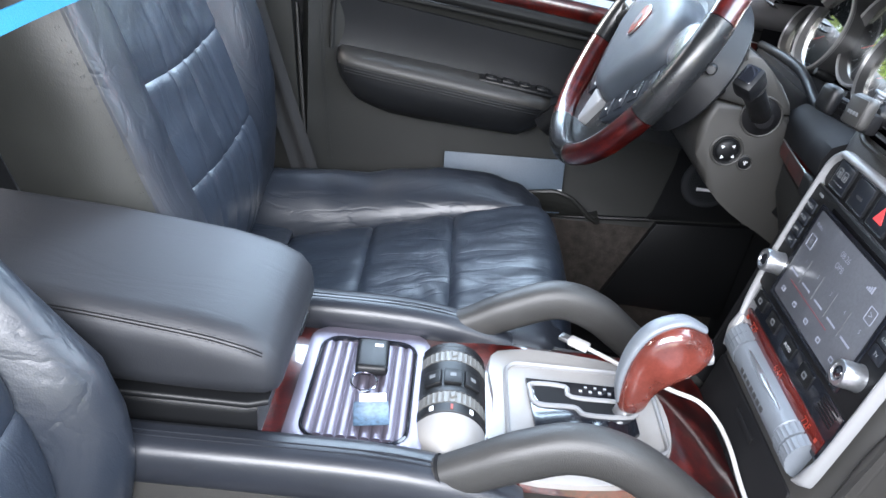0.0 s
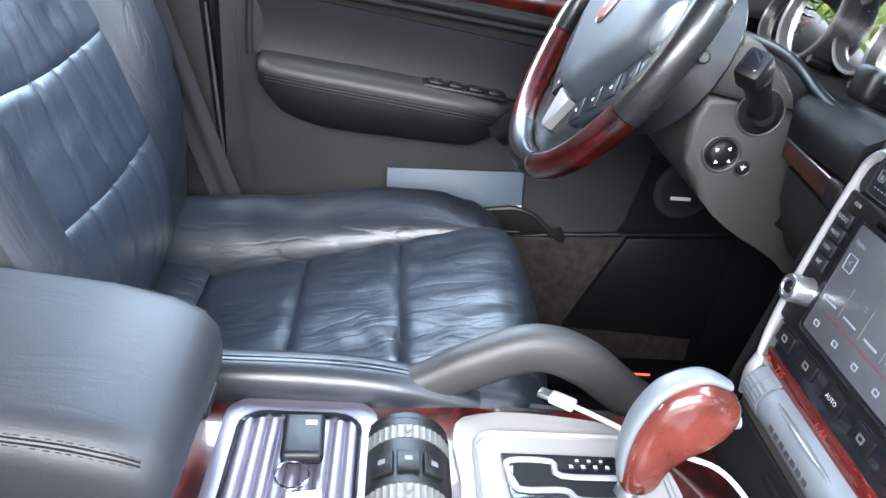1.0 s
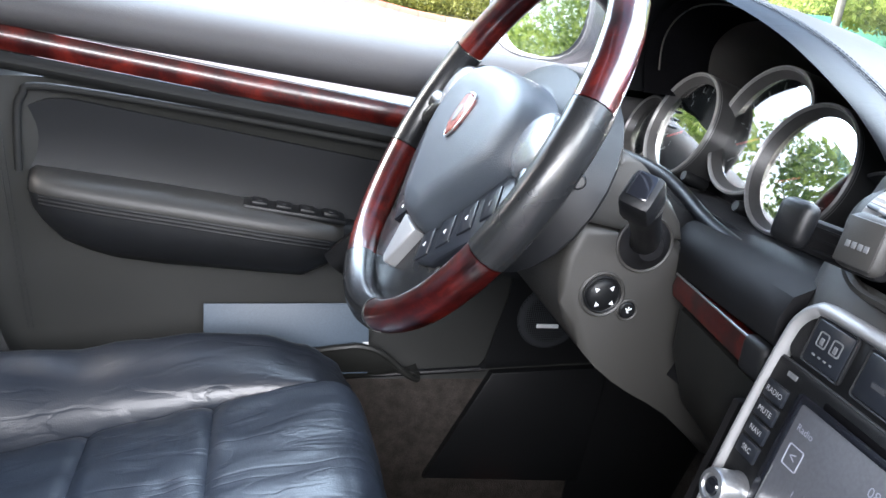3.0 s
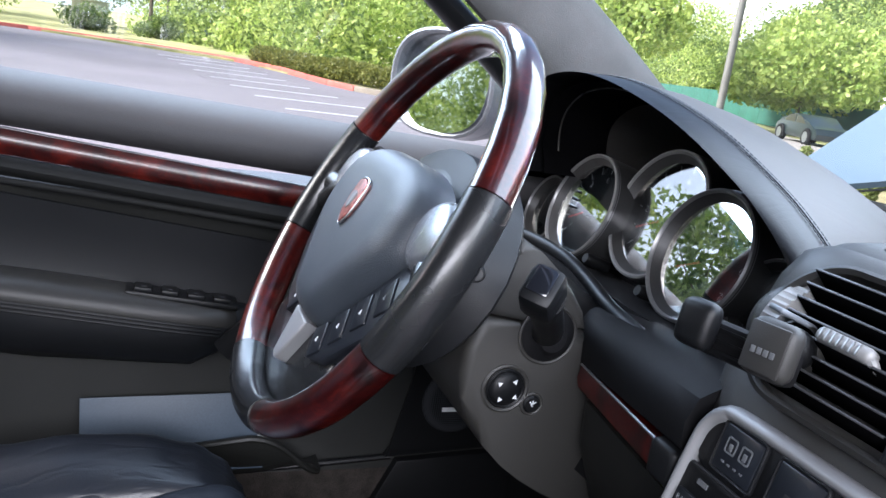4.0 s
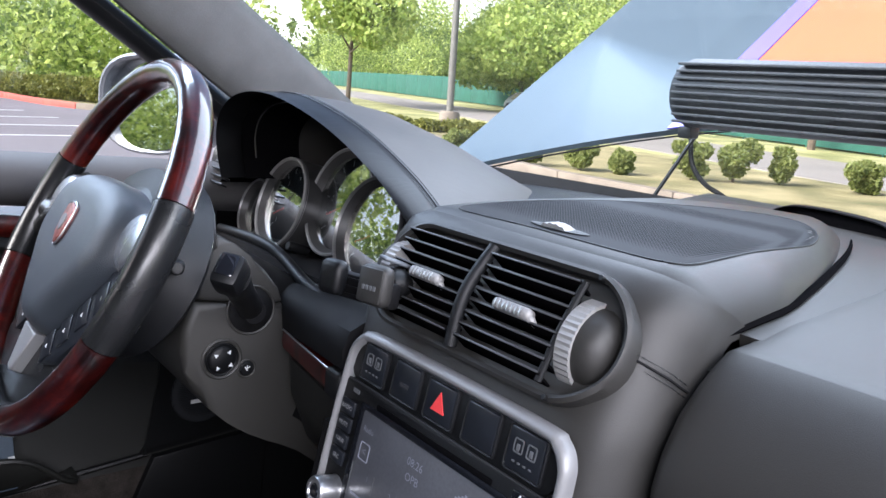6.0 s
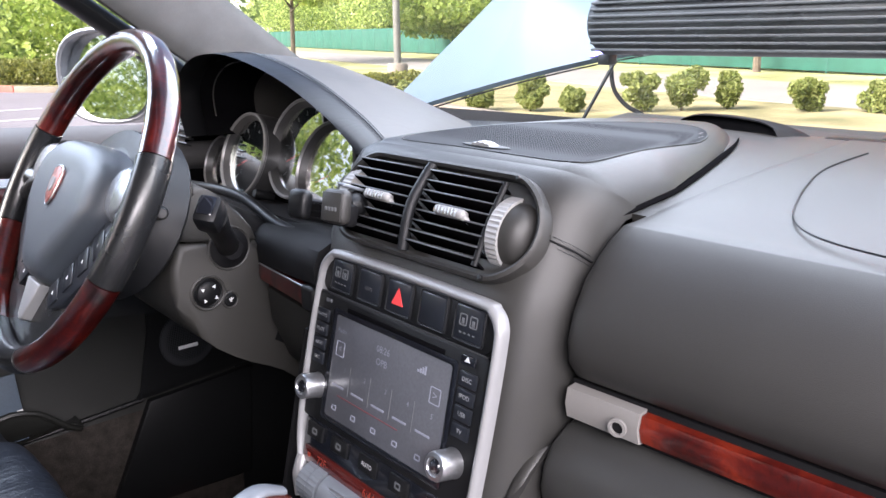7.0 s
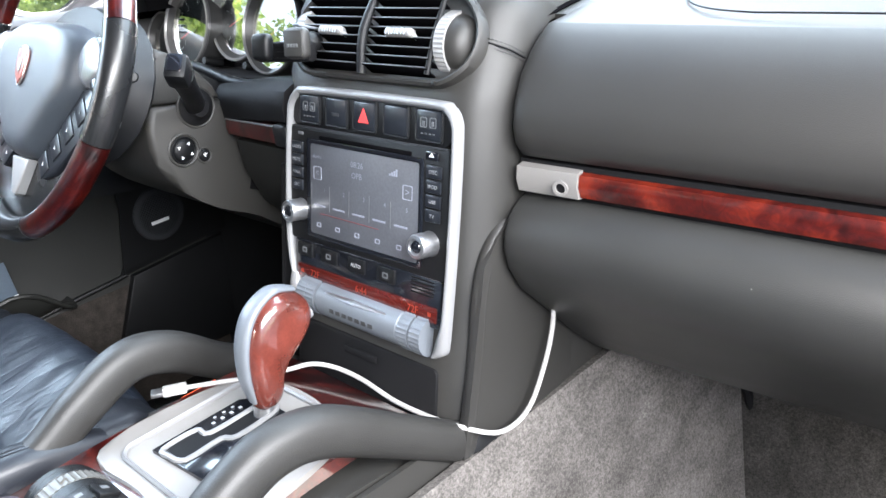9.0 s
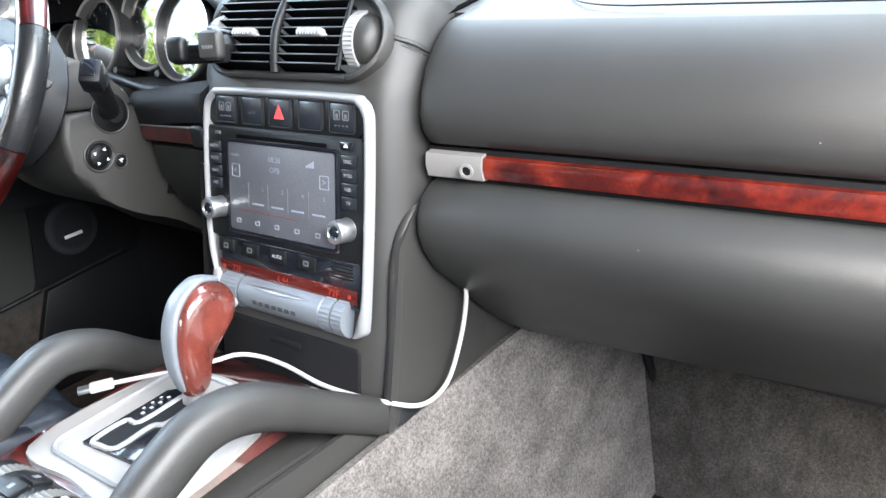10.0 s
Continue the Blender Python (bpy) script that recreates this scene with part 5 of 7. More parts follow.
part("tongue_shadow_strip", tube(SHADOW_LINE, [0.0012] + [0.0030] * 10 + [0.0026, 0.002, 0.0014, 0.0008], n=6, steps=3), RECESS_SHADE, dash, "black strip drawn as the shadow along the tongue's foot")

# speaker grille on top
def deck_z(x, y):
    """The tongue's surface."""
    gone = max(0.0, 0.874 - x)
    left, right = YC + 0.1535 * min(1, (gone / 0.10) ** 0.5), YC - 0.1535 * min(1, (gone / 0.30) ** (1 / 2.2))
    r = min(0.042, 0.45 * (left - right))
    e = min(1.0, max(0.0, max(r - (y - right), r - (left - y)) / r))
    return top_z(x) - r * (1 - math.sqrt(1 - e * e)) - 0.014 * max(0, 1 - (x - 0.468) / 0.022) ** 2


out = curve_points([(0.492, 0.082, 0), (0.490, 0.050, 0), (0.493, 0.0, 0), (0.492, -0.045, 0), (0.4915, -0.090, 0), (0.4925, -0.120, 0), (0.503, -0.135, 0), (0.54, -0.136, 0), (0.62, -0.128, 0), (0.70, -0.112, 0), (0.76, -0.080, 0), (0.795, -0.025, 0), (0.765, 0.040, 0), (0.68, 0.080, 0), (0.58, 0.090, 0), (0.515, 0.090, 0)], 5, closed=True)
gc = Vector((0.62, -0.02, 0))
rows = []
for f, up in ((1.0, -0.006), (1.0, 0.0004), (0.9, 0.0006), (0.75, 0.0006), (0.6, 0.0006), (0.45, 0.0006), (0.3, 0.0006), (0.15, 0.0006), (0.01, 0.0006)):
    rows.append([(gc.x + (q.x - gc.x) * f, gc.y + (q.y - gc.y) * f, deck_z(gc.x + (q.x - gc.x) * f, gc.y + (q.y - gc.y) * f) + up) for q in out])
grille = part("speaker_grille", loft(rows), MESH, dash, "dark fine-mesh speaker grille")
part("grille_border", tube([(q.x, q.y, deck_z(q.x, q.y) + 0.0002) for q in out[::2]], 0.0008, n=6, steps=2, closed=True), TRIM_DARK, dash)
sen = thing("light_sensor", (0.50, -0.013, 1.208), "small clear and silver light sensor on the dashboard top", "sensor")
SENP = Plane((0, 0, deck_z(0.506, -0.02)), (1, 0, 0), (0, 1, 0))
part("bezel", prism(SENP, [(0.506 + a, -0.020 + b) for a, b in [(0.0085 * math.cos(radians(t)), 0.030 * math.copysign(abs(math.sin(radians(t))) ** 1.5, math.sin(radians(t)))) for t in range(0, 360, 12)]], 0.0, 0.0013, 0.0004), TRIM_DARK, sen)
part("lens", prism(Plane((0.506, -0.018, deck_z(0.506, -0.02) - 0.0285), (0, 1, 0), (0, 0, 1)), [((0.0335 if k % 2 else 0.0324) * math.cos(2 * math.pi * k / 64), (0.0335 if k % 2 else 0.0324) * math.sin(2 * math.pi * k / 64)) for k in range(64)], -0.005, 0.005, 0.0008), PALE_SATIN, sen, "ribbed silver lens")

# hump at the end of the tongue
vent_hood = thing("dash_vent_hood", (0.87, -0.04, 1.19), "low arched vent hood with a black mouth at the windscreen's foot", "vent hood")
MOUTH = curve_points([(0.896, 0.050, 1.186), (0.896, 0.040, 1.196), (0.886, 0.013, 1.205), (0.872, -0.028, 1.208), (0.858, -0.067, 1.208), (0.850, -0.090, 1.207), (0.846, -0.103, 1.204), (0.842, -0.112, 1.199), (0.840, -0.119, 1.186)], 3)


def hood_row(back, tall, wide):
    """One arch of the hood, set back from its mouth."""
    return [(q.x + back, q.y + wide * min(1.0, max(0.0, -q.y / 0.1)), 1.184 + (q.z - 1.184) * tall) for q in MOUTH]


part("mouth", loft([hood_row(0.0, 0.93, 0.001), hood_row(0.006, 0.86, 0.004), hood_row(0.007, 0.02, 0.006)], closed=False), RECESS_SHADE, vent_hood, "black sheet drawn as the shaded open mouth")
part("shell", loft([hood_row(0.003, 0.90, 0.002), hood_row(0.0, 0.95, 0.0), hood_row(0.0, 1.0, 0.0), hood_row(0.006, 1.04, -0.006), hood_row(0.016, 0.92, -0.014), hood_row(0.03, 0.62, -0.022), hood_row(0.045, 0.08, -0.030)], closed=False), RUBBER_AND_SHADE, vent_hood, "black moulded shell")
solo("defroster_slot", rbox(FLAT, 0.872, -0.345, 1.1915, 0.022, 0.38, 0.006, 0.0025), PLASTIC, "long black defroster slot on the dashboard", "vent")

# instrument hood
ARCH = [(0.128, 1.165), (0.148, 1.184), (0.178, 1.203), (0.215, 1.221), (0.285, 1.248), (0.36, 1.268), (0.44, 1.281), (0.51, 1.281), (0.565, 1.268), (0.60, 1.240), (0.603, 1.205), (0.585, 1.165)]
rim = [Vector((0, y, z)) for y, z in ARCH]
rim = curve_points(rim, 4)


def inward(q):
    """The edge of the opening: the lip is broader towards the stack."""
    f = (q.y - 0.128) / 0.47
    return 0.895 + 0.06 * f


rows = []
for x, k, right, top in ((0.520, 0.885, 0, 1), (0.505, 0.898, 0, 1), (0.493, 0.925, 0, 1), (0.488, 0.960, 0, 1), (0.490, 0.988, 0, 1), (0.498, 1.004, 0, 1), (0.509, 1.007, 0, 1.0), (0.533, 1.004, 0.010, 0.995), (0.55, 1.0, 0.02, 0.99), (0.60, 1.0, 0.045, 0.95), (0.66, 1.0, 0.075, 0.86), (0.73, 1.0, 0.12, 0.66), (0.80, 1.0, 0.17, 0.38), (0.86, 1.0, 0.22, 0.08)):
    row = []
    for q in rim:
        f = (q.y - 0.128) / 0.47
        k = k if x > 0.495 and k > 1 else 1 - (1 - k) / 0.115 * (1 - inward(q))
        y = 0.39 + (q.y - 0.39) * k + right * (1 - f)
        row.append((x, y, 1.165 + (q.z - 1.165) * k * top))
    rows.append(row)
hood = thing("instrument_hood", (0.55, 0.39, 1.165), "black leather-covered instrument hood with a stitched rim", "dashboard hood")
mouth = [(0.150, 1.06), (0.146, 1.11)] + [(0.39 + (q.y - 0.39) * inward(q), 1.165 + (q.z - 1.165) * inward(q)) for q in rim] + [(0.640, 1.172), (0.676, 1.140), (0.684, 1.06)]
inner = [[(x, 0.40 + (y - 0.40) * (k if y < 0.5 else 1.0), 1.14 + (z - 1.14) * k) for y, z in mouth] for x, k in ((0.519, 1.0), (0.545, 0.97), (0.605, 0.90))]
part("outer_skin", loft(rows[7:], closed=False), HOOD_SKIN_LIT, hood, sharp=85)
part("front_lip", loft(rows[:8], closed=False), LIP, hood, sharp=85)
part("inner_lining", loft(inner, closed=False), RECESS_SHADE, hood)
part("lining_edge", tube([(0.537, 0.40 + (y - 0.40) * 0.972, 1.14 + (z - 1.14) * 0.972) for y, z in mouth[4:-6:3]], 0.0011, n=5, steps=3), TRIM, hood, "thin grey edge line inside the hood")
def on_skin(q, x, lift):
    """A point of the hood's skin just behind the lip."""
    f, e = (q.y - 0.128) / 0.47, (x - 0.533) / 0.017
    k, right, top = 1.004 - 0.004 * e + lift, 0.010 + 0.010 * e, 0.995 - 0.005 * e + lift
    return (x, 0.39 + (q.y - 0.39) * k + right * (1 - f), 1.165 + (q.z - 1.165) * k * top)


for off in (0.529, 0.5385):
    stitches([on_skin(q, off, 0.004) for q in rim[2:40]], hood, LEATHER_SMOOTH, 0.005, 0.0006)
part("seam_roll", tube([on_skin(q, 0.534, 0.0025) for q in rim[2:42:3]], 0.0012, n=5, steps=3), LEATHER_SMOOTH, hood)

# instruments
gauges = thing("instrument_cluster", (0.57, 0.42, 1.08), "instrument cluster with five ringed dials behind glass", "instrument cluster")
G = Plane((0.575, 0.415, 1.14), (0, -1, 0), (0.34, 0, 1))
DIAL = material("dial_face", (0.012, 0.014, 0.018), 0.35, vary=0.1)
RING_GREY = material("ring_grey", (0.22, 0.22, 0.22), 0.32, metal=0.6, vary=0.05)
part("backing", rbox(G, -0.035, -0.012, -0.02, 0.40, 0.13, 0.01, 0.02), RECESS_SHADE, gauges)
part("shelf", slab(lambda s, t: (0.50 + 0.08 * t, 0.17 + 0.46 * s, 1.075 - 0.01 * t), 6, 3, 0.01), RUBBER_AND_SHADE, gauges)
for u, v, r, deep in ((-0.205, -0.030, 0.042, 0.030), (-0.114, -0.010, 0.061, 0.040), (0.0, 0.014, 0.068, 0.026), (0.101, -0.007, 0.062, 0.040), (0.185, -0.022, 0.040, 0.026)):
    L = deep - 0.022
    g = part("dial", lathe(G(u, v, L - 0.012), G.w, [(0, 0), (r * 0.96, 0), (r * 0.96, 0.002), (0, 0.002)], 40), DIAL, gauges)
    part("dial_ring", lathe(G(u, v, -0.012), G.w, [(r * 0.86, deep - 0.010), (r * 0.955, deep * 0.96), (r * 1.02, deep * 0.93), (r * 1.05, 0)], 56), DIAL_TUBE, g, "satin grey dial tube")
    part("bright_rim", lathe(G(u, v, -0.012), G.w, [(r * 0.950, deep * 0.94), (r * 0.962, deep * 1.00), (r * 0.986, deep * 1.04), (r * 1.016, deep * 1.0), (r * 1.022, deep * 0.88)], 56), RING_GREY, g, "thin satin silver rim")
    glass_pane = part("dial_glass", lathe(G(u, v, L - 0.001), G.w, [(0, 0), (r * 0.90, 0), (r * 0.90, 0.001), (0, 0.001)], 40), DIAL_GLASS, g)
    if r > 0.05:
        ticks = []
        for k in range(13):
            a = radians(-40 + 260 * k / 12)
            p = Plane(G(u, v, L - 0.009), G.u * math.cos(a) + G.v * math.sin(a), G.v * math.cos(a) - G.u * math.sin(a))
            ticks.append(rbox(p, r * 0.82, 0, 0, r * 0.12, 0.0016, 0.0006, 0))
        part("tick_marks", join(*ticks), PRINT, g)
        for k in range(7):
            a = radians(220 - 260 * k / 6)
            part("numeral", text_mesh(str(k + 1), G, u + r * 0.62 * math.cos(a), v + r * 0.62 * math.sin(a), 0.010, L - 0.0085), PRINT, g)
        a = radians(205)
        p = Plane(G(u, v, L - 0.006), G.u * math.cos(a) + G.v * math.sin(a), G.v * math.cos(a) - G.u * math.sin(a))
        part("needle", rbox(p, r * 0.3, 0, 0, r * 0.75, 0.002, 0.001, 0), RED_PRINT, g)
        part("needle_hub", lathe(G(u, v, L - 0.008), G.w, [(0, 0.006), (0.008, 0.006), (0.009, 0.0)], 16), PLASTIC, g)

for u, v in ((-0.052, -0.058), (0.052, -0.060)):
    part("reset_knob", lathe(G(u, v, 0.0), G.w, [(0, 0.030), (0.005, 0.030), (0.0065, 0.026), (0.0065, 0.0)], 14), PLASTIC, gauges)

# centre frame, buttons, head unit
frame_thing = thing("stack_frame", (0.37, YC, 0.87), "satin silver surround of the centre stack with a switch row", "trim frame")
OUT = [(-0.112, -0.010), (-0.121, 0.018), (-0.1245, 0.060), (-0.1235, 0.120), (-0.1205, 0.170), (-0.1165, 0.187), (-0.106, 0.1975), (-0.090, 0.2008), (0.0, 0.2018), (0.098, 0.2008), (0.114, 0.197), (0.1228, 0.187), (0.1252, 0.170), (0.1250, 0.110), (0.1232, 0.050), (0.1208, 0.0), (0.1190, -0.026), (0.1165, -0.0345), (0.1080, -0.0400)]
INN = [(-0.1060, -0.006), (-0.1105, 0.020), (-0.1135, 0.060), (-0.1130, 0.120), (-0.1105, 0.166), (-0.1080, 0.179), (-0.1005, 0.1865), (-0.088, 0.1892), (0.0, 0.1902), (0.092, 0.1892), (0.1050, 0.1862), (0.1115, 0.178), (0.1135, 0.166), (0.1135, 0.110), (0.1118, 0.050), (0.1090, 0.0), (0.1010, -0.020), (0.0985, -0.030), (0.0985, -0.0385)]
rows = []
for (a, b), (c, d) in zip([(q.x, q.y) for q in curve_points([(u, v, 0) for u, v in OUT], 4)], [(q.x, q.y) for q in curve_points([(u, v, 0) for u, v in INN], 4)]):
    c, d = c * 0.70 + a * 0.30, d * 0.70 + b * 0.30
    m, n = (a + c) / 2, (b + d) / 2
    rows.append([FACE(a, b, -0.002), FACE(a, b, 0.0050), FACE(a * 0.7 + c * 0.3, b * 0.7 + d * 0.3, 0.0082), FACE(m, n, 0.0088), FACE(a * 0.3 + c * 0.7, b * 0.3 + d * 0.7, 0.0082), FACE(c, d, 0.0050), FACE(c, d, -0.002)])
part("surround", loft(rows), SILVER, frame_thing, sharp=60)
part("surround_foot", tube([FACE(-0.110, -0.004, 0.003), FACE(-0.106, -0.020, 0.006), FACE(-0.100, -0.040, 0.006)], [0.006, 0.008, 0.006], n=12, steps=5), SILVER, frame_thing)
part("switch_panel", prism(FACE, rrect(0.232, 0.038, 0.014, 4, 0, 0.1775), -0.002, 0.003, 0.001), PLASTIC, frame_thing)
for k, u in enumerate((-0.084, -0.041, 0.001, 0.045, 0.088)):
    part("switch_well", ring(FACE, rrect(0.035, 0.031, 0.003, 2, u, 0.178), rrect(0.0315, 0.0275, 0.002, 2, u, 0.178), 0.002, 0.0045, 0.0006), TRIM_DARK, frame_thing)
    b = part("switch", rbox(FACE, u, 0.178, 0.0025, 0.031, 0.027, 0.006, 0.0015), KEY_SATIN, frame_thing)
    if k == 2:
        tri = [(u - 0.0075, 0.1718), (u + 0.0075, 0.1718), (u, 0.186)]
        part("hazard_triangle", prism(FACE, tri, 0.0048, 0.0062), RED_PRINT, b, "red hazard triangle")
    elif k in (0, 4):
        part("symbol", join(*[ring(FACE, rrect(0.0085, 0.0095, 0.0015, 2, u + d, 0.1805), rrect(0.0065, 0.0075, 0.001, 2, u + d, 0.1805), 0.0050, 0.0058) for d in (-0.0058, 0.0058)], *[rbox(FACE, u + d, 0.1795, 0.0057, 0.0030, 0.0045, 0.0006, 0.0004) for d in (-0.0058, 0.0058)], *[rbox(FACE, u - 0.0075 + 0.005 * j, 0.1705, 0.0057, 0.0022, 0.0011, 0.0006, 0) for j in range(4)]), PRINT_DIM, b)
    elif k == 1:
        part("symbol", rbox(FACE, u, 0.176, 0.0058, 0.010, 0.003, 0.0006, 0), ICON_DIM, b)

unit = thing("head_unit", (0.38, YC, 0.95), "black touchscreen car radio with two silver knobs", "car radio")
part("fascia", prism(FACE, rrect(0.234, 0.122, 0.004, 3, 0, 0.0975), -0.004, 0.005, 0.0015), PLASTIC, unit)
part("disc_slot", rbox(FACE, 0.0, 0.1500, 0.0045, 0.135, 0.0040, 0.003, 0.001), RECESS_SHADE, unit)
part("slot_lip", rbox(FACE, 0.0, 0.1468, 0.0050, 0.140, 0.0014, 0.0024, 0.0005), ICON_DIM, unit)
part("unit_joint", rbox(FACE, 0.0, 0.1590, 0.0040, 0.226, 0.0010, 0.0024, 0.0003), ICON_DIM, unit)
part("screen_bezel", ring(FACE, rrect(0.172, 0.105, 0.004, 3, -0.001, 0.0955), rrect(0.161, 0.0955, 0.003, 3, -0.001, 0.0955), 0.003, 0.0062, 0.0005), PIANO, unit)
scr = part("screen", rbox(FACE, -0.001, 0.0955, 0.0045, 0.162, 0.0965, 0.002, 0.0003), SCREEN, unit, "dim radio display, greyed by painted glare")
S0 = 0.0059
part("clock", text_mesh("08:26", FACE, -0.008, 0.129, 0.0085, S0), ICONS, scr)
part("station", text_mesh("OPB", FACE, -0.008, 0.118, 0.0085, S0), ICONS, scr)
part("source", text_mesh("Radio", FACE, -0.07, 0.130, 0.006, S0), ICONS, scr)
for u, s in ((-0.070, "<"), (0.064, ">")):
    part("arrow", text_mesh(s, FACE, u, 0.113, 0.010, S0), ICONS, scr)
    part("arrow_box", ring(FACE, rrect(0.013, 0.014, 0.001, 1, u, 0.113), rrect(0.0115, 0.0125, 0.001, 1, u, 0.113), S0 - 0.0004, S0), ICONS, scr)
for k in range(5):
    u = -0.066 + 0.0305 * k
    part("preset_number", text_mesh(str(k + 1), FACE, u + 0.008, 0.096, 0.006, S0), ICONS, scr)
    part("preset_bar", rbox(FACE, u, 0.079, S0, 0.018, 0.0018, 0.0004, 0), ICONS, scr)
    part("preset_edge", rbox(FACE, u - 0.0145, 0.088, S0, 0.0006, 0.026, 0.0004, 0), PRINT_DIM, scr)
    part("menu_icon", ring(FACE, rrect(0.007, 0.005, 0.001, 2, u - 0.002, 0.058), rrect(0.005, 0.003, 0.0008, 2, u - 0.002, 0.058), S0 - 0.0004, S0), ICONS, scr)
part("tuning_line", rbox(FACE, -0.02, 0.0705, S0, 0.09, 0.0007, 0.0004, 0), RED_LINE, scr)
part("signal_icon", join(*[rbox(FACE, 0.040 + 0.003 * k, 0.127 + 0.0008 * k, S0, 0.002, 0.002 + 0.0016 * k, 0.0004, 0) for k in range(4)]), ICONS, scr)
for side, words in ((-0.1035, ("RADIO", "MUTE", "NAVI", "SRC")), (0.0975, ("DISC", "IPOD", "USB", "TV"))):
    for k, word in enumerate(words):
        v = 0.137 - 0.0135 * k
        b = part("button", rbox(FACE, side, v, 0.0055, 0.019, 0.0115, 0.003, 0.001), KEY_SATIN, unit)
        part("legend", text_mesh(word, FACE, side, v, 0.0050, 0.0072), LEGEND, b)
b = part("eject_button", rbox(FACE, 0.095, 0.1515, 0.0055, 0.016, 0.008, 0.003, 0.001), PIANO, unit)
part("legend", prism(FACE, [(0.092, 0.1505), (0.098, 0.1505), (0.095, 0.1545)], 0.0068, 0.0074), PRINT, b)
part("mode_mark", rbox(FACE, -0.098, 0.152, 0.0055, 0.008, 0.003, 0.001, 0), PRINT_DIM, unit)
for u in (-0.0975, 0.0945):
    o = FACE(u, 0.070, 0.004)
    kn = part("knob", lathe(o, FACE.w, [(0.0126, 0), (0.0120, 0.002), (0.0118, 0.004), (0.0118, 0.0185), (0.0108, 0.0205), (0.0078, 0.0210), (0.0070, 0.0192), (0, 0.0192)], 28), STEEL, unit, "knurled silver knob")
    part("knob_cap", lathe(o, FACE.w, [(0.0062, 0.019), (0.005, 0.0205), (0, 0.0208)], 20), PIANO, kn)

clim = thing("climate_panel", (0.365, YC, 0.90), "black climate panel with red digits over a silver bar", "climate control")
part("fascia", prism(FACE, rrect(0.222, 0.048, 0.003, 3, 0, 0.0125), -0.004, 0.004, 0.001), PIANO, clim)
disp = part("display", rbox(FACE, 0.0, 0.0015, 0.0045, 0.212, 0.0155, 0.002, 0.001), DISPLAY, clim, "red-lit climate display strip")
for u, words in ((-0.075, "72F"), (0.0, "6:44"), (0.075, "72F")):
    part("digits", text_mesh(words, FACE, u, 0.0015, 0.0105, 0.0058), DIGITS, disp)
for u in (-0.097, 0.097):
    part("seat_light", rbox(FACE, u, 0.0015, 0.0058, 0.004, 0.004, 0.0004, 0.001), DIGITS, disp)
for k, u in enumerate((-0.092, -0.052, -0.008, 0.036)):
    b = part("button", rbox(FACE, u, 0.026, 0.0045, 0.026, 0.015, 0.003, 0.001), PLASTIC, clim)
    if k == 2:
        part("legend", text_mesh("AUTO", FACE, u, 0.026, 0.0055, 0.0062), PRINT, b)
    else:
        part("legend", ring(FACE, rrect(0.008, 0.006, 0.001, 2, u, 0.026), rrect(0.005, 0.003, 0.001, 2, u, 0.026), 0.0055, 0.0062), PRINT_DIM, b)
part("sensor_slots", join(*[rbox(FACE, 0.086, 0.019 + 0.0035 * k, 0.0042, 0.03, 0.0014, 0.001, 0) for k in range(5)]), RUBBER_AND_SHADE, clim)
axis = FACE.u
BARV = -0.0225
barp = part("silver_bar", lathe(FACE(-0.061, BARV, -0.001), axis, [(0, 0), (0.0185, 0), (0.0195, 0.001), (0.0195, 0.124), (0.0185, 0.125), (0, 0.125)], 36, up=tuple(FACE.w)), BAR_SILVER, clim, "rounded satin silver bar")
part("recess", tube([FACE(-0.047, BARV + 0.0125, 0.0138), FACE(0.0, BARV + 0.0125, 0.0150), FACE(0.046, BARV + 0.0125, 0.0138)], [0.001, 0.004, 0.001], n=8, steps=6, flat=0.6), STEEL, barp)
part("emblem_bars", join(*[rbox(Plane(FACE(0, BARV - 0.004, 0.0180), FACE.u, FACE.v), -0.032 + 0.0100 * k, 0, 0, 0.0068, 0.0045, 0.0012, 0.0004) for k in range(7)]), DIAL_TUBE, barp)
for u0 in (-0.0925, -0.0775, 0.0655, 0.0825):
    ring_pts = []
    for k in range(56):
        r = 0.0203 if k % 2 else 0.0195
        a = 2 * math.pi * k / 56
        ring_pts.append((r * math.cos(a), r * math.sin(a)))
    WH2 = Plane(FACE(u0, BARV, -0.001), FACE.w, FACE.v)
    sign = 1 if WH2.w.dot(axis) > 0 else -1
    part("thumb_wheel", prism(WH2, ring_pts, 0, sign * 0.0145), BAR_SILVER, clim, "ribbed silver thumb wheel")
ash = thing("ashtray_lid", (0.36, YC, 0.83), "black pull-out lid below the climate panel", "ashtray")
part("lid", prism(FACE, rrect(0.215, 0.078, 0.006, 3, 0.0, -0.092), -0.01, 0.004, 0.002), RUBBER_AND_SHADE, ash)
part("grip", rbox(FACE, 0.0, -0.068, 0.005, 0.05, 0.008, 0.003, 0.0015), RUBBER_AND_SHADE, ash)

# ---- air vents ----
# grey for strips that paint the light caught by the slats' front edges
SLAT_EDGE_LIT = material("lit_edge_grey", (0.045, 0.045, 0.047), 0.45, vary=0.1)
VENT = Plane((0.4335, YC, 1.162), (0, -1, 0), (0.54, 0, 1))


class Bent(Plane):
    """The vent's face, falling back at both ends with the stack's round shoulders."""

    def __call__(self, u, v, w=0.0):
        e = min(1.0, max(0.0, abs(u / 0.1535) - 0.70) / 0.30)
        return self.o + u * self.u + v * self.v + (w - 0.036 * (1 - math.sqrt(1 - e * e))) * self.w


BENT = Bent((0.4335, YC, 1.162), (0, -1, 0), (0.54, 0, 1))


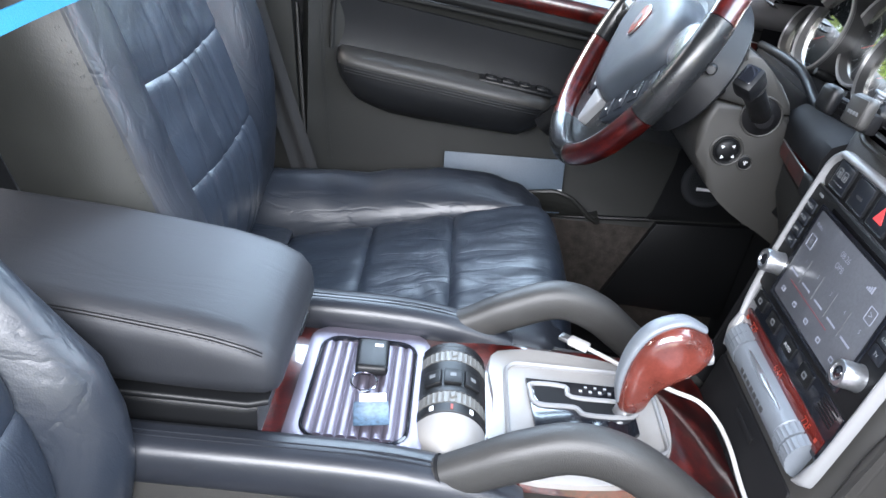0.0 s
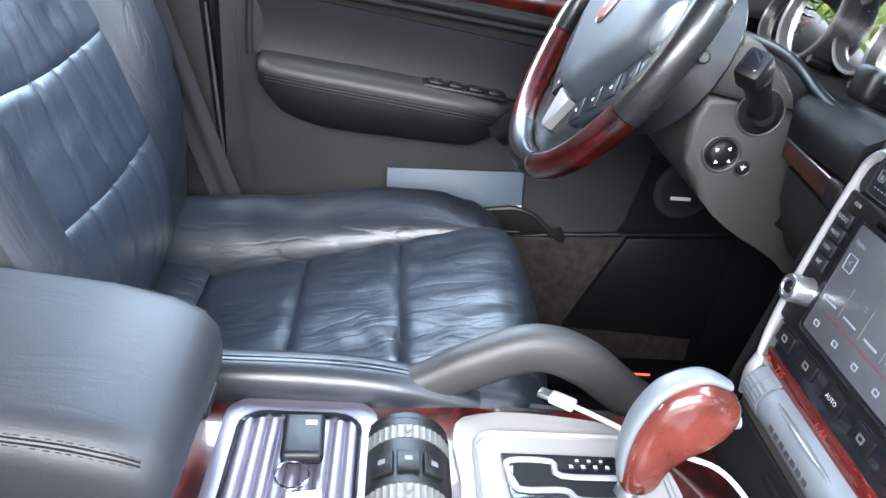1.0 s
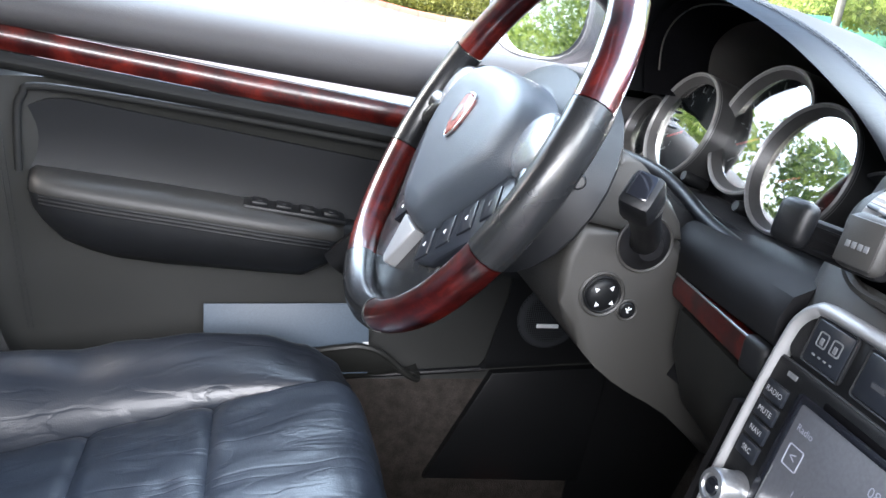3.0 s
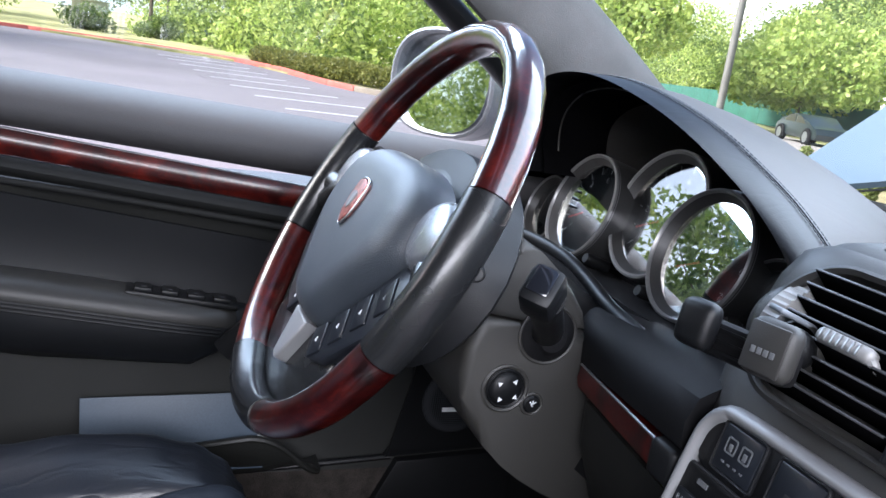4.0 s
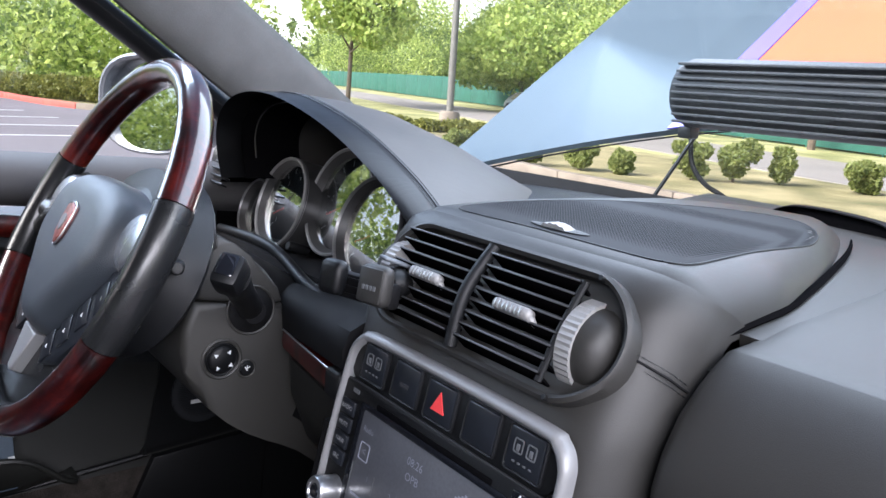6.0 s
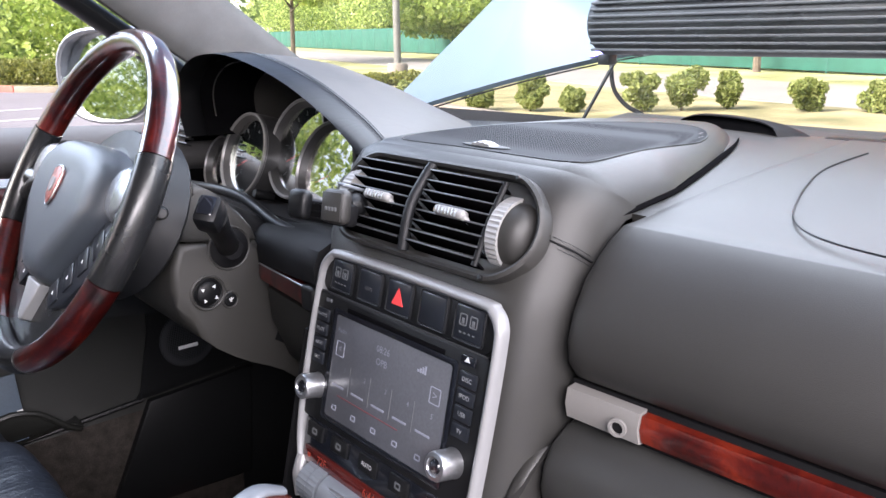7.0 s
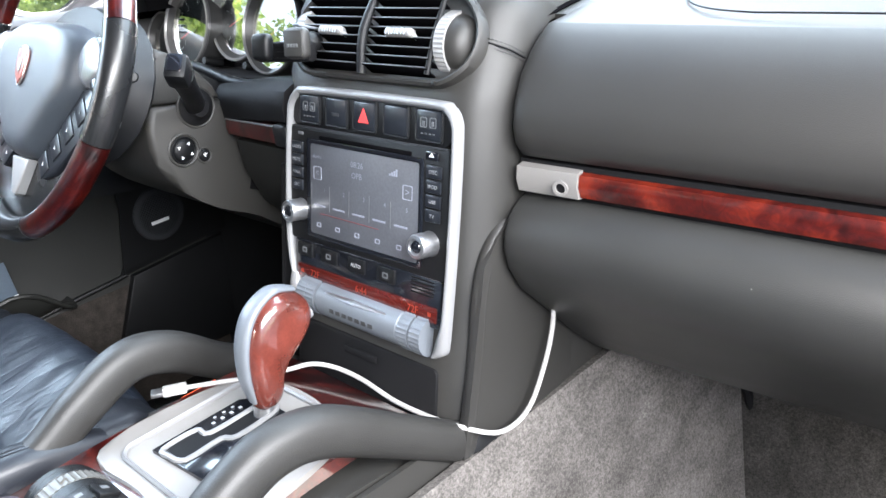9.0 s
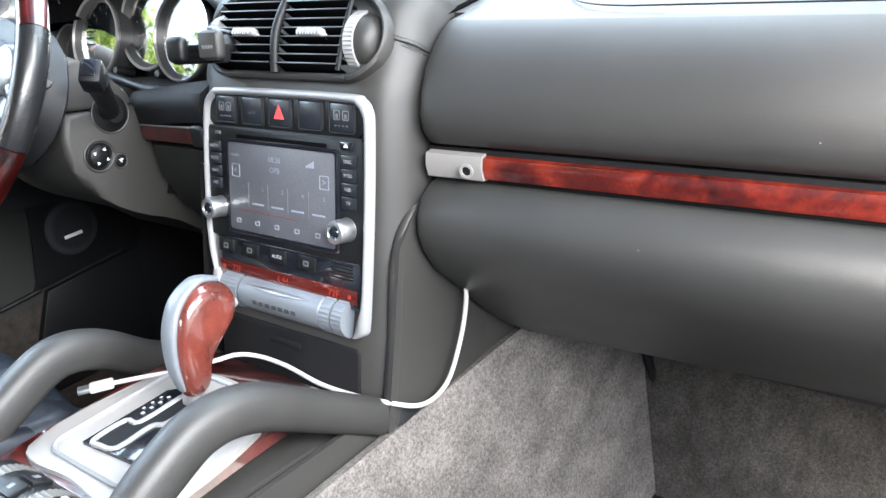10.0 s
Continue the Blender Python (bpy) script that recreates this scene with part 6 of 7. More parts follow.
def air_vent(u0, u1, group):
    v = thing("air_vent", VENT((u0 + u1) / 2, -0.035, 0), "black slatted dashboard air vent with a silver slider", "air vent", group)
    w, c = u1 - u0, (u0 + u1) / 2
    part("duct", rbox(VENT, c, 0, -0.0225, w, 0.07, 0.002, 0), RECESS_SHADE, v)
    for k in range(8):
        vv = -0.0315 + 0.0088 * k
        part("slat", rbox(Plane(VENT(c, vv, 0.001), VENT.u, VENT.v * 0.30 + VENT.w), 0, 0, 0, w, 0.016, 0.0018, 0.0006), RECESS_SHADE, v)
        part("lit_slat_edge", rbox(Plane(VENT(c, vv, 0.001), VENT.u, VENT.v * 0.30 + VENT.w), 0, 0.0082, 0, w, 0.0008, 0.0013, 0.0002), SLAT_EDGE_LIT, v, "thin grey strip painted as the slat's lit edge")
    for k in range(6):
        part("rear_blade", rbox(VENT, u0 + w * (k + 0.5) / 6, 0, -0.016, 0.0016, 0.066, 0.008, 0), RECESS_SHADE, v)
    s = part("slider", join(rbox(VENT, c, 0.001, 0.0085, 0.036, 0.0085, 0.010, 0.0038, 3), tube([VENT(c + 0.014, 0.0, 0.008), VENT(c + 0.018, -0.0015, 0.007), VENT(c + 0.0205, -0.004, 0.004)], [0.0035, 0.0028, 0.0012], n=8, steps=3)), PALE_SATIN, v, "ribbed silver slider")
    part("ribs", join(*[rbox(VENT, c - 0.013 + 0.004 * k, 0.001, 0.0135, 0.0013, 0.0064, 0.0012, 0.0003) for k in range(7)]), STEEL, s)
    return v


air_vent(-0.094, -0.004, "dashboard air vents")
air_vent(0.006, 0.090, "dashboard air vents")
vf = thing("vent_surround", VENT(0, -0.045, 0), "black rounded surround of the middle air vents with thumb wheels", "vent trim")
outer = [(u + 0.0095, v) for u, v in rrect(0.251, 0.087, 0.042, 14)]
inner_o = [(u + 0.0105, v) for u, v in rrect(0.239, 0.077, 0.037, 14)]
part("well", prism(VENT, inner_o, -0.030, -0.024), RECESS_SHADE, vf)
part("bezel", ring(BENT, outer, inner_o, -0.020, 0.002, 0.002), TRIM, vf)
part("bridge", tube([VENT(0.001, 0.038, 0.004), VENT(0.0008, 0.0, 0.011), VENT(0.003, -0.038, 0.004)], 0.0048, n=10, steps=5), TRIM_DARK, vf, "grey bar between the vents")
part("end_bar", tube([VENT(0.0905, 0.034, 0.004), VENT(0.0895, 0.0, 0.006), VENT(0.0885, -0.034, 0.004)], 0.0026, n=8, steps=4), TRIM_DARK, vf, "dark bar at the slats' end")
for u, sgn in ((0.0985, 1), (-0.101, -1)):
    teeth = []
    for k in range(88):
        r = 0.0300 if k % 2 else 0.0289
        a = 2 * math.pi * k / 88
        teeth.append((r * math.cos(a) * 0.95, r * math.sin(a)))
    TW = Plane(VENT(u, 0, -0.018), VENT.w, VENT.v)
    s = 1 if TW.w.dot(VENT.u) > 0 else -1
    part("thumb_wheel", prism(TW, teeth, -0.006, 0.006, 0.0006), PALE_SATIN, vf, "ribbed silver thumb wheel")
    part("end_cap", lathe(VENT(u + 0.008 * sgn, 0, -0.019), VENT.u * sgn, [(0.0272, -0.002), (0.0268, 0.005), (0.0235, 0.0110), (0.0175, 0.0152), (0.009, 0.0175), (0, 0.0180)], 32, up=tuple(VENT.v)), TRIM, vf, "domed grey end cap")
for u, v in ((0.101, 0.039), (0.099, -0.041)):
    part("screw", lathe(VENT(u, v, 0.004), VENT.w, [(0, 0.002), (0.0016, 0.002), (0.002, 0.001), (0.002, -0.002)], 12), PLASTIC, vf)

# ---- phone holder ----
ph = thing("phone_holder", (0.39, 0.06, 1.15), "black spring phone holder clipped to an air vent", "phone holder")
HOLD = Plane((0.386, 0.040, 1.158), (0.25, -1, 0), (0.2, 0, 1))
part("near_jaw", rbox(HOLD, 0, 0.004, 0, 0.027, 0.030, 0.014, 0.006, 3), TRIM, ph)
part("jaw_pad", rbox(HOLD, 0, 0.004, 0.0066, 0.022, 0.025, 0.002, 0.004), TRIM, ph)
part("logo_bars", join(*[rbox(HOLD, -0.0054 + 0.0036 * k, 0.002, 0.0078, 0.0026, 0.0034, 0.0008, 0.0003) for k in range(4)]), PRINT_DIM, ph)
part("ball_joint", lathe(HOLD(-0.010, 0.004, -0.036), HOLD.w, [(0, 0.013), (0.007, 0.011), (0.011, 0.005), (0.012, 0), (0.010, -0.006)], 18), PLASTIC, ph)
part("lock_ring", lathe(HOLD(-0.014, 0.005, -0.046), HOLD.w, [(0.013, 0.004), (0.0145, 0.002), (0.0145, -0.005), (0.012, -0.007)], 20), TRIM, ph)
for k in range(3):
    part("rail_groove", rbox(HOLD, -0.030, -0.010 + 0.006 * k, -0.0108, 0.05, 0.0015, 0.001, 0), PLASTIC, ph)
part("far_jaw", rbox(HOLD, -0.048, 0.001, -0.004, 0.023, 0.027, 0.014, 0.006, 3), PLASTIC, ph)
part("rail", rbox(HOLD, -0.03, -0.004, -0.018, 0.07, 0.02, 0.014, 0.004), RUBBER_AND_SHADE, ph)
LEVER = Plane((0.4215, 0.067, 1.1705), (0.019, -0.003, -0.007), (0.15, 1, 0))
part("lever", rbox(LEVER, 0, 0, 0, 0.026, 0.012, 0.0032, 0.0014, 3), BAR_SILVER, ph, "pale release lever")

# ---- steering wheel and column ----
WC = Vector((0.272, 0.392, 1.138))
WH = Plane(WC, (0, -1, 0), (0.479, 0, 0.878))
R = 0.184
wheel = thing("steering_wheel", WC, "leather and red burl steering wheel with a grey airbag cover", "steering wheel")


def rim_section(a0, a1, mat, label, r=0.0155, n=14):
    pts = [WH(R * math.sin(radians(a)), R * math.cos(radians(a)), 0) for a in [a0 + (a1 - a0) * k / n for k in range(n + 1)]]
    rows = []
    for i, q in enumerate(pts):
        a = radians(a0 + (a1 - a0) * i / n)
        out = WH.u * math.sin(a) + WH.v * math.cos(a)
        rows.append([q + (out * math.cos(t) * r * 0.92 + WH.w * math.sin(t) * r * 1.08) for t in [2 * math.pi * k / 16 for k in range(16)]])
    return part("rim_section", loft(rows), mat, wheel, label)


for a0, a1, m, lab in ((-70, 70, BURL, "glossy red burl rim section"), (70.4, 109.6, WHEEL_LEATHER, "black leather rim section"), (110, 158, BURL, "glossy red burl rim section"),
                       (158.4, 201.6, WHEEL_LEATHER, "black leather rim section"), (202, 250, BURL, "glossy red burl rim section"), (250.4, 289.6, WHEEL_LEATHER, "black leather rim section")):
    rim_section(a0, a1, m, lab, 0.0155 if m is BURL else 0.0162)
POD = material("brushed_silver_pod", (0.25, 0.26, 0.275), 0.27, metal=0.6, vary=0.05)
HUB = material("airbag_cover", (0.040, 0.048, 0.058), 0.42, bump=0.4, bump_scale=900, vary=0.06)


def dome(outline, w0, crown, rings=7, power=0.36):
    """A cushion-like cap over an outline."""
    cu, cv = sum(u for u, v in outline) / len(outline), sum(v for u, v in outline) / len(outline)
    rows = []
    for k in range(rings + 1):
        a = (math.pi / 2) * k / rings
        s, h = math.cos(a) ** power if k < rings else 0.02, math.sin(a)
        rows.append([WH(cu + (u - cu) * s, cv + (v - cv) * s, w0 + crown * h) for u, v in outline])
    return loft(rows)


HALF = [(0.0, 0.063), (0.050, 0.062), (0.090, 0.051), (0.108, 0.033), (0.112, 0.012), (0.110, -0.010), (0.094, -0.034), (0.060, -0.068), (0.036, -0.094), (0.016, -0.101)]
cover = [(q.x, q.y) for q in curve_points([(u, v, 0) for u, v in HALF] + [(0.0, -0.1015, 0)] + [(-u, v, 0) for u, v in HALF[:0:-1]], 4, closed=True)]
hubp = part("airbag_cover", dome(cover, -0.016, 0.0365, 10, 0.24), HUB, wheel, "grey grained airbag cover")
crest = [(0, -0.021), (0.010, -0.012), (0.0135, 0.004), (0.012, 0.017), (0, 0.020), (-0.012, 0.017), (-0.0135, 0.004), (-0.010, -0.012)]
part("emblem", prism(WH, [(u * 0.92, v * 1.05 + 0.004) for u, v in crest], 0.0195, 0.0245, 0.001), material("red_gold_emblem", (0.26, 0.09, 0.075), 0.35, metal=0.3, vary=0.6, vary_scale=260), hubp, "small red and gold shield")
part("emblem_border", tube([WH(u * 0.95, v * 1.09 + 0.004, 0.0225) for u, v in crest], 0.0010, n=6, steps=4, closed=True, side=tuple(WH.w)), STEEL, hubp)
part("emblem_field", prism(WH, [(u * 0.42, v * 0.42 + 0.004) for u, v in crest], 0.0245, 0.0255), SILVER, hubp)
part("hub_back", lathe(WH(0, 0, -0.055), WH.w, [(0.06, -0.02), (0.075, 0.0), (0.078, 0.02), (0.06, 0.03), (0, 0.03)], 28), PLASTIC, wheel)
for s in (1, -1):
    part("spoke", tube([WH(s * 0.05, 0.0, -0.030), WH(s * 0.11, -0.004, -0.024), WH(s * 0.172, 0.0, -0.006)], [0.022, 0.018, 0.016], n=12, steps=5, flat=1.0, side=tuple(WH.w)), WHEEL_LEATHER, wheel)
    pod = part("switch_pod", dome([(s * 0.129 + 0.034 * math.cos(radians(a)), 0.020 + 0.031 * math.sin(radians(a))) for a in range(0, 360, 12)], -0.012, 0.019, 6), POD, wheel, "silver control pod")
    part("pod_line", rbox(Plane(WH(s * 0.132, 0.022, 0.0015), WH.u * s + WH.v * 0.5, WH.v), 0, 0, 0, 0.05, 0.0016, 0.002, 0.0005), PLASTIC, pod)
    part("pod_outline", tube([WH(s * 0.132 + 0.0375 * math.cos(radians(a)), 0.022 + 0.0325 * math.sin(radians(a)), -0.012) for a in range(0, 360, 30)], 0.003, n=6, steps=3, closed=True, side=tuple(WH.w)), RUBBER_AND_SHADE, pod)
    keys = part("key_strip", prism(WH, [(s * u, v) for u, v in ((0.113, -0.010), (0.152, -0.006), (0.158, -0.024), (0.130, -0.064), (0.088, -0.108), (0.058, -0.118), (0.040, -0.104), (0.080, -0.055))][::int(s)], -0.026, -0.002, 0.003), KEY_SATIN, wheel, "black key strip")
    for k in range(4):
        f = k / 3
        u, v = s * (0.121 - 0.066 * f), -0.035 - 0.066 * f
        KY = Plane(WH(u, v, -0.002), WH.u * s + WH.v * 0.9, WH.v)
        cap = part("key", rbox(KY, 0, 0, 0, 0.021, 0.027, 0.003, 0.0012, 3), KEY_SATIN, keys)
        part("key_symbol", prism(WH, [(u - 0.002, v - 0.0018), (u + 0.002, v - 0.0018), (u, v + 0.0022)], -0.0004, 0.0001), PRINT_DIM if k == 0 else PRINT, keys)
    part("thumb_rest", tube([WH(s * 0.120, 0.012, -0.012), WH(s * 0.150, -0.004, -0.008), WH(s * 0.170, -0.022, -0.006)], [0.010, 0.014, 0.012], n=12, steps=4), WHEEL_LEATHER, wheel)
part("silver_spoke_trim", prism(WH, [(-0.024, -0.1005), (0.024, -0.1005), (0.0085, -0.143), (0.0, -0.146), (-0.0085, -0.143)][::-1], -0.012, 0.004, 0.003, 3), SILVER, wheel, "satin silver wedge on the lower spoke")
part("lower_spoke_web", prism(WH, [(-0.095, -0.095), (0.095, -0.095), (0.107, -0.126), (0.092, -0.146), (0.062, -0.166), (0.0, -0.176), (-0.062, -0.166), (-0.092, -0.146), (-0.107, -0.126)][::-1], -0.026, -0.007, 0.008, 4), WHEEL_LEATHER, wheel)

col = thing("steering_column", (0.36, 0.39, 1.05), "grey steering column shroud with stalk and adjuster", "steering column")
AX = -WH.w


def col_row(d, ry, rz, up=0.0, n=28, power=2.2):
    c = WC + AX * d
    row = []
    for k in range(n):
        a = 2 * math.pi * k / n
        cc, ss = math.cos(a), math.sin(a)
        row.append(c + Vector((0, 1, 0)) * ry * math.copysign(abs(cc) ** (2 / power), cc) + WH.v * (rz * math.copysign(abs(ss) ** (2 / power), ss) + up))
    return row


part("collar", loft([col_row(0.030, 0.10, 0.075, power=2), col_row(0.034, 0.122, 0.092, power=2), col_row(0.070, 0.134, 0.098, power=2), col_row(0.074, 0.130, 0.095, power=2)]), TRIM_DARK, col, "dark collar behind the wheel")
# the shroud's flank faces the passenger: an upper half with the stalk and a lower one with the adjuster
FLANK = Plane((0, 0.293, 0), (1, 0, 0), (0, 0, 1))
UPPER = [(0.368, 1.152), (0.385, 1.142), (0.402, 1.128), (0.420, 1.111), (0.434, 1.092), (0.4395, 1.076), (0.402, 1.0805), (0.3465, 1.0885), (0.352, 1.099), (0.358, 1.111), (0.362, 1.128), (0.362, 1.142)]
LOWER = [(0.4397, 1.0740), (0.4415, 1.055), (0.452, 1.040), (0.475, 1.020), (0.530, 1.000), (0.545, 0.853), (0.512, 0.861), (0.487, 0.884), (0.460, 0.907), (0.440, 0.919), (0.420, 0.929), (0.400, 0.941), (0.380, 0.956), (0.361, 0.975), (0.345, 0.996), (0.337, 1.017), (0.333, 1.037), (0.3355, 1.060), (0.3455, 1.0865), (0.402, 1.0785)]
part("upper_shroud", prism(FLANK, UPPER, -0.20, 0.0, 0.007, 4), TRIM_COLUMN, col, "grey upper half of the column shroud", sharp=60)
part("lower_shroud", prism(FLANK, LOWER, -0.20, 0.0, 0.009, 4), TRIM_COLUMN, col, "grey lower half of the column shroud", sharp=60)
part("shroud_core", loft([col_row(0.066, 0.080, 0.062, 0.0), col_row(0.25, 0.080, 0.062, -0.01)]), RUBBER_AND_SHADE, col)
st = part("stalk", tube([(0.402, 0.292, 1.074), (0.385, 0.262, 1.092), (0.366, 0.235, 1.113), (0.352, 0.214, 1.128)], [0.0115, 0.0105, 0.011, 0.013], n=14, steps=5, flat=1.15, side=(1, 0, 0.4)), PLASTIC, col, "black wiper stalk")
part("stalk_ring", ring(FLANK, [(0.403 + 0.0262 * math.cos(radians(a)), 1.073 + 0.0262 * math.sin(radians(a))) for a in range(0, 360, 12)], [(0.403 + 0.0235 * math.cos(radians(a)), 1.073 + 0.0235 * math.sin(radians(a))) for a in range(0, 360, 12)], -0.004, 0.0012, 0.0008), TRIM_COLUMN, st)
part("stalk_boot", lathe((0.403, 0.293, 1.073), (0, -1, 0), [(0, 0.014), (0.0115, 0.012), (0.015, 0.006), (0.0205, 0.0025), (0.0232, 0.001), (0.0232, -0.006)], 28), RUBBER_AND_SHADE, st)
HEAD = Plane((0.345, 0.205, 1.135), (-0.46, -0.62, 0.63), (0.55, 0.35, 0.76))
part("stalk_head", rbox(HEAD, 0, 0, 0, 0.031, 0.031, 0.025, 0.006, 2), PLASTIC, st)
part("stalk_key", rbox(HEAD, 0.0140, 0.002, 0.001, 0.006, 0.021, 0.017, 0.0025), PIANO, st)
part("stalk_ridge", rbox(HEAD, -0.002, 0.0150, 0.001, 0.020, 0.004, 0.012, 0.0015), PLASTIC, st)
KN = Plane((0.373, 0.293, 1.026), (1, 0, 0), (0, 0, 1))
part("adjuster_border", ring(KN, [(0.0212 * math.cos(radians(a)), 0.0212 * math.sin(radians(a))) for a in range(0, 360, 12)], [(0.0178 * math.cos(radians(a)), 0.0178 * math.sin(radians(a))) for a in range(0, 360, 12)], -0.004, 0.001, 0.0012), TRIM_COLUMN, col)
part("switch_border", ring(KN, [(0.0262 + 0.0105 * math.cos(radians(a)), -0.0142 + 0.0105 * math.sin(radians(a))) for a in range(0, 360, 15)], [(0.0262 + 0.0080 * math.cos(radians(a)), -0.0142 + 0.0080 * math.sin(radians(a))) for a in range(0, 360, 15)], -0.004, 0.0008, 0.0008), TRIM_COLUMN, col)
kn = part("adjuster", lathe(KN(0, 0, 0), KN.w, [(0.0172, -0.004), (0.0172, 0.001), (0.0160, 0.0022), (0.0148, 0.0012), (0.0138, 0.0030), (0.011, 0.0052), (0, 0.006)], 32), PLASTIC, col, "round four-way adjuster with white arrows")
for a in (52, 142, 232, 322):
    p = Plane(KN(0.0098 * math.cos(radians(a)), 0.0098 * math.sin(radians(a)), 0.0052), KN.u * math.sin(radians(a)) - KN.v * math.cos(radians(a)), KN.v * math.sin(radians(a)) + KN.u * math.cos(radians(a)))
    part("arrow", prism(p, [(-0.0022, -0.0016), (0.0022, -0.0016), (0.0, 0.0024)], 0, 0.0006), PRINT, kn)
k2 = part("small_switch", lathe(KN(0.0262, -0.0142, 0), KN.w, [(0.0078, -0.004), (0.0078, 0.001), (0.0062, 0.0026), (0, 0.003)], 22), PLASTIC, col)
for a in (35, 80, 125):
    p = Plane(KN(0.0262, -0.0142, 0.0029), KN.u * math.cos(radians(a)) + KN.v * math.sin(radians(a)), KN.v * math.cos(radians(a)) - KN.u * math.sin(radians(a)))
    part("symbol", rbox(p, 0.0012, 0.0006, 0, 0.0055, 0.0011, 0.0006, 0.0002), PRINT, k2)
pin = part("release_pin", lathe((0.322, 0.270, 1.131), (-0.35, -0.93, 0.10), [(0, 0.020), (0.0052, 0.020), (0.0064, 0.018), (0.0064, 0.004), (0.0045, 0.002), (0.0045, -0.02)], 16), PLASTIC, col)
part("pin_cap", lathe((0.322, 0.270, 1.131), (-0.35, -0.93, 0.10), [(0, 0.0206), (0.0044, 0.0204), (0.0044, 0.019)], 14), DIAL_TUBE, pin)

# ---- centre console ----
con = thing("centre_console", (0.1, YC, 0.43), "grey centre console with burl top and padded side rails", "centre console")
part("tunnel", loft([[(x, YC - w, 0.43), (x, YC - w * 0.93, z), (x, YC + w * 0.93, z), (x, YC + w, 0.43)] for x, w, z in ((-0.6, 0.135, 0.80), (-0.12, 0.135, 0.832), (0.10, 0.135, 0.832), (0.26, 0.14, 0.815), (0.40, 0.145, 0.77))]), TRIM, con)
for s, lab in ((1, "left"), (-1, "right")):
    y = YC + s * 0.122
    part("side_rail", tube([(-0.45, y, 0.845), (-0.15, y, 0.848), (-0.02, y, 0.848), (0.05, y, 0.842), (0.12, y, 0.826)], [0.024, 0.024, 0.025, 0.024, 0.016], n=14, steps=5, flat=0.95, power=3.0), LEATHER_SMOOTH, con, "dark padded side rail")
    for d in (-0.005, 0.001):
        part("rail_piping", tube([(-0.45, y + d, 0.8690), (-0.15, y + d, 0.8720), (-0.02, y + d, 0.8730), (0.02, y + d, 0.8708), (0.05, y + d, 0.8662), (0.08, y + d, 0.8578)], 0.0007, n=5, steps=4), LEATHER_SMOOTH, con)
    part("side_wall", slab(lambda a, b: (-0.45 + 0.85 * a, YC + s * (0.140 + 0.012 * b), 0.832 - 0.06 * max(0, a - 0.55) - 0.38 * b), 10, 4, 0.006 * s), TRIM, con)
part("wood_top", loft([[(x, YC + y, z) for y, z in ((-0.108, z0 - 0.01), (-0.104, z0), (0.104, z0), (0.108, z0 - 0.01))] for x, z0 in ((-0.118, 0.8405), (0.05, 0.8405), (0.20, 0.8405), (0.28, 0.838), (0.33, 0.822), (0.352, 0.80))]), BURL, con, "glossy red burl console top")
TRAYP = Plane((-0.034, YC, 0.842), (1, 0, 0), (0, 1, 0))
part("tray_frame", ring(TRAYP, rrect(0.130, 0.204, 0.026), rrect(0.102, 0.164, 0.022), -0.002, 0.003, 0.002), TRAY_METAL, con, "silver tray frame")
part("tray_lip", ring(TRAYP, rrect(0.104, 0.166, 0.022), rrect(0.098, 0.158, 0.020), -0.001, 0.0042, 0.0012), PIANO, con, "dark inner lip of the tray")
tray = part("tray", prism(TRAYP, rrect(0.104, 0.168, 0.02), -0.002, 0.0), TRAY_METAL, con, "ribbed silver tray")
for k in range(9):
    part("tray_rib", tube([TRAYP(-0.044 + 0.011 * k, -0.074, -0.0026), TRAYP(-0.044 + 0.011 * k, 0.074, -0.0026)], 0.0062, n=10, steps=1, side=(1, 0, 0)), TRAY_METAL, tray)

roll = thing("roller_control", (0.057, YC, 0.83), "black and silver barrel with two ribbed thumb wheels", "console control")
RO = Vector((0.056, 0.052, 0.826))
R0 = 0.0385


def barrel(a, b, r, mat, name, label="", ribs=0):
    prof = [(r * 0.96, a), (r, a + 0.001), (r, b - 0.001), (r * 0.96, b)]
    if not ribs:
        return part(name, lathe(RO, (0, -1, 0), [(0, a)] + prof + [(0, b)], 40, up=(1, 0, 0)), mat, roll, label)
    pts = [((r if k % 2 else r * 0.975) * math.cos(math.pi * k / ribs), (r if k % 2 else r * 0.975) * math.sin(math.pi * k / ribs)) for k in range(2 * ribs)]
    p = Plane(RO, (1, 0, 0), (0, 0, 1))
    s = 1 if p.w.y < 0 else -1
    return part(name, prism(p, pts, s * a, s * b), mat, roll, label)


barrel(0.0, 0.008, R0 * 0.97, PLASTIC, "end_band")
barrel(0.0085, 0.017, R0, PLASTIC, "marked_band")
barrel(0.0175, 0.033, R0 * 1.01, WHEEL_RIB, "thumb_wheel", "ribbed thumb wheel", 44)
mid = barrel(0.0335, 0.084, R0, PLASTIC, "drum")
barrel(0.0845, 0.100, R0 * 1.01, WHEEL_RIB, "thumb_wheel", "ribbed thumb wheel", 44)
barrel(0.1005, 0.115, R0, PLASTIC, "marked_band")
part("end_cap", lathe(RO, (0, -1, 0), [(0, 0.1155), (R0 * 0.98, 0.1155), (R0 * 0.97, 0.122), (R0 * 0.90, 0.138), (R0 * 0.72, 0.152), (R0 * 0.4, 0.160), (0, 0.162)], 40, up=(1, 0, 0)), IVORY, roll, "pale domed end cap")
for yy in (0.025, 0.092):
    part("wheel_grip", lathe(RO + Vector((0, -yy, R0 - 0.001)), (0, 0, 1), [(0, 0.003), (0.0035, 0.0024), (0.0052, 0)], 3), WHEEL_RIB, roll)
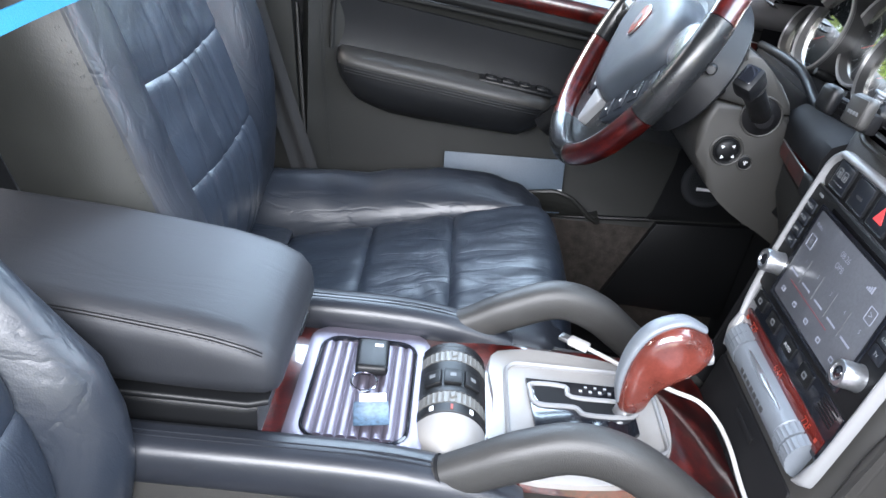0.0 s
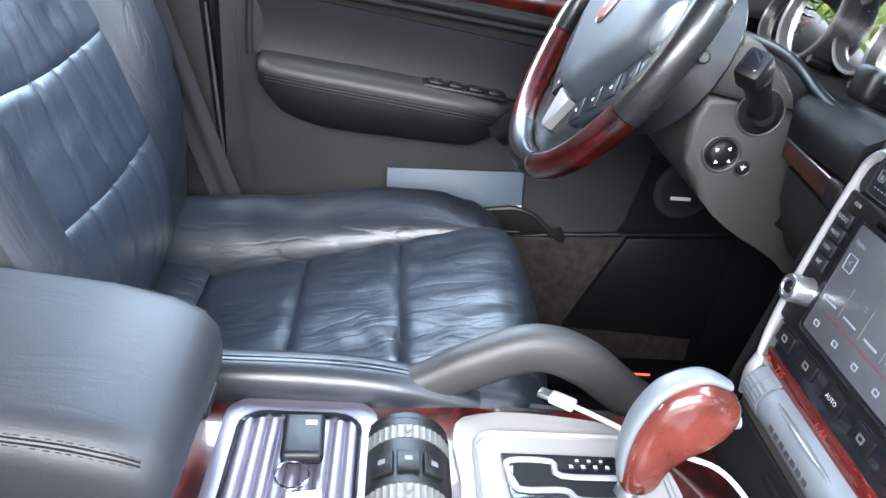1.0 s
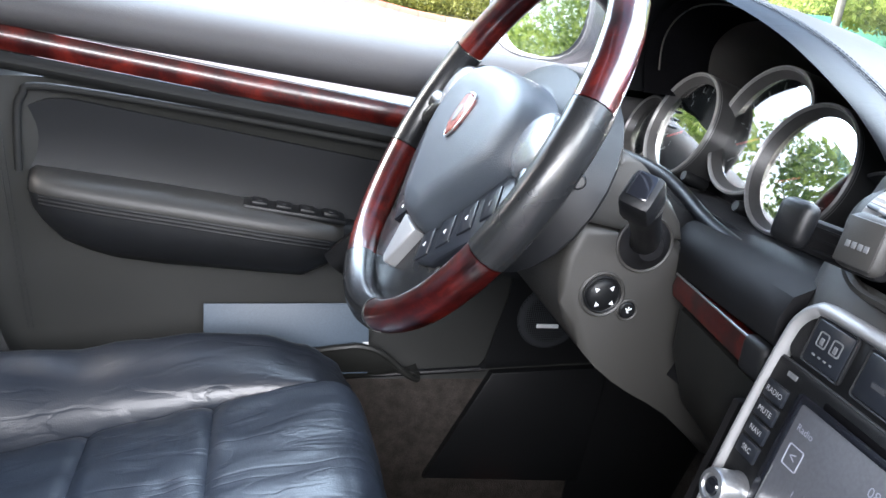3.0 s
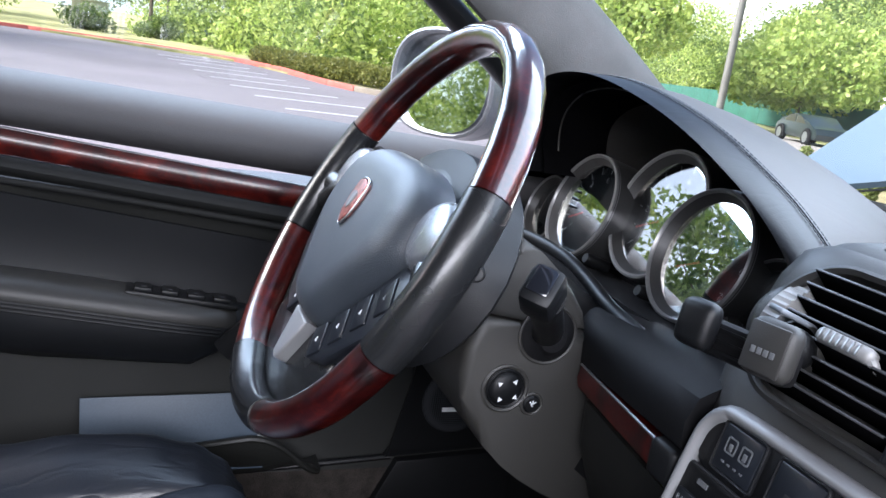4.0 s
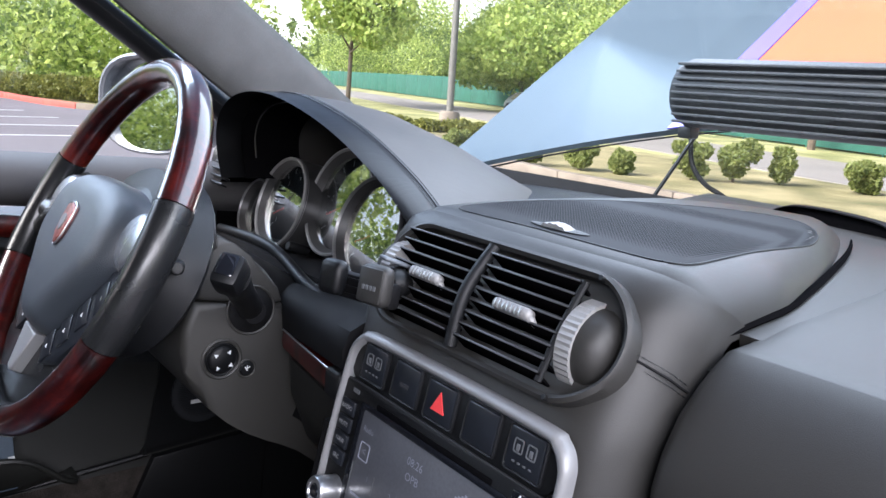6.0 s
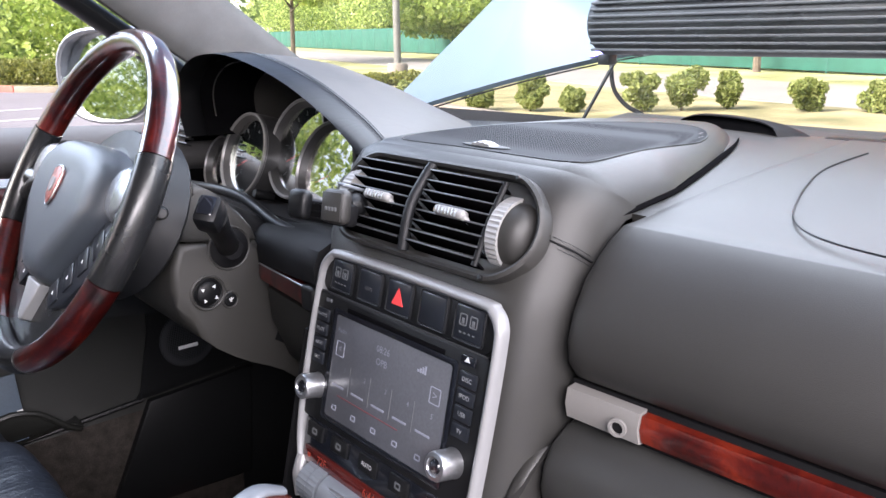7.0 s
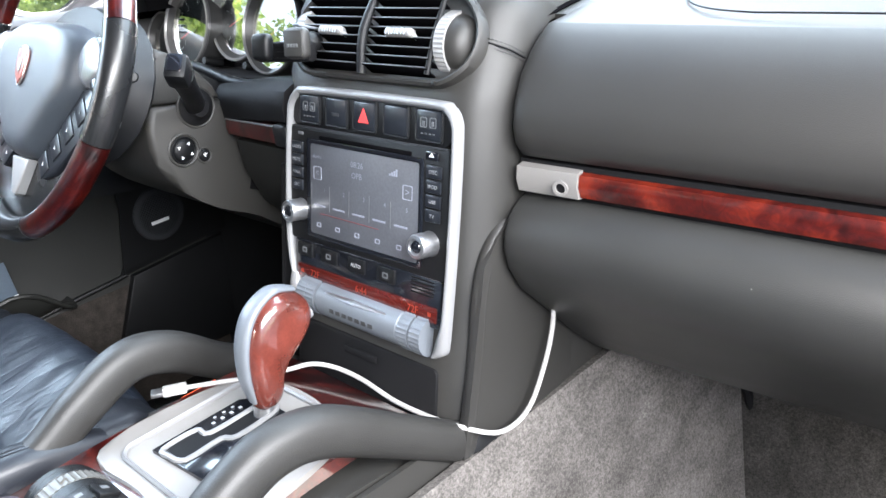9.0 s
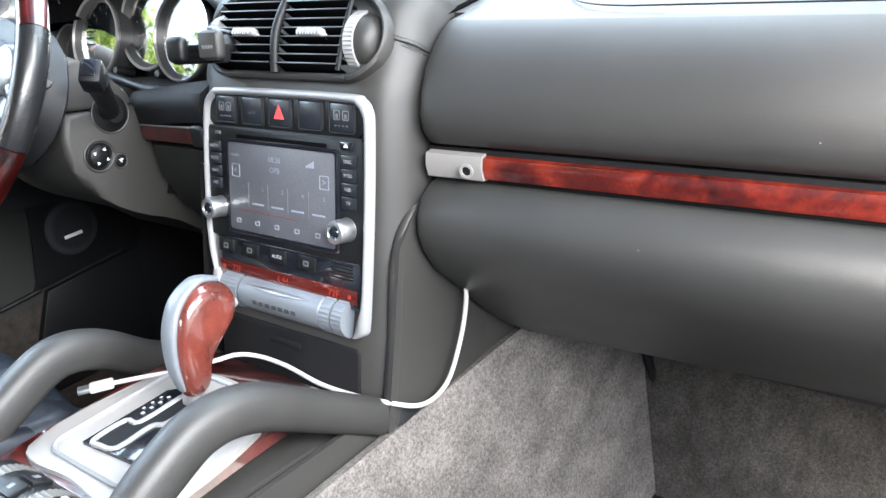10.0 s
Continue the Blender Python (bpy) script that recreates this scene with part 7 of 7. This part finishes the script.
for u in (-0.020, 0.0, 0.020):
    a = u / R0
    p = Plane(RO + Vector((R0 * math.sin(a), -0.062, R0 * math.cos(a))), (math.cos(a), 0, -math.sin(a)), (0, 1, 0))
    b = part("rocker", rbox(p, 0, 0, 0.0008, 0.018, 0.022, 0.004, 0.001), PLASTIC, roll)
    part("symbol", rbox(p, 0, 0.001, 0.003, 0.006, 0.005, 0.0006, 0), PRINT_DIM, b)
part("red_mark", rbox(FLAT, RO.x, RO.y - 0.108, RO.z + R0 + 0.0002, 0.0022, 0.007, 0.001, 0), DIGITS, roll)
for u in (-0.02, 0.02):
    part("seat_mark", rbox(Plane(RO + Vector((R0 * math.sin(u / R0), -0.108, R0 * math.cos(u / R0))), (math.cos(u / R0), 0, -math.sin(u / R0)), (0, 1, 0)), 0, 0, 0.0004, 0.004, 0.006, 0.0008, 0), PRINT, roll)

SHIFT = Plane((0.185, YC, 0.843), (1, 0, 0), (0, 1, 0))
plate = thing("gear_plate", (0.185, YC, 0.843), "pale silver gear selector plate with a black gate", "gear plate")
part("outer_plate", prism(SHIFT, [(q.x, q.y) for q in curve_points([(-0.080, 0.086, 0), (0.036, 0.086, 0), (0.077, 0.055, 0), (0.090, 0.0, 0), (0.079, -0.062, 0), (0.040, -0.101, 0), (-0.082, -0.101, 0), (-0.086, 0, 0)], 6, closed=True)], -0.003, 0.003, 0.002), IVORY, plate)
part("inner_panel", ring(SHIFT, rrect(0.158, 0.128, 0.018, 5, 0.004, 0), rrect(0.150, 0.120, 0.015, 5, 0.004, 0), 0.001, 0.006, 0.002), SILVER, plate)
part("gate_plate", prism(SHIFT, [(-0.052, 0.036), (0.042, 0.036), (0.056, 0.02), (0.056, -0.034), (0.04, -0.05), (-0.046, -0.05)], 0.002, 0.007, 0.001), PIANO, plate, "gloss black gate plate")
gate = [(-0.048, 0.012), (-0.046, 0.026), (-0.012, 0.026), (-0.006, 0.010), (0.05, 0.008), (0.052, -0.012), (0.006, -0.016), (-0.006, -0.006), (-0.042, -0.006)]
part("gate_edge", tube([SHIFT(u, v, 0.0075) for u, v in gate], 0.0028, n=8, steps=4, closed=True, side=(0, 0, 1)), SILVER, plate, "silver gate edge")
part("gate_boot", prism(SHIFT, [(u * 0.94, v * 0.9) for u, v in gate], 0.0065, 0.0074), RUBBER_AND_SHADE, plate)
for k in range(4):
    part("gear_mark", rbox(SHIFT, 0.004 + 0.010 * k, 0.022, 0.0075, 0.0034, 0.0038, 0.0006, 0.0005), LEGEND, plate)
for k in range(3):
    part("gear_mark", rbox(SHIFT, 0.010 + 0.010 * k, 0.029, 0.0075, 0.0030, 0.0026, 0.0006, 0.0005), LEGEND, plate)

sel = thing("gear_selector", (0.237, -0.02, 0.85), "gear selector knob of red-brown burl with a silver spine", "gear selector")
KNOB = [(0.219, 0.860), (0.216, 0.890), (0.222, 0.925), (0.238, 0.952), (0.264, 0.963), (0.292, 0.956), (0.308, 0.939), (0.304, 0.922), (0.285, 0.907), (0.264, 0.893), (0.250, 0.876), (0.243, 0.858), (0.231, 0.854)]
KNOB = [(0.230 + (x - 0.230) * 0.86, z) for x, z in KNOB]
kout = curve_points([(x, 0, z) for x, z in KNOB], 4, closed=True)
kc = Vector((0.247, 0, 0.910))
for s in (1, -1):
    rows = []
    for k in range(9):
        a = (math.pi / 2) * k / 8
        sc, off = max(0.03, math.cos(a) ** 0.42), math.sin(a)
        rows.append([(kc.x + (q.x - kc.x) * sc, -0.02 + s * (0.0005 + 0.0195 * off), kc.z + (q.z - kc.z) * sc) for q in kout])
    part("wood_side", loft(rows), BURL_PLAIN, sel, "glossy red-brown wooden cheek", sharp=70)
BACKLINE = [(0.2165, 0.868), (0.2125, 0.895), (0.2185, 0.928), (0.2360, 0.954), (0.2650, 0.9655), (0.2920, 0.958)]
part("silver_spine", tube([(0.230 + (x - 0.230) * 0.86 + 0.002, -0.02, z - 0.001) for x, z in BACKLINE], [0.0030, 0.0040, 0.0045, 0.0045, 0.0040, 0.0026], n=16, steps=6, flat=2.3, side=(0, 1, 0), power=2.4), BAR_SILVER, sel, "satin silver spine", sharp=70)
part("stem", tube([(0.226, -0.02, 0.844), (0.233, -0.02, 0.866)], [0.0095, 0.0105], n=14, steps=2), STEEL, sel)
part("release_button", lathe((0.297, -0.02, 0.925), (1, 0, 0.1), [(0.007, -0.004), (0.006, 0.003), (0, 0.004)], 14), SILVER, sel)

LPATH = [(0.035, YC + 0.122, 0.836), (0.075, YC + 0.124, 0.852), (0.115, YC + 0.125, 0.874), (0.168, YC + 0.126, 0.894), (0.215, YC + 0.128, 0.880), (0.27, YC + 0.132, 0.838), (0.36, YC + 0.14, 0.785)]
RPATH = [(0.03, YC - 0.122, 0.842), (0.075, YC - 0.124, 0.866), (0.115, YC - 0.125, 0.888), (0.160, YC - 0.126, 0.903), (0.21, YC - 0.128, 0.892), (0.28, YC - 0.132, 0.845), (0.36, YC - 0.14, 0.790)]
for path, s in ((LPATH, 1), (RPATH, -1)):
    h = thing("grab_handle", path[0], "arched grey padded grab handle on the console's side", "grab handle", "console grab handles")
    part("grip", tube(path, [0.017, 0.020, 0.0215, 0.0215, 0.0215, 0.020, 0.019], n=16, steps=8, flat=0.85, power=2.6), HANDLE, h)
    stitches([(x, y - 0.0085, z + 0.0190) for x, y, z in path[1:6]], h, RUBBER_AND_SHADE, 0.006, 0.0005)
    m, d = (Vector(path[0]) + Vector(path[1])) / 2, (Vector(path[1]) - Vector(path[0])).normalized()
    part("end_seam", tube([m - d * 0.0014, m + d * 0.0014], 0.0202, n=20, steps=1, flat=0.85, power=2.6), RUBBER_AND_SHADE, h)
    part("front_foot", rbox(Plane(path[-1], (0.85, 0, -0.5), (0, 1, 0)), 0.02, 0, 0, 0.06, 0.036, 0.036, 0.008), TRIM_DARK, h)

# ---- armrest box ----
arm = thing("armrest_box", (-0.28, YC, 0.83), "padded dark leather armrest lid closed on its storage box", "armrest")


def arm_ring(x, w, z0, z1, r, tilt=0.0):
    return [(x, YC + a, (z0 + z1) / 2 + b + tilt) for a, b in rrect(2 * w, z1 - z0, r, 6)]


LID = ((-0.46, 0.094, 0.896, 0.988, 0.022), (-0.30, 0.097, 0.892, 0.979, 0.025), (-0.18, 0.098, 0.888, 0.967, 0.027), (-0.135, 0.097, 0.887, 0.958, 0.028), (-0.113, 0.094, 0.888, 0.948, 0.025), (-0.102, 0.088, 0.893, 0.936, 0.019), (-0.098, 0.078, 0.902, 0.922, 0.008))
part("lid", loft([arm_ring(x, w, z0, z1, r) for x, w, z0, z1, r in LID]), LEATHER_LID, arm, "padded dark leather lid")


def lid_edge(side, angle, out=0.0):
    """A line along the lid's rounded upper edge."""
    c, d = math.cos(radians(angle)), math.sin(radians(angle))
    return [(x, YC + side * (w - r + (r + out) * c), z1 - r + (r + out) * d) for x, w, z0, z1, r in LID[:5]]


part("box", loft([arm_ring(x, w, 0.83, 0.884, 0.01) for x, w in ((-0.46, 0.09), (-0.13, 0.092), (-0.118, 0.088))]), PLASTIC, arm)
part("rim", loft([arm_ring(x, w, 0.882, 0.889, 0.003) for x, w in ((-0.46, 0.093), (-0.125, 0.095), (-0.108, 0.088))]), PLASTIC, arm)
part("release_catch", rbox(FLAT, -0.106, YC + 0.045, 0.884, 0.012, 0.04, 0.009, 0.003), PLASTIC, arm)
for s in (1, -1):
    for angle in (30, 44):
        stitches(lid_edge(s, angle, 0.0002), arm, LEATHER_LID, 0.005, 0.0003)
    for angle in (34, 40):
        part("side_seam", tube(lid_edge(s, angle, -0.0003), 0.0007, n=5, steps=6), RUBBER_AND_SHADE, arm)

# ---- keys in the tray, cable ----
key = thing("car_key", (-0.03, 0.02, 0.846), "black car key with a blank blade on a ring", "key")
KP = Plane((-0.028, 0.018, 0.850), (1, 0.05, 0), (-0.05, 1, 0))
part("fob", rbox(KP, 0, 0.006, 0.004, 0.034, 0.052, 0.013, 0.005, 3), PLASTIC, key)
part("badge", rbox(KP, 0.006, 0.018, 0.0108, 0.009, 0.005, 0.0006, 0.0004), PRINT, key)
part("key_ring", tube([KP(-0.006 + 0.013 * math.cos(a), -0.034 + 0.015 * math.sin(a), 0.003) for a in [2 * math.pi * k / 10 for k in range(10)]], 0.0011, n=6, steps=3, closed=True, side=(0, 0, 1)), CHROME, key)
tag = thing("key_tag", (-0.025, -0.06, 0.847), "blue and white printed key tag lying in the tray", "key tag")
TP = Plane((-0.020, -0.060, 0.850), (1, 0.12, 0.06), (-0.12, 1, 0))
part("card", rbox(TP, 0, 0, 0, 0.034, 0.034, 0.0016, 0.0006), material("blue_print", (0.035, 0.06, 0.09), 0.35, vary=0.6, vary_scale=240), tag)
part("white_band", rbox(TP, 0.002, 0.022, 0.001, 0.026, 0.012, 0.0016, 0.0005), PRINT, tag)
cable = thing("usb_cable", (0.2, 0.07, 0.85), "white charging cable lying along the console and stack", "cable")
part("lead", tube([(0.205, 0.084, 0.852), (0.232, 0.068, 0.849), (0.262, 0.050, 0.845), (0.294, 0.033, 0.843), (0.318, 0.022, 0.841), (0.333, 0.002, 0.835), (0.340, -0.03, 0.828), (0.341, -0.075, 0.819), (0.340, -0.121, 0.820), (0.344, -0.160, 0.821), (0.366, -0.184, 0.810), (0.396, -0.186, 0.803), (0.422, -0.187, 0.813), (0.447, -0.187, 0.845), (0.462, -0.187, 0.876), (0.468, -0.187, 0.905), (0.474, -0.187, 0.915)], 0.0025, n=8, steps=6), WHITE_PLASTIC, cable)
PL = Plane((0.196, 0.089, 0.853), (-0.86, 0.5, 0.05), (0.5, 0.86, 0))
part("plug", rbox(PL, 0, 0, 0, 0.024, 0.013, 0.008, 0.002), WHITE_PLASTIC, cable)
part("plug_tip", rbox(PL, 0.017, 0, 0, 0.012, 0.011, 0.0045, 0.0005), STEEL, cable)

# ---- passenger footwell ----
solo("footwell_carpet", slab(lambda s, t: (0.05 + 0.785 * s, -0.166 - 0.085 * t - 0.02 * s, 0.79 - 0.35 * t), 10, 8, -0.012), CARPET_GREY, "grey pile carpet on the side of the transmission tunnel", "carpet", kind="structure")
solo("carpet_edge", tube([(0.812 + 0.01 * t, -0.196 - 0.085 * t, 0.79 - 0.35 * t) for t in (0, 0.33, 0.66, 1)], 0.007, n=8, steps=4), RUBBER_AND_SHADE, "dark bound edge of the tunnel carpet", "trim", kind="structure")
solo("floor_mat", prism(FLAT, rrect(0.62, 0.42, 0.05, 5, 0.28, -0.50), 0.43, 0.442, 0.003), CARPET, "dark passenger floor mat", "floor mat")
solo("driver_floor_mat", prism(FLAT, rrect(0.60, 0.46, 0.05, 5, 0.30, 0.43), 0.43, 0.442, 0.003), CARPET, "dark driver's floor mat", "floor mat")

mat_bars = thing("mat_badge", (0.50, 0.652, 0.442), "small pale badge sewn on the driver's floor mat", "badge")
for k in range(5):
    part("bar", rbox(FLAT, 0.545 - 0.022 * k, 0.652, 0.4435, 0.016, 0.010, 0.002, 0.0005), PRINT, mat_bars)

# ---- seats ----
def car_seat(sign, label):
    """A front seat; sign 1 for the driver's, -1 for the mirrored one."""
    cy = YC + sign * 0.362

    def yy(y):
        return cy + sign * (y - 0.347)

    seat = thing("driver_seat" if sign > 0 else "passenger_seat", (-0.05, cy, 0.45), label, "car seat", "front seats")
    C = Plane((0, yy(0.0), 0), (1, 0, 0), (0, sign, 0)) if sign > 0 else Plane((0, yy(0.0), 0), (1, 0, 0), (0, 1, 0))
    yr = (lambda a, b: (a, b)) if sign > 0 else (lambda a, b: (-b, -a))

    def base(x, y=0.385):
        """The cushion's middle surface, rising to the front and rolling over its edge."""
        x += 0.013 * (abs(y - 0.385) / 0.195) ** 3
        d = max(0.0, x - 0.13) / 0.085
        return 0.793 + 0.265 * x - 0.0167 * d * d - 0.040 * d ** 6

    def middle(x, y):
        y = y if sign > 0 else -y
        folds = 0.0016 * math.sin(60 * (y - 0.3) + 9 * math.sin(17 * x)) * math.exp(-((x - 0.035) / 0.05) ** 2)
        return base(x, y) + 0.005 * math.cos((y - 0.33) * 9) + folds

    def table(x, rows):
        for (a, p), (b, q) in zip(rows, rows[1:]):
            if x <= b:
                f = min(1, max(0, (x - a) / (b - a)))
                f = f * f * (3 - 2 * f)
                return p + (q - p) * f
        return rows[-1][1]

    FAR_CREST = [(-0.30, 0.806), (-0.246, 0.816), (-0.18, 0.821), (-0.10, 0.826), (-0.04, 0.838), (0.03, 0.848), (0.10, 0.847), (0.15, 0.835), (0.185, 0.815), (0.205, 0.785), (0.22, 0.75)]
    NEAR_CREST = [(-0.30, 0.800), (-0.14, 0.812), (-0.066, 0.814), (0.0, 0.826), (0.05, 0.836), (0.11, 0.840), (0.16, 0.832), (0.19, 0.812), (0.22, 0.75)]
    seams = [-0.208, -0.075, 0.05, 0.222]
    for k in range(3):
        y0, y1 = yr(0.180, 0.492)
        part("cushion_panel", pillow(C, seams[k], seams[k + 1], y0, y1, middle, 26, 40, 0.020, 0.0065, 0.12, 0.0030, 3.1 * k + sign, (1, k < 2, 1, 1)), LEATHER, seat)

    def rear(x, y):
        y = y if sign > 0 else -y
        folds = 0.0016 * math.sin(95 * (x + 0.8 * (y - 0.45))) * math.exp(-((y - 0.42) / 0.07) ** 2)
        return base(x) + 0.008 + 0.34 * max(0, -0.212 - x) + folds

    y0, y1 = yr(0.180, 0.540)
    part("cushion_rear", pillow(C, -0.30, -0.206, y0, y1, rear, 22, 34, 0.016, 0.005, 0.12, 0.002, 5.5 + sign, (1, 1, 1, 0)), LEATHER_BOLSTER, seat)
    for a, b, crest, top in ((0.086, 0.184, 0.55, NEAR_CREST), (0.490, 0.617, 0.60, FAR_CREST)):
        def bolster(x, y, a=a, b=b, crest=crest, top=top):
            y = y if sign > 0 else -y
            f = (y - a) / (b - a)
            if a < 0.3:
                f = 1 - f
            high = table(x, top)
            low = min(base(x, y) - 0.002, high)
            if f < crest:
                h = low + (high - low) * math.sin(math.pi / 2 * max(0, f) / crest) ** 0.62
            else:
                h = high - 0.060 * ((f - crest) / (1 - crest)) ** 2.2
            if a > 0.3:
                h += 0.0020 * math.sin(70 * (x + 0.9 * (y - 0.5)) + 1.3) * math.exp(-((x + 0.14) / 0.09) ** 2) * math.exp(-((f - 0.35) / 0.35) ** 2)
            return h
        y0, y1 = yr(a, b)
        part("cushion_bolster", pillow(C, -0.30, 0.214, y0, y1, bolster, 44, 24, 0.012, 0.004, 0.16, 0.0016, a * 9), LEATHER_BOLSTER if a > 0.3 else LEATHER_SMOOTH, seat)
    part("piping", tube([(0.10 + 0.108 * k / 7, yy(0.612 - 0.115 * (k / 7) ** 3), table(0.10 + 0.108 * k / 7, FAR_CREST) - 0.030 + 0.022 * (k / 7) ** 2) for k in range(8)], 0.0022, n=6, steps=4), LEATHER_SMOOTH, seat)
    part("seat_base", rbox(FLAT, -0.06, yy(0.35), 0.63, 0.50, 0.46, 0.12, 0.03), PLASTIC, seat)
    for x in (-0.2, 0.15):
        for y in (0.16, 0.54):
            part("seat_mount", rbox(FLAT, x, yy(y), 0.53, 0.06, 0.05, 0.22, 0.008), PLASTIC, seat)

    class Back(Plane):
        """The backrest's face: its seams bow outwards and curve up at their ends."""

        def __call__(self, u, v, w=0.0):
            f = math.sin(math.pi * min(1, max(0, (v + 0.215) / 0.62)))
            k = u * sign
            bow = 0.026 * f * math.exp(-((k - 0.105) / 0.05) ** 2) - 0.010 * f * math.exp(-((k + 0.162) / 0.04) ** 2)
            v = v + 0.45 * (min(0.17, max(-0.17, k)) + 0.03) ** 2
            w = w - 2.6 * max(0.0, -0.02 - v) ** 2
            return self.o + (u + bow * sign) * self.u + v * self.v + w * self.w

    B = Back((-0.262, yy(0.345), 0.95), (0, 1, 0), (-0.385, 0, 1))

    def lean(u, v):
        h = -0.008 + 0.006 * math.cos(u * 8)
        for k, c in enumerate((-0.085, -0.035, 0.02, 0.06)):
            bend = c + 0.012 * math.sin(v * 9 + k)
            h -= 0.0030 * math.exp(-((u - bend) / 0.0042) ** 2)
        return h

    rows_v = [-0.215, -0.012, 0.118, 0.25, 0.40]
    for k in range(4):
        u0, u1 = (-0.163, 0.105) if sign > 0 else (-0.105, 0.163)
        part("back_panel", pillow(B, u0, u1, rows_v[k], rows_v[k + 1], lean, 72, 20, 0.017, 0.0034, 0.10, 0.0016, 7 + k), LEATHER_BACK, seat)
    for a, b, high in ((-0.252 if sign > 0 else -0.258, -0.160, 0.020 if sign > 0 else 0.050), (0.100, 0.262, 0.060)):
        def wing(u, v, a=a, b=b, high=high):
            u = u if sign > 0 else -u
            f = (u - a) / (b - a)
            if a < 0 and sign > 0:
                return 0.004 + 0.010 * math.sin(math.pi * min(1, max(0, f))) ** 0.8
            if a > 0:
                top = table(v, [(-0.215, -0.010), (-0.11, -0.010), (-0.054, 0.0), (0.005, 0.018), (0.075, 0.031), (0.42, 0.028)])
                if f < 0.72:
                    return -0.012 + (top + 0.012) * math.sin(math.pi / 2 * max(0, f) / 0.72)
                return top - 0.045 * ((f - 0.72) / 0.28) ** 2.2
            return -0.012 + high * math.sin(math.pi * min(1, max(0, 0.01 + 0.98 * f))) ** 0.8 - 0.02 * max(0, v - 0.2) - (0.35 * max(0, v + 0.02) if a < 0 and sign < 0 else 0)
        u0, u1 = yr(a, b)
        part("back_bolster", pillow(B, u0, u1, -0.215, 0.42, wing, 22, 40, 0.014, 0.004, 0.12, 0.002, a * 5), LEATHER_BOLSTER, seat)
    part("back_shell", loft([[B(u, v, w) for u, w in ((-0.246, 0.002 if sign > 0 else -0.052), (-0.2545, -0.006 if sign > 0 else -0.058), (-0.262, -0.06), (-0.256, -0.13), (-0.2, -0.165), (0.2, -0.172), (0.255, -0.15), (0.262, -0.07), (0.256, -0.06))] for v in (-0.2, -0.05, 0.2, 0.40, 0.43)]), LEATHER_SIDE, seat, "dark leather seat back shell")
    for w in ((-0.009, -0.0125) if sign > 0 else (-0.062, -0.0655)):
        stitches([B((-0.2565 if sign > 0 else 0.2595), v, w - (0 if sign > 0 else 0.02 * max(0, v - 0.2))) for v in (-0.18, 0.0, 0.2, 0.38)], seat, LEATHER_SIDE, 0.0036, 0.00035)
    part("headrest", rbox(B, 0, 0.54, -0.06, 0.26, 0.17, 0.10, 0.04, 4), LEATHER, seat)
    for u in (-0.06, 0.06):
        part("headrest_post", tube([B(u, 0.40, -0.06), B(u, 0.50, -0.06)], 0.007, n=8, steps=1), CHROME, seat)
    return seat


car_seat(1, "black leather driver's seat with pleated cushions and worn creases")
car_seat(-1, "black leather passenger seat beside the console")
strap = thing("blue_strap", (-0.40, 0.15, 1.2), "bright blue strap hanging across the seat back's top", "strap")
part("webbing", slab(lambda s, t: (-0.316 - 0.003 * t, -0.10 + 0.21 * s, 1.178 + 0.006 * s * (1 - s) + 0.016 * t), 10, 2, 0.003), material("blue_webbing", (0.015, 0.19, 0.34), 0.6, vary=0.08, bump=0.6, bump_scale=700), strap)
